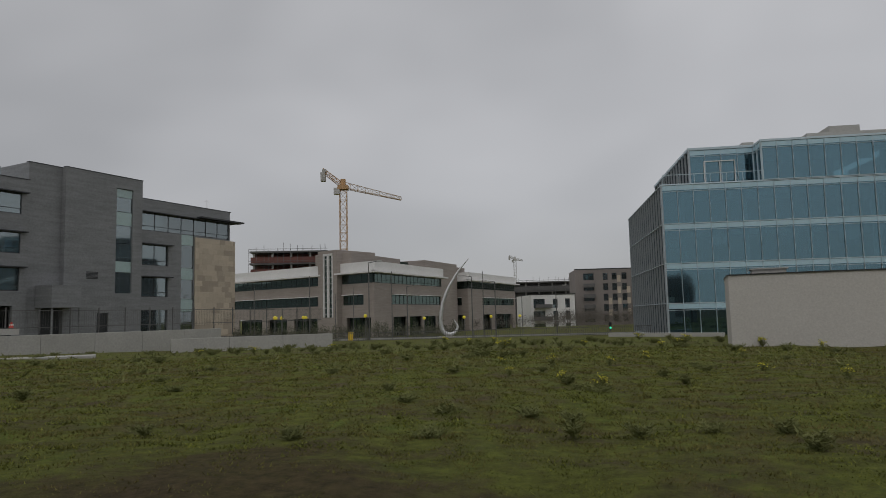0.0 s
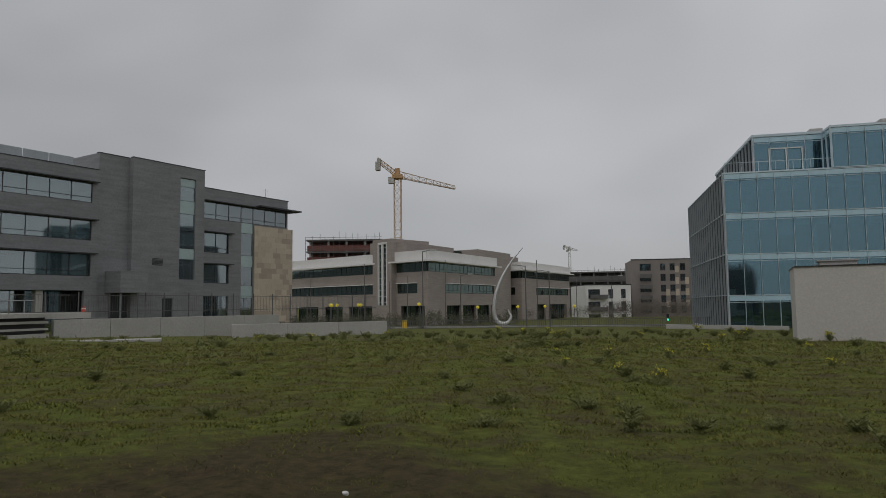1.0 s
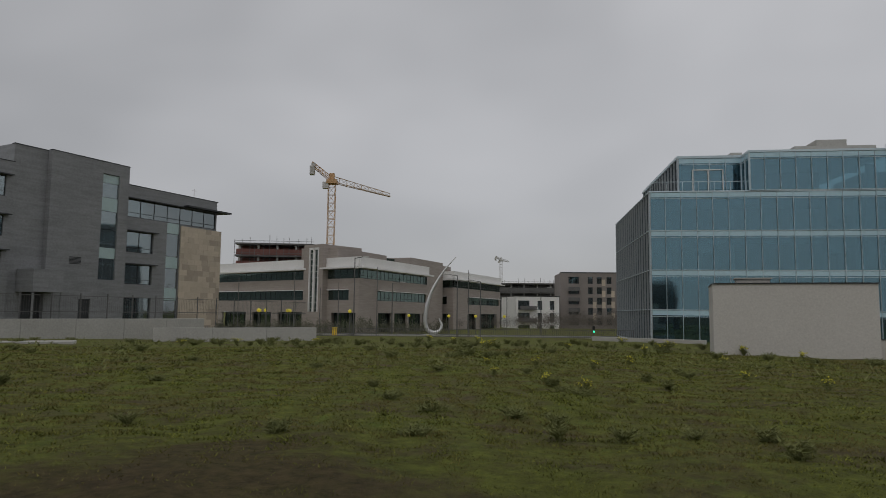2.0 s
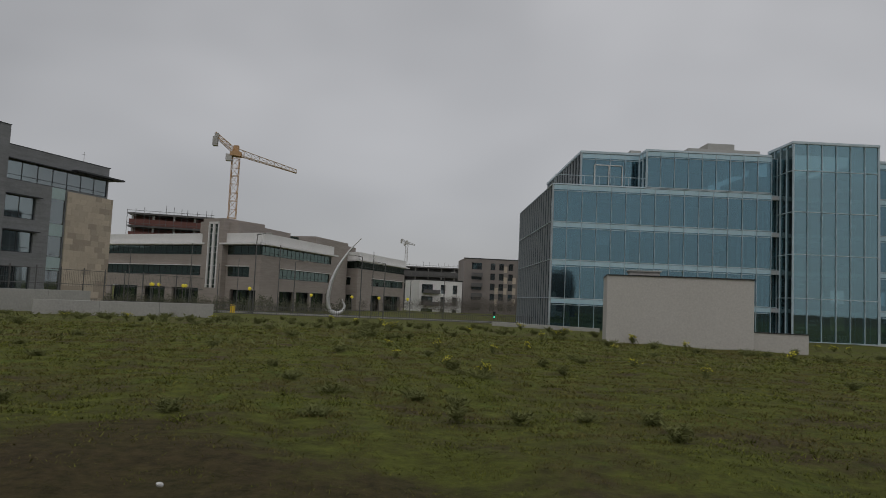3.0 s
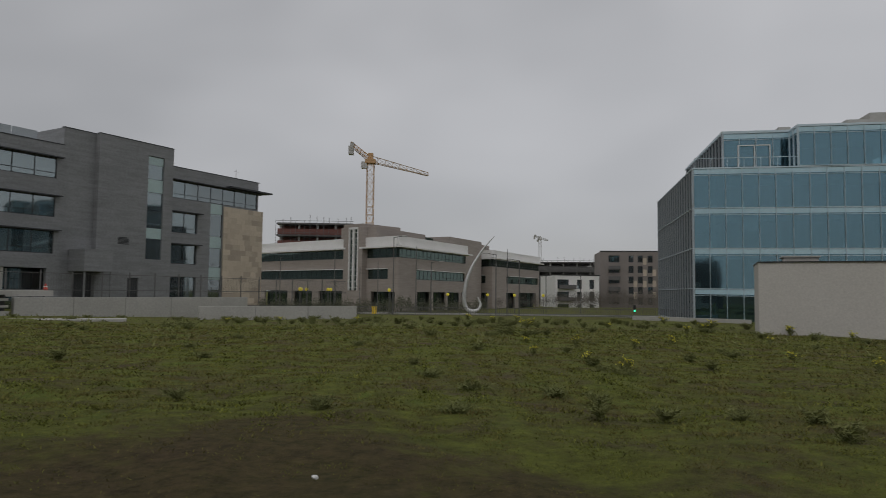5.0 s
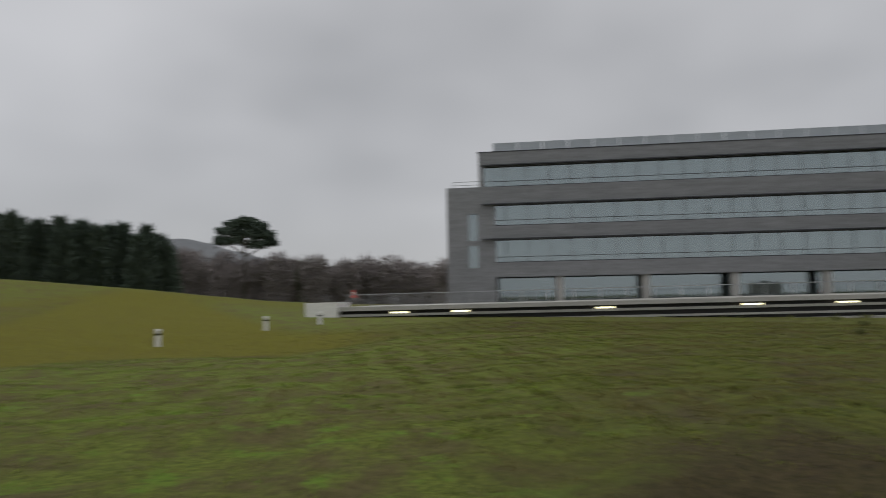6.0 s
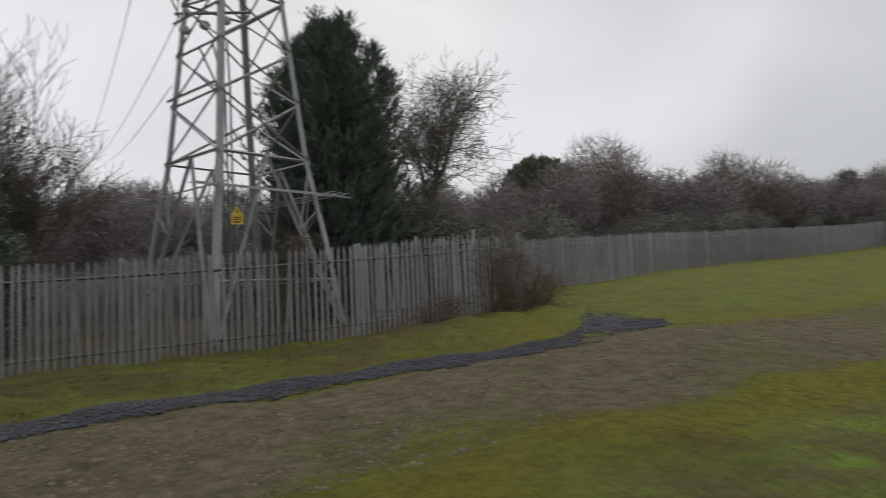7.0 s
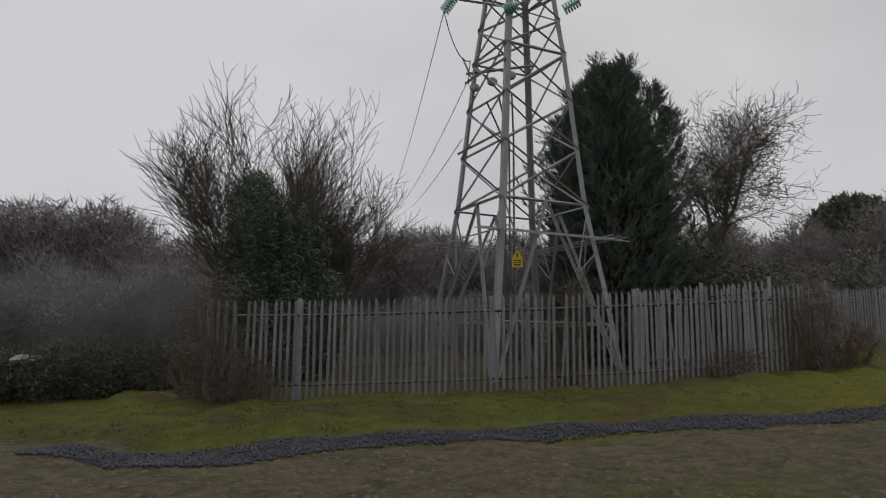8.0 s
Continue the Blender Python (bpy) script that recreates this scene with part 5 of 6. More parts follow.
# ivy mass round the many-stemmed tree
ivy = thing("ivy_bush", pose(*at(190.4, 23.2), gz) @ Matrix.Diagonal((0.92, 0.92, 0.93, 1)), "dense dark ivy mass smothering a tree trunk", "ivy")
rng_n = np.random.RandomState(4)
lobes = [(0, 0, 1.8, 1.6, 2.2), (-0.9, 0.2, 5.3, 1.1, 2.2), (0.5, 0, 4.2, 0.9, 1.9), (-1.2, 0.2, 3.0, 1.0, 2.2), (1.3, 0.2, 2.4, 1.1, 2.2), (1.2, 0.4, 4.2, 0.6, 1.4)]
cs = []
for lx, ly, lz, rx, rz_ in lobes:
    n = 17000
    u = rng_n.normal(size=(n, 3))
    u /= np.linalg.norm(u, axis=1, keepdims=True)
    rr = 1 - np.abs(rng_n.normal(0, 0.14, n))
    wob = 1 + 0.16 * np.sin(u[:, 0] * 7 + lz) * np.cos(u[:, 2] * 6 + lx) + 0.1 * np.sin(u[:, 1] * 13)
    cs.append(np.stack([-lx + u[:, 0] * rx * rr * wob, ly + u[:, 1] * rx * rr * wob, lz + u[:, 2] * rz_ * rr * wob], 1))
cs = np.vstack(cs)
cs = cs[cs[:, 2] > -0.2]
v, f = leaves(cs, 0.048, rng_n)
raw_mesh("foliage", v, f, IVY, ivy)["label"] = "dark glossy ivy leaves"
bm = bmesh.new()
rr_ = random.Random(8)
for k in range(150):
    a = rr_.uniform(0, 6.28)
    p = Vector((rr_.uniform(-2.4, 1.6), -1.5 - rr_.uniform(0, 0.9), rr_.uniform(1.0, 4.2)))
    d = Vector((rr_.uniform(-1, 1), rr_.uniform(-0.5, 0.1), rr_.uniform(-0.9, 0.6)))
    for s in range(5):
        q = p + d.normalized() * 0.36
        tube(bm, p, q, 0.018 - 0.003 * s, 0.015 - 0.003 * s, 3)
        p, d = q, d + Vector((rr_.gauss(0, 0.4), rr_.gauss(0, 0.2), rr_.gauss(-0.1, 0.4)))
ob = part("hanging_stems", bm, TWIG, ivy, "bare pale hanging stems")
ob["kind"] = "stuff"
bm = bmesh.new()
tube(bm, (0, 0, -0.3), (0.1, 0, 5), 0.3, 0.2, 8)
part("trunk", bm, BARK, ivy)

# ---- cypress behind the pylon ----
cyp = thing("cypress_tree", pose(*at(162.7, 29), ground_at(162.7, 29)), "tall dark evergreen cypress with feathery uneven outline", "tree")
rng_n = np.random.RandomState(7)
bm = bmesh.new()
tube(bm, (0, 0, -0.4), (0, 0, 10.5), 0.4, 0.08, 8)
part("trunk", bm, BARK, cyp)


def sprays(count, height, radius, rng, bough):
    """Upswept boughs with flat feathery fronds. radius: a function of the height's share; bough: fronds on a bough."""
    cs, ds = [], []
    for k in range(count):
        q = rng.rand() ** 0.85
        a = rng.uniform(0, 6.28)
        reach = radius(q) * (rng.uniform(0.72, 1.0) if rng.rand() < 0.8 else rng.uniform(1.05, 1.34))
        rise = reach * rng.uniform(0.35, 0.8) + 0.5 * q
        z0 = height * q - rise * 0.7
        side = np.array([-math.sin(a), math.cos(a), 0])
        for b in range(bough):
            s = 0.25 + 0.75 * (b + rng.rand()) / bough
            p = np.array([math.cos(a) * reach * s, math.sin(a) * reach * s, z0 + rise * s ** 1.7])
            out = np.array([math.cos(a), math.sin(a), 1.5 * s ** 0.7]) / 1.4
            d = out + side * rng.uniform(-1.0, 1.0) + np.array([0, 0, rng.uniform(-0.25, 0.35)])
            d /= np.linalg.norm(d)
            ln = (0.75 * (1.12 - s) + 0.16) * rng.uniform(0.7, 1.2)
            n = 9
            w = (np.arange(n) + rng.rand(n)) / n
            cs.append(p + d * (w * ln)[:, None] + rng.normal(size=(n, 3)) * 0.03)
            ds.append(d * 1.1 + np.where(np.arange(n) % 2, 1, -1)[:, None] * np.cross(d, out) * 0.6 + rng.normal(size=(n, 3)) * 0.18)
    return np.vstack(cs), np.vstack(ds)


def cypress_radius(q):
    return float(np.interp(q, [0, 0.1, 0.3, 0.52, 0.7, 0.82, 0.92, 1.0], [3.1, 3.4, 3.55, 3.2, 2.55, 1.95, 1.2, 0.45]))


base, dirs_ = sprays(620, 12.3, cypress_radius, rng_n, 22)
tips_, tip_dirs = [base], [dirs_]
for px_, py_, top_ in ((-0.75, 0.1, 13.2), (0.45, 0, 13.2), (-0.2, 0.3, 12.6), (1.5, 0.2, 11.6), (-1.9, 0, 11.8), (-2.5, 0.2, 10.9), (2.3, 0, 10.2), (1.0, -0.3, 12.1)):
    b_, d_ = sprays(26, 2.6, lambda q: 0.62 * (1 - q) + 0.05, rng_n, 9)
    tips_.append(b_ * np.array([1, 1, 1.0]) + np.array([px_, py_, top_ - 2.7]))
    tip_dirs.append(d_ + np.array([0, 0, 0.6]))
v, f = slivers(np.vstack(tips_), np.vstack(tip_dirs), 0.24, 0.045, rng_n)
raw_mesh("crown", v, f, CYPRESS, cyp)
n = 16000
q = rng_n.rand(n) ** 0.9
a = rng_n.uniform(0, 6.28, n)
r = np.interp(q, [0, 0.1, 0.3, 0.52, 0.7, 0.82, 0.92, 1.0], [3.1, 3.4, 3.55, 3.2, 2.55, 1.95, 1.2, 0.45]) * 0.74 * np.sqrt(rng_n.rand(n))
v, f = slivers(np.stack([np.cos(a) * r, np.sin(a) * r, 11.6 * q], 1), np.stack([np.cos(a), np.sin(a), np.ones(n)], 1) + rng_n.normal(size=(n, 3)) * 0.4, 0.55, 0.26, rng_n)
raw_mesh("inner_foliage", v, f, CYPRESS, cyp)
# dark evergreen shrubs at its foot


def bush_points(n, cx, cy, cz, rx, ry, rz_, rng):
    u = rng.normal(size=(n, 3))
    u /= np.linalg.norm(u, axis=1, keepdims=True)
    r = rng.rand(n) ** (0.35 if rz_ > 1.6 or rx < 0.75 else 0.6)
    wob = 1 + 0.2 * np.sin(u[:, 0] * 6 + cx) * np.cos(u[:, 2] * 5 + cy) + 0.12 * np.sin(u[:, 1] * 11 + cx)
    return np.stack([cx + u[:, 0] * rx * r * wob, cy + u[:, 1] * ry * r * wob, cz + u[:, 2] * rz_ * r * wob], 1)


def bush(name, az, d, rx, h, material, label, seed, n=5000, leaf=0.09):
    rng = np.random.RandomState(seed)
    x, y = at(az, d)
    t = thing(name, pose(x, y, ground_at(az, d)), label, "bush")
    pts = bush_points(n, 0, 0, h * 0.45, rx, rx, h * 0.58, rng)
    if material is BRAMBLE:
        q = rng.rand(n) ** 1.35
        wide = rx * (0.62 - 0.38 * q)
        sway = 0.3 * rx * np.sin(q * 5 + seed)
        pts = np.stack([rng.normal(size=n) * wide + sway, rng.normal(size=n) * wide * 0.8, q * h * 1.05], 1)
    pts = pts[pts[:, 2] > -0.1]
    v, f = leaves(pts, leaf, rng)
    if material is BRAMBLE:
        tang = rng.normal(size=pts.shape) * np.array([1, 1, 0.9])
        v, f = slivers(pts, tang, 0.55, 0.012, rng)
    raw_mesh("foliage", v, f, material, t)
    bm = bmesh.new()
    rr = random.Random(seed)
    for k in range(14):
        a = rr.uniform(0, 6.28)
        tube(bm, (0, 0, -0.2), (math.cos(a) * rx * 0.8, math.sin(a) * rx * 0.8, h * rr.uniform(0.5, 0.95)), 0.035, 0.012, 4)
    part("stem_tangle", bm, BRAMBLE, t)
    return t


bush("shrub", 156.3, 30, 2.3, 4.6, SHRUB, "dark evergreen shrub behind the fence", 31, 7000)
bush("shrub", 152.0, 36, 2.2, 4.0, SHRUB, "dark evergreen shrub behind the fence", 32, 5000)
bush("shrub", 167.5, 32, 2.4, 3.2, SHRUB, "dark evergreen shrub behind the fence", 33, 5000)
bush("bramble_bush", 147.2, 20.5, 1.1, 1.7, BRAMBLE, "brown bramble tangle climbing the fence corner", 34, 1500, 0.05)
bush("bramble_bush", 148.6, 20.1, 0.7, 2.6, BRAMBLE, "tall brown bramble tangle climbing the fence corner", 44, 1100, 0.05)
bush("bramble_bush", 145.9, 21.3, 0.9, 1.0, BRAMBLE, "low brown bramble at the fence corner", 45, 1000, 0.05)
bush("bramble_bush", 192.6, 16.1, 0.7, 1.1, BRAMBLE, "low brown bramble at the fence end", 46, 1100, 0.05)
bush("bramble_bush", 196.6, 16.6, 0.7, 1.3, BRAMBLE, "low brown bramble beyond the fence end", 47, 1200, 0.05)
bush("bramble_bush", 149.8, 19.9, 0.8, 2.0, BRAMBLE, "brown bramble tangle climbing the fence", 35, 1300, 0.05)
bush("bramble_bush", 194.9, 16.3, 0.65, 2.7, BRAMBLE, "tall brown bramble tangle at the fence end", 36, 1900, 0.05)
bush("bramble_bush", 166.3, 17.1, 0.8, 2.6, BRAMBLE, "brown bramble tangle in the fence by the pylon", 37, 1500, 0.04)
bush("bramble_bush", 155.0, 18.6, 1.2, 0.8, BRAMBLE, "low brown bramble along the fence foot", 38, 1800, 0.04)

# ---- woods: many trees nobody could count ----


def woods(name, spans, material, label, seed, twig=1.6, per=900, solid=0.45, wid=0.16):
    """A mass of far winter trees. spans: bearing from, to, distance, height at both ends, how many."""
    rng = np.random.RandomState(seed)
    cs, ds, ln = [], [], []
    for a0, a1, d, h0, h1, count in spans:
        for k in range(count):
            s = (k + rng.rand()) / count
            az = a0 + (a1 - a0) * s
            dd = d * rng.uniform(0.95, 1.22)
            x, y = at(az, dd)
            z = float(lie(x, y))
            h = (h0 + (h1 - h0) * s) * rng.uniform(0.72, 1.02) * 0.87 * dd / d
            rx = h * rng.uniform(0.22, 0.34)
            n = per
            u = rng.normal(size=(n, 3))
            u /= np.linalg.norm(u, axis=1, keepdims=True)
            r = rng.rand(n) ** 0.5
            kind = rng.rand(n) < solid
            px = x + u[:, 0] * rx * r
            py = y + u[:, 1] * rx * r
            pz = np.where(kind, z + h * 0.62 * rng.rand(n), z + h * 0.6 + u[:, 2] * h * 0.38 * r)
            cs.append(np.stack([px, py, pz], 1))
            ds.append(np.stack([u[:, 0] * 0.7, u[:, 1] * 0.7, 0.3 + rng.rand(n)], 1) + rng.normal(size=(n, 3)) * 0.7)
            ln.append(np.where(kind, h * 0.05, h * 0.085))
    cs, ds, ln = np.vstack(cs), np.vstack(ds), np.concatenate(ln)
    v, f = slivers(cs, ds, ln * twig, wid * ln, rng)
    ob = raw_mesh(name, v, f, material)
    return tagged(ob, label, "trees", kind="stuff")


woods("woodland", [(218, 202, 50, 12.0, 12.3, 26), (203, 196, 52, 11.4, 10.8, 14), (196, 176, 62, 12.5, 13.0, 30), (176, 156, 64, 12, 12.5, 26), (156, 142, 60, 11.0, 11.0, 22)], WOOD_BROWN, "brown leafless winter woodland behind the fence", 41, per=6000, solid=0.5, wid=0.085, twig=0.95)
woods("woodland", [(146, 130, 72, 11, 10.0, 30), (130, 116, 92, 9.5, 10.5, 30), (118, 111, 110, 8.0, 6.5, 14)], WOOD_BROWN, "brown leafless winter woodland along the far fence", 42, per=4600, solid=0.5, wid=0.11, twig=1.2)
woods("far_bare_trees", [(142, 138, 66, 15.0, 15, 3), (131, 127.5, 84, 14.0, 14.0, 3), (122.5, 118, 92, 10.5, 10.5, 4)], TWIG, "pale fine-twigged bare crowns above the woodland", 43, per=2600, solid=0.10, wid=0.06)
woods("far_woods", [(92, 66, 150, 14, 12.5, 34), (66, 50, 170, 9, 9, 16)], WOOD_BROWN, "brown winter trees beyond the hill", 44, per=3000, solid=0.6, wid=0.3)
woods("rusty_bushes", [(117.0, 113.6, 92, 7.4, 6.0, 9)], WOOD_RUST, "rust-orange winter bushes at the fence end", 45, per=1600, solid=0.6, wid=0.22)
woods("undergrowth", [(217, 196, 38, 4.0, 4.0, 14), (196, 178, 40, 3.0, 3.4, 12), (176, 143, 42, 5.0, 5.2, 34), (143, 128, 58, 5.0, 5.0, 22), (128, 112, 82, 5.2, 5.0, 22)], SHRUB_DULL, "dull green and brown undergrowth below the trees", 46, per=3600, solid=0.75, wid=0.26, twig=0.8)
woods("thicket", [(218, 197, 27, 5.2, 5.2, 30), (197, 178, 34, 3.8, 4.2, 22), (176, 146, 36, 3.8, 3.8, 26)], WOOD_DARK, "leafless grey-brown thicket at the edge of the woods", 50, per=4500, solid=0.6, wid=0.05, twig=1.3)
woods("evergreen_trees", [(146.5, 144.5, 62, 12.3, 12.3, 3), (117.6, 116.2, 98, 10.2, 10, 2), (84, 81.5, 150, 13.0, 13.0, 2), (113, 110.5, 118, 12.5, 12.5, 3)], SHRUB, "round-crowned evergreens among the bare woods", 47, per=14000, solid=0.35, wid=0.28, twig=0.55)
woods("road_hedge", [(18.5, -1.5, 100, 3.2, 3.0, 70)], SHRUB, "dark winter hedge and railings line along the road", 49, per=420, solid=0.85, wid=0.4)
woods("field_hedge", [(-2, -18, 150, 4.0, 5.2, 44), (-9, -18, 120, 5.2, 5.2, 22)], BARK, "bare brown young street trees and hedge by the road", 48, per=700, solid=0.5, wid=0.09)


def conifer_row(name, a0, a1, d, h0, h1, count, seed):
    rng = np.random.RandomState(seed)
    cs, ds = [], []
    for k in range(count):
        s = (k + 0.5) / count
        az = a0 + (a1 - a0) * s
        dd = d * rng.uniform(0.98, 1.10)
        x, y = at(az, dd)
        z = float(lie(x, y))
        h = (h0 + (h1 - h0) * s) * rng.uniform(0.80, 1.05)
        n = 1500
        q = rng.rand(n) ** 1.3
        r = h * 0.20 * (1 - q) ** 0.55 * np.sqrt(rng.rand(n))
        a = rng.uniform(0, 6.28, n)
        cs.append(np.stack([x + np.cos(a) * r, y + np.sin(a) * r, z + q * h], 1))
        ds.append(np.stack([np.cos(a), np.sin(a), np.full(n, 0.7)], 1) + rng.normal(size=(n, 3)) * 0.4)
    v, f = slivers(np.vstack(cs), np.vstack(ds), 1.3, 0.42, rng)
    return tagged(raw_mesh(name, v, f, CONIFER), "dense dark conifer plantation block on the hill", "trees", kind="stuff")


conifer_row("conifer_plantation", 109.6, 92.3, 125, 12.3, 11.0, 62, 51)
conifer_row("pine_tree", 122.9, 122.3, 100, 11.9, 11.9, 1, 52)
# cedar with flat tiers
cedar = thing("cedar_tree", pose(*at(86.8, 150), ground_at(86.8, 150), 0, 0, 86.8), "dark flat-topped cedar on the skyline", "tree")
rng_n = np.random.RandomState(61)
cs = []
for tx, tz_, rx in ((0.4, 18.0, 3.0), (-1.6, 17.2, 2.6), (2.4, 17.0, 2.8), (-3.4, 15.8, 2.4), (0.8, 15.4, 3.2), (4.2, 15.2, 2.2), (-2.2, 13.9, 2.6), (5.4, 13.6, 1.6), (2.6, 13.2, 2.2), (-4.9, 13.8, 1.5)):
    n = 1500
    a = rng_n.uniform(0, 6.28, n)
    r = np.sqrt(rng_n.rand(n)) * rx * (0.8 + 0.3 * np.sin(a * 5 + tz_))
    cs.append(np.stack([tx + np.cos(a) * r, np.sin(a) * r, tz_ + rng_n.normal(0, 0.34, n) - 0.10 * r + 0.35 * np.sin(a * 3 + tx) * r / rx], 1))
v, f = leaves(np.vstack(cs), 0.32, rng_n)
raw_mesh("crown", v, f, CONIFER, cedar)
bm = bmesh.new()
tube(bm, (0, 0, -1), (0, 0, 17.5), 0.55, 0.2, 8)
for tx, tz_ in ((-2.5, 16.6), (3.0, 16.1), (-4.6, 13.8), (5.2, 13.2)):
    tube(bm, (0, 0, tz_ - 3), (tx, 0, tz_), 0.2, 0.1, 5)
part("trunk", bm, BARK, cedar)
# far ridge
bm = bmesh.new()
prev = None
for k in range(121):
    az = 150 - 100 * k / 120
    el = np.interp(az, [50, 72, 85, 90, 97, 106, 116, 126, 150], [0.8, 1.7, 3.4, 4.8, 5.6, 5.6, 5.3, 4.2, 3.0]) + 0.08 * math.sin(az * 2.7) + 0.05 * math.sin(az * 6.1)
    x, y = at(az, 1400)
    x2, y2 = at(az, 900)
    row = [bm.verts.new((x2, y2, -4)), bm.verts.new((x * 0.85, y * 0.85, 1200 * math.tan(radians(el)) * 0.5)), bm.verts.new((x, y, EYE + 1400 * math.tan(radians(el)))), bm.verts.new((x * 1.3, y * 1.3, -4))]
    if prev:
        for q in range(3):
            bm.faces.new((prev[q], prev[q + 1], row[q + 1], row[q]))
    prev = row
RIDGE = mat("hazy_wooded_ridge", (0.13, 0.14, 0.15), (0.19, 0.20, 0.205), 0.01, 0.05, 1.0)
tagged(part("far_ridge", bm, RIDGE, smooth=True), "hazy grey wooded ridge on the horizon", "hill", kind="structure")
# low dark hedge left of the fence
rng_n = np.random.RandomState(71)
pts = []
for k in range(60):
    az = 197 + 24 * k / 60
    d = 20.5 + 2.0 * math.sin(k * 0.7) * 0.3
    x, y = at(az, d)
    pts.append(bush_points(1100, x, y, float(lie(x, y)) + 0.5, 0.7, 0.7, 0.92 - 0.2 * k / 60, rng_n))
pts = np.vstack(pts)
v, f = slivers(pts, rng_n.normal(size=pts.shape) + np.array([0, 0, 0.5]), 0.15, 0.03, rng_n)
tagged(raw_mesh("clipped_hedge", v, f, HEDGE), "low dark overgrown hedge at the field edge", "hedge", kind="stuff")
stone = thing("pale_rock", pose(*at(208, 20.3), ground_at(208, 20.3) + 1.0, 10, 5, 30), "pale flat rock on top of the hedge bank", "rock")
bm = bmesh.new()
bmesh.ops.create_icosphere(bm, subdivisions=2, radius=0.35)
for vv in bm.verts:
    vv.co = Vector((vv.co.x * 1.3, vv.co.y, vv.co.z * 0.45)) * (1 + 0.15 * math.sin(vv.co.x * 17 + vv.co.y * 9))
part("rock", bm, CONCRETE, stone)
# ---- lattice pylon ----
PD = 23.0
pylon_base = at(170.4, PD)
pylon = thing("lattice_pylon", pose(*pylon_base, EYE, 0, 0, 0), "grey galvanised steel lattice power pylon behind the fence", "pylon")
toward = Vector((-pylon_base[0], -pylon_base[1], 0)).normalized()
PROF = [(-1.7, 3.5), (1.8, 2.87), (4.5, 2.30), (9.85, 1.66), (12.3, 1.28), (15.5, 0.95)]


def prof(h):
    return float(np.interp(h, [p[0] for p in PROF], [p[1] for p in PROF]))


CORN = [Matrix.Rotation(radians(a), 3, "Z") @ toward for a in (-13, 77, 167, 257)]


def corner(i, h):
    v = CORN[i % 4] * prof(h)
    return Vector((v.x, v.y, h))


for i in range(4):
    bm = bmesh.new()
    inward = -CORN[i]
    u1 = Matrix.Rotation(radians(45), 3, "Z") @ inward
    u2 = Matrix.Rotation(radians(-45), 3, "Z") @ inward
    prev = None
    for h, _ in PROF:
        p = corner(i, h)
        row = [bm.verts.new(p + k) for k in (Vector((0, 0, 0)), u1 * 0.18, u1 * 0.18 + u2 * 0.03, (u1 + u2) * 0.03, u2 * 0.18 + u1 * 0.03, u2 * 0.18)]
        if prev:
            for k in range(6):
                bm.faces.new((prev[k], prev[(k + 1) % 6], row[(k + 1) % 6], row[k]))
        else:
            bm.faces.new(row[::-1])
        prev = row
    bm.faces.new(prev)
    part("leg", bm, LATTICE, pylon)
LEVELS = [1.8 - 0.9, 4.5, 6.4, 8.1, 9.85, 11.1, 12.3, 13.5, 14.6, 15.5]


def brace(p, q, w):
    bar = bmesh.new()
    angle_bar(bar, p, q, w * 0.76)
    return part("brace", bar, LATTICE, pylon)


for i in range(4):
    # lower panel: inverted V with knee braces
    mid = (corner(i, 4.5) + corner(i + 1, 4.5)) / 2
    for j in (i, i + 1):
        brace(corner(j, -1.6), mid, 0.11)
        k = corner(j, -1.6).lerp(mid, 0.62)
        brace(corner(j, 3.0), k, 0.06)
        brace(corner(j, 4.5), k, 0.07)
        k2 = corner(j, -1.6).lerp(mid, 0.3)
        brace(corner(j, 0.9), k2, 0.055)
    for h in (4.5, 9.85, 12.3, 15.5):
        brace(corner(i, h), corner(i + 1, h), 0.10)
    for h0, h1 in zip(LEVELS[1:], LEVELS[2:]):
        brace(corner(i, h0), corner(i + 1, h1), 0.085)
        brace(corner(i + 1, h0), corner(i, h1), 0.085)
for i in range(4):
    brace(corner(i, 0.6), corner(i + 1, 0.6), 0.06)
# anti-climbing frame that juts out all round
bm = bmesh.new()
ring = [corner(i, 3.35) * 1.22 for i in range(4)]
for q in ring:
    q.z = 3.35
for i in range(4):
    a, b = ring[i], ring[(i + 1) % 4]
    e = (b - a) * 0.16
    for k in range(3):
        off = Vector((0, 0, 0.05 * k))
        s = 1 - 0.06 * k
        tube(bm, Vector(((a - e).x * s, (a - e).y * s, 3.32)) + off, Vector(((b + e).x * s, (b + e).y * s, 3.32)) + off, 0.022, 0.022, 4)
    angle_bar(bm, corner(i, 3.35), ring[i], 0.05)
part("anti_climb_frame", bm, GALV, pylon)
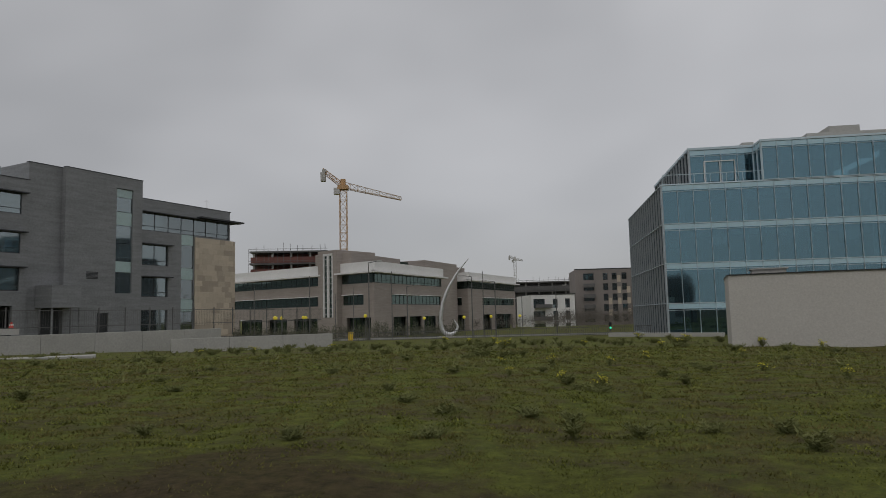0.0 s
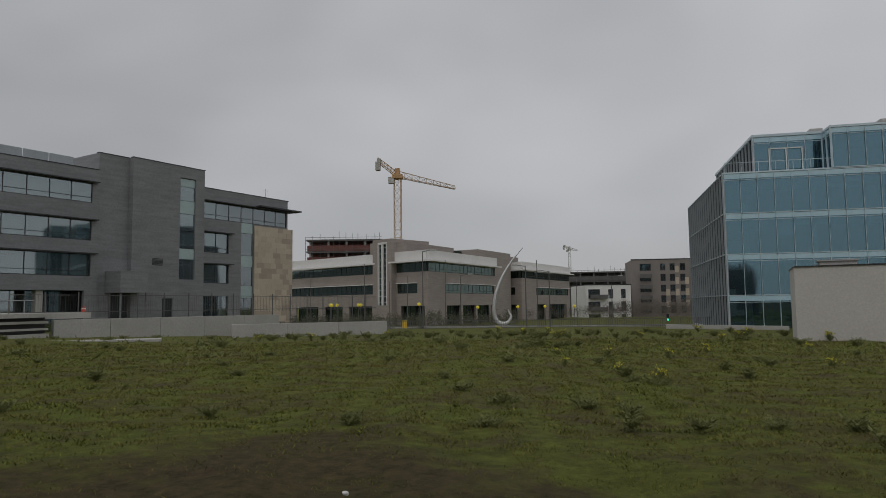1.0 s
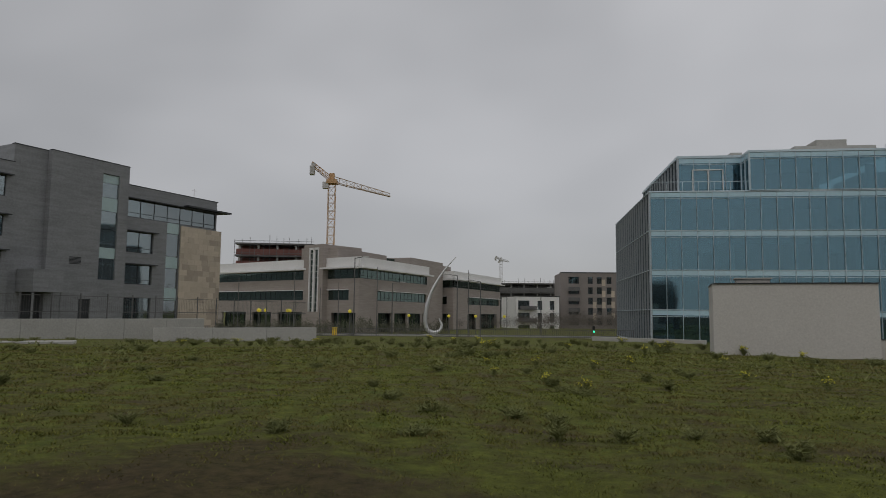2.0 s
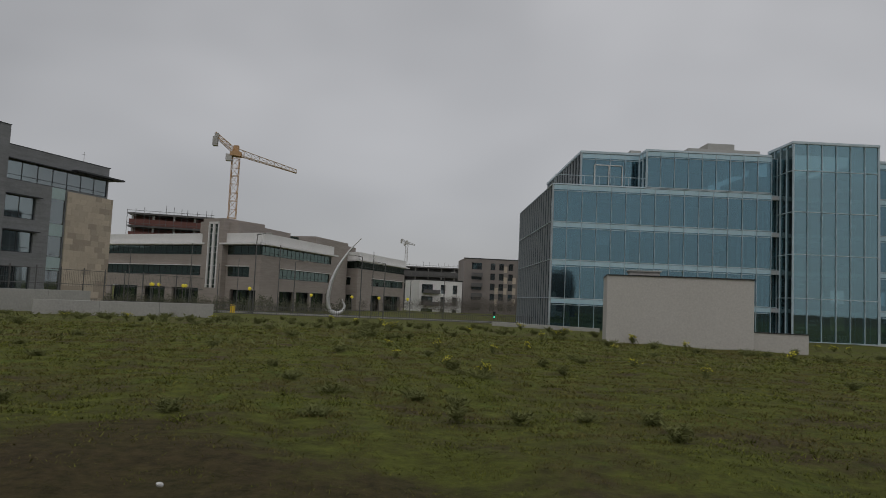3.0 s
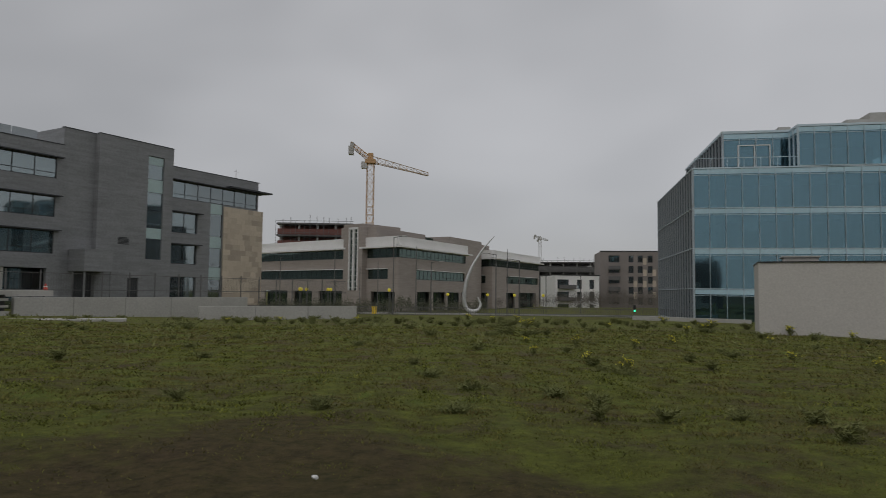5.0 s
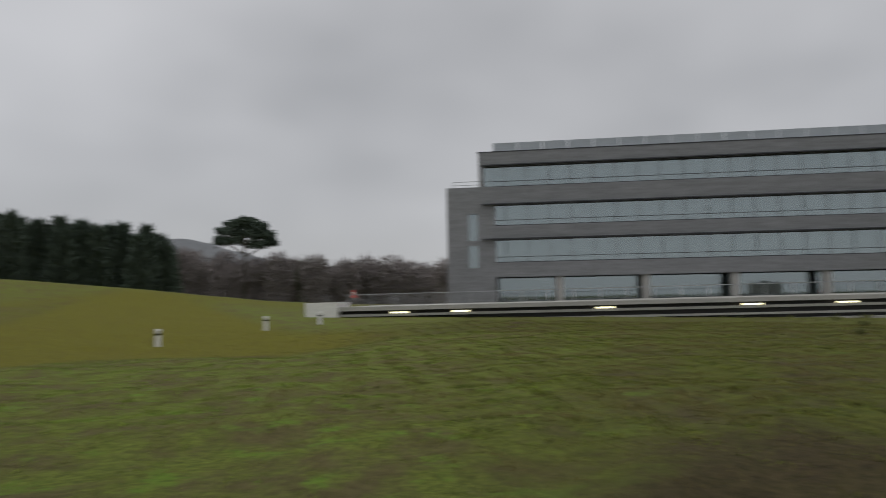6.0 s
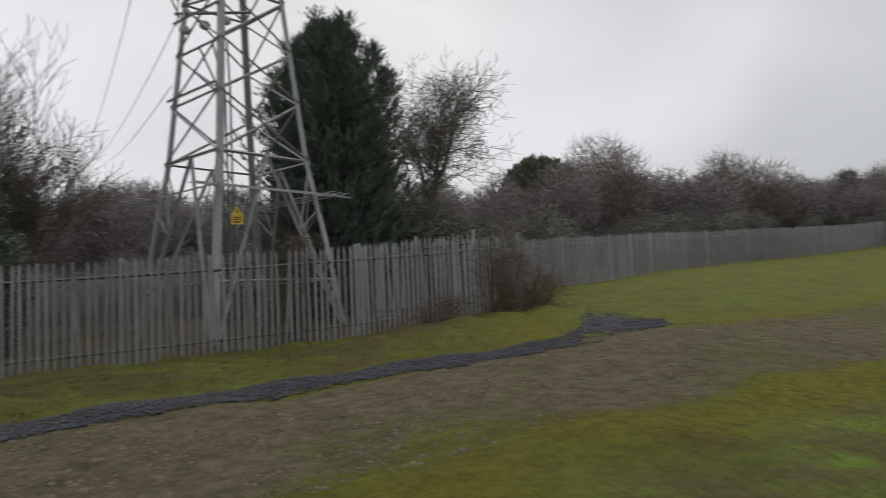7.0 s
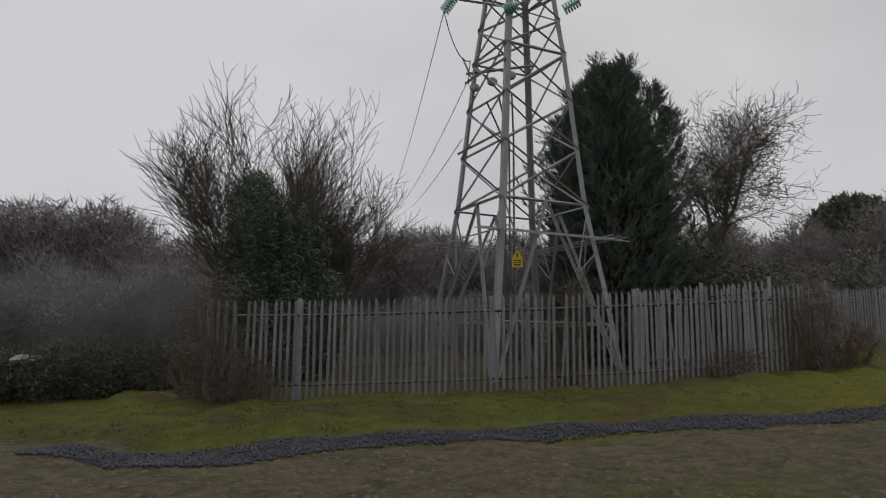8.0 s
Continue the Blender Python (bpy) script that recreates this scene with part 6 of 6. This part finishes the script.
# cable bracket, cables and lamps
side = CORN[3]
c = corner(3, 9.6)
brace(c + side * 0.25, corner(1, 9.6).lerp(c, 0.35), 0.1)
brace(corner(3, 9.2) + side * 0.2, corner(0, 9.2), 0.1)
brace(corner(3, 9.9) + side * 0.45 + Vector((0, 0, 0.3)), corner(3, 9.3), 0.09)
brace(corner(3, 6.6) + side * 0.15, corner(0, 6.6) + side * 0.1, 0.09)
BLACK = SIGN_AND_SHADE_BLACK
for k in range(3):
    p = Vector((0, 0, 0)) + CORN[3] * (0.55 - 0.2 * k) + CORN[0] * (0.2 * k - 0.3)
    pts = [Vector((p.x, p.y, -1.6)), Vector((p.x, p.y, 4)), Vector((p.x * 1.05, p.y * 1.05, 7)), Vector((p.x * 1.4, p.y * 1.4, 8.6)) + CORN[3] * (0.25 * (2 - k))]
    bm = bmesh.new()
    for a, b in zip(pts, pts[1:]):
        tube(bm, a, b, 0.035, 0.035, 5)
    part("cable", bm, SCAFF, pylon, "dark cable running down the tower")
CERAMIC = mat("grey_porcelain", (0.33, 0.35, 0.35), (0.42, 0.44, 0.44), 1, 9, 0.35)
for k in range(3):
    p = Vector((0, 0, 8.95)) + CORN[3] * (1.55 - 0.75 * k) + CORN[0] * (0.35 * k + 0.2)
    bm = bmesh.new()
    bmesh.ops.create_uvsphere(bm, u_segments=10, v_segments=7, radius=0.15, matrix=Matrix.Translation(p) @ pose(0, 0, 0, 20, 10, 0) @ Matrix.Diagonal((1.25, 0.8, 1.2, 1)))
    part("cable_termination", bm, CERAMIC, pylon, "grey bulbous cable end", True)
# crossarm and insulators
across = (CORN[1] - CORN[3]).normalized()
bm = bmesh.new()
for s in (1, -1):
    tip = Vector((across.x, across.y, 0)) * s * 4.6 + Vector((0, 0, 13.6))
    for j in range(4):
        if (CORN[j].dot(across) * s) > -0.1:
            angle_bar(bm, corner(j, 12.3), tip - Vector((0, 0, 0.4)), 0.09)
            angle_bar(bm, corner(j, 14.6), tip, 0.09)
part("crossarm", bm, LATTICE, pylon)
GREEN_GLASS = mat("green_glass_insulator", (0.20, 0.46, 0.38), (0.34, 0.60, 0.52), 2, 9, 0.12)
away = -toward


def insulator(p, d, n=7):
    bm = bmesh.new()
    d = Vector(d).normalized()
    p = Vector(p)
    for k in range(n):
        q = p + d * 0.10 * k
        tube(bm, q, q + d * 0.06, 0.20, 0.18, 12)
        tube(bm, q + d * 0.06, q + d * 0.10, 0.05, 0.05, 6)
    return part("insulator", bm, GREEN_GLASS, pylon, "green glass disc insulator string")


def sight(az, el, d):
    """A point of the tower's frame at a bearing, an elevation and a distance."""
    x, y = at(az, d)
    return Vector((x - pylon_base[0], y - pylon_base[1], d * math.tan(radians(el))))


i1 = sight(177.0, 27.0, 22.6)
insulator(i1, (across.x * 0.5, across.y * 0.5, 0.6), 7)
insulator(sight(171.6, 27.0, 21.6), (across.x, across.y, 0.3), 5)
insulator(sight(166.4, 26.8, 22.0), (across.x, across.y, 0.5), 6)
def swept(bm, pts, r, n=5):
    """One continuous tube through points."""
    prev_ = None
    for k, p in enumerate(pts):
        d = (pts[min(k + 1, len(pts) - 1)] - pts[max(k - 1, 0)]).normalized()
        a = d.orthogonal().normalized()
        b = d.cross(a)
        ring_ = [bm.verts.new(p + (a * math.cos(2 * math.pi * q / n) + b * math.sin(2 * math.pi * q / n)) * r) for q in range(n)]
        if prev_:
            for q in range(n):
                bm.faces.new((prev_[q], prev_[(q + 1) % n], ring_[(q + 1) % n], ring_[q]))
        prev_ = ring_


def wire(a, b, sag, r=0.014, n=14):
    bm = bmesh.new()
    swept(bm, [a.lerp(b, k / n) - Vector((0, 0, sag * 4 * k / n * (1 - k / n))) for k in range(n + 1)], r)
    part("power_line", bm, SIGN_AND_SHADE_BLACK, pylon, "thin dark sagging power line")


far1 = sight(181.6, 11.5, 75)
wire(i1, far1, 1.0, 0.016)
wire(sight(174.9, 21.5, 22.2), sight(180.9, 11.2, 75), 0.8, 0.014)
wire(sight(175.3, 16.9, 22.4), sight(180.2, 10.9, 75), 0.5, 0.014)
wire(i1, sight(174.6, 23.2, 22.0), 0.55, 0.018)
wire(sight(174.6, 23.2, 22.0), sight(174.8, 21.3, 22.0), -0.2, 0.018)
# danger sign
sg = sight(170.55, 6.75, 20.3)
face = Matrix.Translation(sg) @ pose(0, 0, 0, 0, 0, math.degrees(math.atan2(toward.y, toward.x)) + 90)
bm = boxes((-0.16, 0.16, -0.01, 0.01, -0.19, 0.06))
o = part("warning_sign", bm, SIGN_YELLOW, pylon, "yellow triangle-topped danger sign")
o.matrix_basis = face
bm = bmesh.new()
vs = [[bm.verts.new((x, y, z)) for x, z in ((-0.16, 0.07), (0.16, 0.07), (0, 0.34))] for y in (-0.01, 0.01)]
bm.faces.new(vs[0]), bm.faces.new(vs[1][::-1])
for k in range(3):
    bm.faces.new((vs[0][k], vs[1][k], vs[1][(k + 1) % 3], vs[0][(k + 1) % 3]))
tri = part("triangle", bm, SIGN_YELLOW, o)
part("sign_print", boxes((-0.12, 0.12, -0.016, -0.011, 0.0, 0.03), (-0.12, 0.12, -0.016, -0.011, -0.06, -0.03), (-0.1, 0.1, -0.016, -0.011, -0.14, -0.10), (-0.02, 0.02, -0.016, -0.011, 0.12, 0.25)), SIGN_AND_SHADE_BLACK, o, "black printed bars")
part("footing", boxes(*[(corner(i, -1.6).x - 0.4, corner(i, -1.6).x + 0.4, corner(i, -1.6).y - 0.4, corner(i, -1.6).y + 0.4, -2.4, -1.35) for i in range(4)]), CONCRETE, pylon)

# ---- palisade fence ----


def pale_mesh(h, w=0.068):
    """A pale of W-section steel with a three-pointed top."""
    bm = bmesh.new()
    xs = [-w / 2, -w / 4, 0, w / 4, w / 2]
    ys = [0.0, 0.022, 0.006, 0.022, 0.0]
    tops = [h - 0.10, h - 0.05, h, h - 0.05, h - 0.10]
    fr = [[bm.verts.new((x, y, z)) for z in (0.0, t)] for x, y, t in zip(xs, ys, tops)]
    bk = [[bm.verts.new((x, y + 0.005, z)) for z in (0.0, t)] for x, y, t in zip(xs, ys, tops)]
    for i in range(4):
        bm.faces.new((fr[i][0], fr[i + 1][0], fr[i + 1][1], fr[i][1]))
        bm.faces.new((bk[i][0], bk[i][1], bk[i + 1][1], bk[i + 1][0]))
        bm.faces.new((fr[i][1], fr[i + 1][1], bk[i + 1][1], bk[i][1]))
    bm.faces.new((fr[0][0], fr[0][1], bk[0][1], bk[0][0]))
    bm.faces.new((fr[4][0], bk[4][0], bk[4][1], fr[4][1]))
    bmesh.ops.recalc_face_normals(bm, faces=bm.faces[:])
    me = bpy.data.meshes.new("pale")
    bm.to_mesh(me)
    bm.free()
    me.materials.append(GALV)
    return me


PALE = pale_mesh(2.4)


def palisade(name, pts, label, step=0.152, seed=1, single=True, bent=0.01, tall=1.0):
    """Pales, two rails and posts along a line of plan points."""
    x0, y0 = pts[0]
    t = thing(name, pose(x0, y0, 0), label, "fence")
    rng = random.Random(seed)
    joined = []
    for (ax, ay), (bx, by) in zip(pts, pts[1:]):
        L = math.hypot(bx - ax, by - ay)
        rz = math.degrees(math.atan2(by - ay, bx - ax))
        n = int(L / step)
        for k in range(n):
            s = (k + 0.5) / n
            x, y = ax + (bx - ax) * s, ay + (by - ay) * s
            z = float(lie(x, y)) - 0.02 + rng.gauss(0, 0.008)
            m = pose(x - x0, y - y0, z, rng.gauss(0, 0.35), rng.gauss(0, 0.4) + (rng.choice((-3, 4)) if rng.random() < bent else 0), rz) @ Matrix.Diagonal((1, 1, tall, 1))
            if single:
                shared("pale", PALE, t, m)
            else:
                joined.append(m)
        npost = max(1, round(L / 2.75))
        for k in range(npost + 1):
            s = k / npost
            x, y = ax + (bx - ax) * s, ay + (by - ay) * s
            z = float(lie(x, y))
            o = part("post", boxes((-0.04, 0.04, 0.13, 0.21, -0.3, 2.42 * tall)), GALV, t)
            o.matrix_basis = pose(x - x0, y - y0, z, 0, 0, rz)
            if k < npost:
                xb, yb = ax + (bx - ax) * (k + 1) / npost, ay + (by - ay) * (k + 1) / npost
                zb = float(lie(xb, yb))
                for hh in (0.42, 2.02 * tall):
                    bm = bmesh.new()
                    nrm = Vector((-(by - ay), bx - ax, 0)).normalized() * 0.10
                    p, q = Vector((x - x0, y - y0, z + hh)) + nrm, Vector((xb - x0, yb - y0, zb + hh)) + nrm
                    angle_bar(bm, p, q, 0.05)
                    part("rail", bm, SCAFF, t)
    if joined:
        src = np.array([v.co[:] for v in PALE.vertices])
        fcs = np.array([p.vertices[:] for p in PALE.polygons])
        vs, fs = [], []
        for i, m in enumerate(joined):
            M = np.array(m)
            vs.append(src @ M[:3, :3].T + M[:3, 3])
            fs.append(fcs + i * len(src))
        ob = raw_mesh("pales", np.vstack(vs), np.vstack(fs), GALV, t)
        ob["kind"] = "stuff"
    return t


palisade("palisade_fence", [(4.4, -15.6), (2.44, -16.0), (-5.62, -16.15), (-11.24, -17.4)], "weathered galvanised steel palisade fence round the pylon", seed=2, bent=0.04)
palisade("palisade_fence", [at(151.0, 21.6), at(155.8, 22.2), at(160.6, 23.2)], "taller rear run of the steel palisade fence", 0.152, 3, True, 0.1, 1.12)
palisade("palisade_fence", [(-15.4, -25.0), (-19.6, -26.5), (-26.5, -29.5)], "grey steel palisade fence along the field edge", 0.152, 5)
palisade("palisade_fence", [(-26.5, -29.5), (-33.8, -32.6), (-47.1, -35.5), (-89.0, -45.4)], "far run of the grey palisade fence up the hill", 0.155, 6, False)

# ---- white bollards and a board on the slope ----
WHITE_PAINT = mat("white_bollard_paint", (0.66, 0.65, 0.63), (0.78, 0.77, 0.75), 2, 14, 0.6)
bol0 = None
for az, d in ((105.17, 28.5), (93.2, 34), (85.1, 41), (80.8, 44)):
    x, y = at(az, d)
    m = pose(x, y, float(lie(x, y)) - 0.03, 0, 0, az)
    if bol0 is None:
        bol0 = thing("bollard", m, "short white bollard with a dark band on the grass", "bollard", "white bollards on the grass")
        bm = bmesh.new()
        tube(bm, (0, 0, -0.2), (0, 0, 0.74), 0.14, 0.13, 12)
        part("post", bm, WHITE_PAINT, bol0)
        bm = bmesh.new()
        tube(bm, (0, 0, 0.74), (0, 0, 0.84), 0.165, 0.12, 12)
        part("cap", bm, WHITE_PAINT, bol0)
        bm = bmesh.new()
        tube(bm, (0, 0, 0.55), (0, 0, 0.64), 0.142, 0.142, 12)
        part("band", bm, SIGN_AND_SHADE_BLACK, bol0, "dark reflective band")
    else:
        copy_thing(bol0, m)
x, y = at(111.2, 26)
board = thing("wooden_board", pose(x, y, float(lie(x, y)) + 0.03, 0, 0, 118), "pale weathered board lying on the grass", "board")
PLY = mat("weathered_board", (0.42, 0.32, 0.19), (0.52, 0.41, 0.26), 1, 9, 0.8)
part("plank", boxes((-1.1, 1.1, -0.25, 0.25, -0.03, 0.03)), PLY, board)
part("upright_piece", boxes((-0.18, 0.18, -0.02, 0.02, 0.03, 0.36)), PLY, board)
# ---- grass blades near the camera ----


def blades(n, rmin, rmax, h, w, seed, spans=((-75, 215),), turf=False):
    rng = np.random.RandomState(seed)
    out_v = []
    for a0, a1 in spans:
        d = rmin + (rmax - rmin) * rng.rand(n) ** 1.25
        az = np.radians(a0 + (a1 - a0) * rng.rand(n) + rng.normal(0, 9, n))
        x, y = -d * np.sin(az), d * np.cos(az)
        clump = bumps(x, y, 1.1, 14) + 0.7 * bumps(x, y, 0.4, 15)
        keep = clump > rng.normal(0.0, 0.6, n)
        azd = np.degrees(az) % 360
        on_bank = (azd > 95) & (azd < 230)
        inner = np.where(on_bank, by_bearing(azd, MUD_AZ, MUD_IN), 999)
        outer = np.maximum(by_bearing(azd, MUD_AZ, MUD_OUT), np.where((azd > 136) & (azd < 212), by_bearing(azd, PATH_AZ, PATH_OUT) + 0.1, 0))
        keep &= ~((d > inner) & (d < outer)) | (rng.rand(n) < 0.08)
        if turf:
            keep &= d < by_bearing(azd, TURF_AZ, TURF_D) + rng.normal(0, 0.5, n)
        faz_ = np.where(azd > 180, azd - 360, azd)
        sd_ = np.interp(faz_, [-60, -30, -12, 5, 20, 45, 80], [3.0, 4.3, 6.0, 7.8, 9.3, 9.3, 3.0])
        keep &= (d > sd_ + rng.normal(0, 0.8, n)) | (rng.rand(n) < 0.2)
        keep &= (d < 15.9) | (azd < 147) | (azd > 235)
        x, y, d = x[keep], y[keep], d[keep]
        m = len(x)
        z = ground_z(x, y) - 0.01
        a = rng.uniform(0, 6.28, m)
        tuft = np.clip(bumps(x, y, 0.75, 16) * 0.35 + 0.85, 0.45, 1.6)
        hh = h * rng.uniform(0.45, 1.5, m) * (1 + d * 0.02) * tuft * np.clip(d / 10, 0.5, 1)
        ww = w * np.clip(d / 10, 0.55, 1) * (1 + d * 0.07) * rng.uniform(0.7, 1.3, m)
        lean = rng.normal(0, 0.7, (m, 2)) * hh[:, None]
        sx, sy = np.cos(a) * ww / 2, np.sin(a) * ww / 2
        v = np.stack([np.stack([x - sx, y - sy, z], 1), np.stack([x + sx, y + sy, z], 1), np.stack([x + lean[:, 0], y + lean[:, 1], z + hh], 1)], 1)
        out_v.append(v.reshape(-1, 3))
    v = np.vstack(out_v)
    return v, np.arange(len(v)).reshape(-1, 3)


def blade_material(name, low, high, faded):
    m, n, l, b = nodes_of(name)
    g = n.new("ShaderNodeNewGeometry")
    c = ramp(n, l, g.outputs["Random Per Island"], 0.0, 1.0, low, high)
    patch = ramp(n, l, noise_node(n, l, 2.6, 5, 0.7, g.outputs["Position"]), 0.36, 0.64, (0.55, 0.58, 0.6), (1.25, 1.22, 1.1))
    c = mixc(n, l, 1.0, c, patch, "MULTIPLY")
    dry = ramp(n, l, noise_node(n, l, 0.5, 4, 0.6, g.outputs["Position"]), 0.43, 0.60, (0, 0, 0), (0.88, 0.88, 0.88))
    l.new(mixc(n, l, dry, c, faded), b.inputs["Base Color"])
    b.inputs["Roughness"].default_value = 0.85
    b.inputs["Specular IOR Level"].default_value = 0.2
    return m


BLADES = blade_material("grass_blades", (0.050, 0.056, 0.012), (0.25, 0.275, 0.055), (0.165, 0.135, 0.052))
FRESH = blade_material("fresh_turf_blades", (0.085, 0.125, 0.018), (0.30, 0.42, 0.06), (0.24, 0.20, 0.085))
v, f = blades(330000, 2.2, 30, 0.032, 0.011, 95, ((50, 150),), True)
tagged(raw_mesh("grass", v, f, FRESH), "fresh green turf blades with worn patches", "grass", kind="stuff")
v, f = blades(8000, 24, 58, 0.10, 0.03, 97, ((-38, 42),))
tagged(raw_mesh("tall_weeds", v, f, WEED), "taller weedy green tufts along the crest", "weeds", kind="stuff")
v, f = blades(640000, 2.6, 42, 0.036, 0.015, 92, ((-60, 72),))
v2, f2 = blades(190000, 3.0, 36, 0.034, 0.009, 93, ((150, 215),))
v, f = np.vstack([v, v2]), np.vstack([f, f2 + len(v)])
tagged(raw_mesh("grass", v, f, BLADES), "short rough grass blades over the field", "grass", kind="stuff")

# ---- weeds ----


def weed_mesh(seed, h, spread, n_stem, flower=False):
    """Leafy weed: stems with leaves; returns stem-and-leaf mesh and a flower mesh or none."""
    rng = np.random.RandomState(seed)
    vs, fs, fl = [], [], []
    base = 0
    for k in range(n_stem):
        a = rng.uniform(0, 6.28)
        out = spread * rng.uniform(0.2, 1.0)
        tip = np.array([math.cos(a) * out, math.sin(a) * out, h * rng.uniform(0.55, 1.1)])
        m = 18
        s = rng.rand(m) ** 0.7
        c = tip[None] * s[:, None] * np.array([1, 1, 1]) + rng.normal(size=(m, 3)) * 0.02
        d = np.stack([np.cos(a + rng.normal(0, 1.2, m)), np.sin(a + rng.normal(0, 1.2, m)), rng.uniform(0.1, 1.0, m)], 1)
        v, f = slivers(c, d, 0.085, 0.022, rng)
        v2, f2 = slivers(np.zeros((1, 3)), tip[None], float(np.linalg.norm(tip)), 0.012, rng)
        for v_, f_ in ((v, f), (v2, f2)):
            vs.append(v_)
            fs.append(f_ + base)
            base += len(v_)
        if flower:
            fl.append(tip[None] + rng.normal(size=(6, 3)) * np.array([0.03, 0.03, 0.02]))
    return np.vstack(vs), np.vstack(fs), (np.vstack(fl) if flower else None), rng


def weed_thing(name, seed, h, spread, n_stem, label, flower, m):
    t = thing(name, m, label, "plant", "yellow-flowering weeds" if flower else "weeds in the grass")
    v, f, fl, rng = weed_mesh(seed, h, spread, n_stem, flower)
    raw_mesh("leaves", v, f, WEED, t)
    if flower:
        v, f = leaves(fl, 0.022, rng, 1.0)
        ob = raw_mesh("flower_spray", v, f, FLOWER, t)
        ob["label"], ob["kind"] = "small yellow flower heads", "stuff"
    return t


KINDS = []
for k in range(5):
    KINDS.append(("weed_plant", 100 + k, (0.15, 0.18, 0.22, 0.13, 0.2)[k], (0.30, 0.32, 0.24, 0.36, 0.26)[k], 22, "dull green leafy weed clump in the grass", False))
for k in range(3):
    KINDS.append(("flowering_weed", 120 + k, (0.3, 0.38, 0.28)[k], (0.24, 0.2, 0.28)[k], (11, 9, 13)[k], "yellow-flowering weed standing in the grass", True))
made = {}
rr = random.Random(77)
spots = [(11.96, 9.7, 2), (0.73, 9.5, 3), (-7.47, 11.4, 1), (-10.93, 9.6, 4), (-21.54, 10.3, 3), (-0.5, 12.0, 3), (-16.0, 9.8, 1), (-26.5, 10.3, 2), (-28.5, 9.2, 2), (-10.06, 17.5, 5), (-25.07, 21.5, 7), (-13.6, 24, 5), (-23.6, 30, 6), (-16.5, 27, 5), (-30.5, 19, 6), (-5.5, 20, 5), (-9.0, 24, 6)]
for k in range(120):
    az = rr.uniform(-50, 42)
    d = 8 + 48 * rr.random() ** 0.75
    spots.append((az, d, rr.choice((0, 1, 2, 3, 4, 0, 1, 3)) if az > -4 or rr.random() < 0.74 else rr.choice((5, 6, 7))))
for k in range(90):
    spots.append((rr.uniform(-36, 20), rr.uniform(44, 60), rr.choice((0, 2, 2, 4)) if k % 7 else 5))
for az, d, kind in spots:
    x, y = at(az, d)
    k = rr.uniform(0.75, 1.2) * (1.0 if d < 30 else 1.6)
    m = pose(x, y, float(lie(x, y)) - 0.01, 0, 0, rr.uniform(0, 360)) @ Matrix.Diagonal((k, k, k, 1))
    if kind not in made:
        made[kind] = weed_thing(*KINDS[kind], pose(x, y, float(lie(x, y)) - 0.01))
    else:
        o = copy_thing(made[kind], pose(x, y, float(lie(x, y)) - 0.01, 0, 0, rr.uniform(0, 360)))
        o.scale = (k, k, k)

# ---- stones on the gravel path and the muddy strip ----
STONE = mat("path_stones", (0.050, 0.050, 0.062), (0.12, 0.118, 0.135), 3, 20, 0.85)
rng = np.random.RandomState(95)
n = 15000
az = rng.uniform(136, 208, n)
s = rng.rand(n)
i0 = by_bearing(az, PATH_AZ, PATH_IN) - 0.05
i1 = by_bearing(az, PATH_AZ, PATH_OUT) + 0.05
d = i0 + (i1 - i0) * s + rng.normal(0, 0.06, n)
x, y = -d * np.sin(np.radians(az)), d * np.cos(np.radians(az))
c = np.stack([x, y, ground_z(x, y) + 0.03], 1)
k = (0.009 + 0.03 * rng.rand(n) ** 3)[:, None]
tet = np.array([[1, 0, -0.5], [-0.6, 0.9, -0.5], [-0.6, -0.9, -0.5], [0.1, 0.1, 0.8]])
v = (c[:, None, :] + tet[None] * k[:, None, :] * rng.uniform(0.6, 1.4, (n, 4, 3))).reshape(-1, 3)
b = np.arange(n)[:, None, None] * 4
f = (b + np.array([[0, 1, 3], [1, 2, 3], [2, 0, 3], [0, 2, 1]])[None]).reshape(-1, 3)
tagged(raw_mesh("gravel", v, f, STONE), "loose dark gravel stones on the path", "gravel", kind="stuff")
CLOD = mat("mud_clods", (0.05, 0.036, 0.022), (0.24, 0.195, 0.14), 2, 15, 0.95)
n = 14000
az = rng.uniform(110, 212, n)
i0 = by_bearing(az, MUD_AZ, MUD_IN)
i1 = by_bearing(az, MUD_AZ, MUD_OUT)
d = i0 + (i1 - i0) * rng.rand(n)
x, y = -d * np.sin(np.radians(az)), d * np.cos(np.radians(az))
c = np.stack([x, y, ground_z(x, y)], 1)
k = (rng.rand(n)[:, None] ** 5 * 0.055 + 0.009) * np.array([[1.3, 1.3, 0.5]])
v = (c[:, None, :] + tet[None] * k[:, None, :] * rng.uniform(0.6, 1.4, (n, 4, 3))).reshape(-1, 3)
b = np.arange(n)[:, None, None] * 4
f = (b + np.array([[0, 1, 3], [1, 2, 3], [2, 0, 3], [0, 2, 1]])[None]).reshape(-1, 3)
tagged(raw_mesh("mud_clods", v, f, CLOD), "small clods and pebbles on the muddy strip", "clods", kind="stuff")

# scrap of paper in the grass
x, y = at(12.4, 6.1)
scrap = thing("paper_scrap", pose(x, y, float(lie(x, y)) + 0.03, 12, 20, 40), "crumpled white paper scrap on bare soil", "litter")
bm = bmesh.new()
bmesh.ops.create_icosphere(bm, subdivisions=2, radius=0.028)
for vv in bm.verts:
    vv.co = Vector((vv.co.x * 1.2, vv.co.y * 0.8, vv.co.z * 0.7)) * (1 + 0.3 * math.sin(vv.co.x * 70) * math.cos(vv.co.y * 60))
part("paper", bm, WHITE_PAINT, scrap)
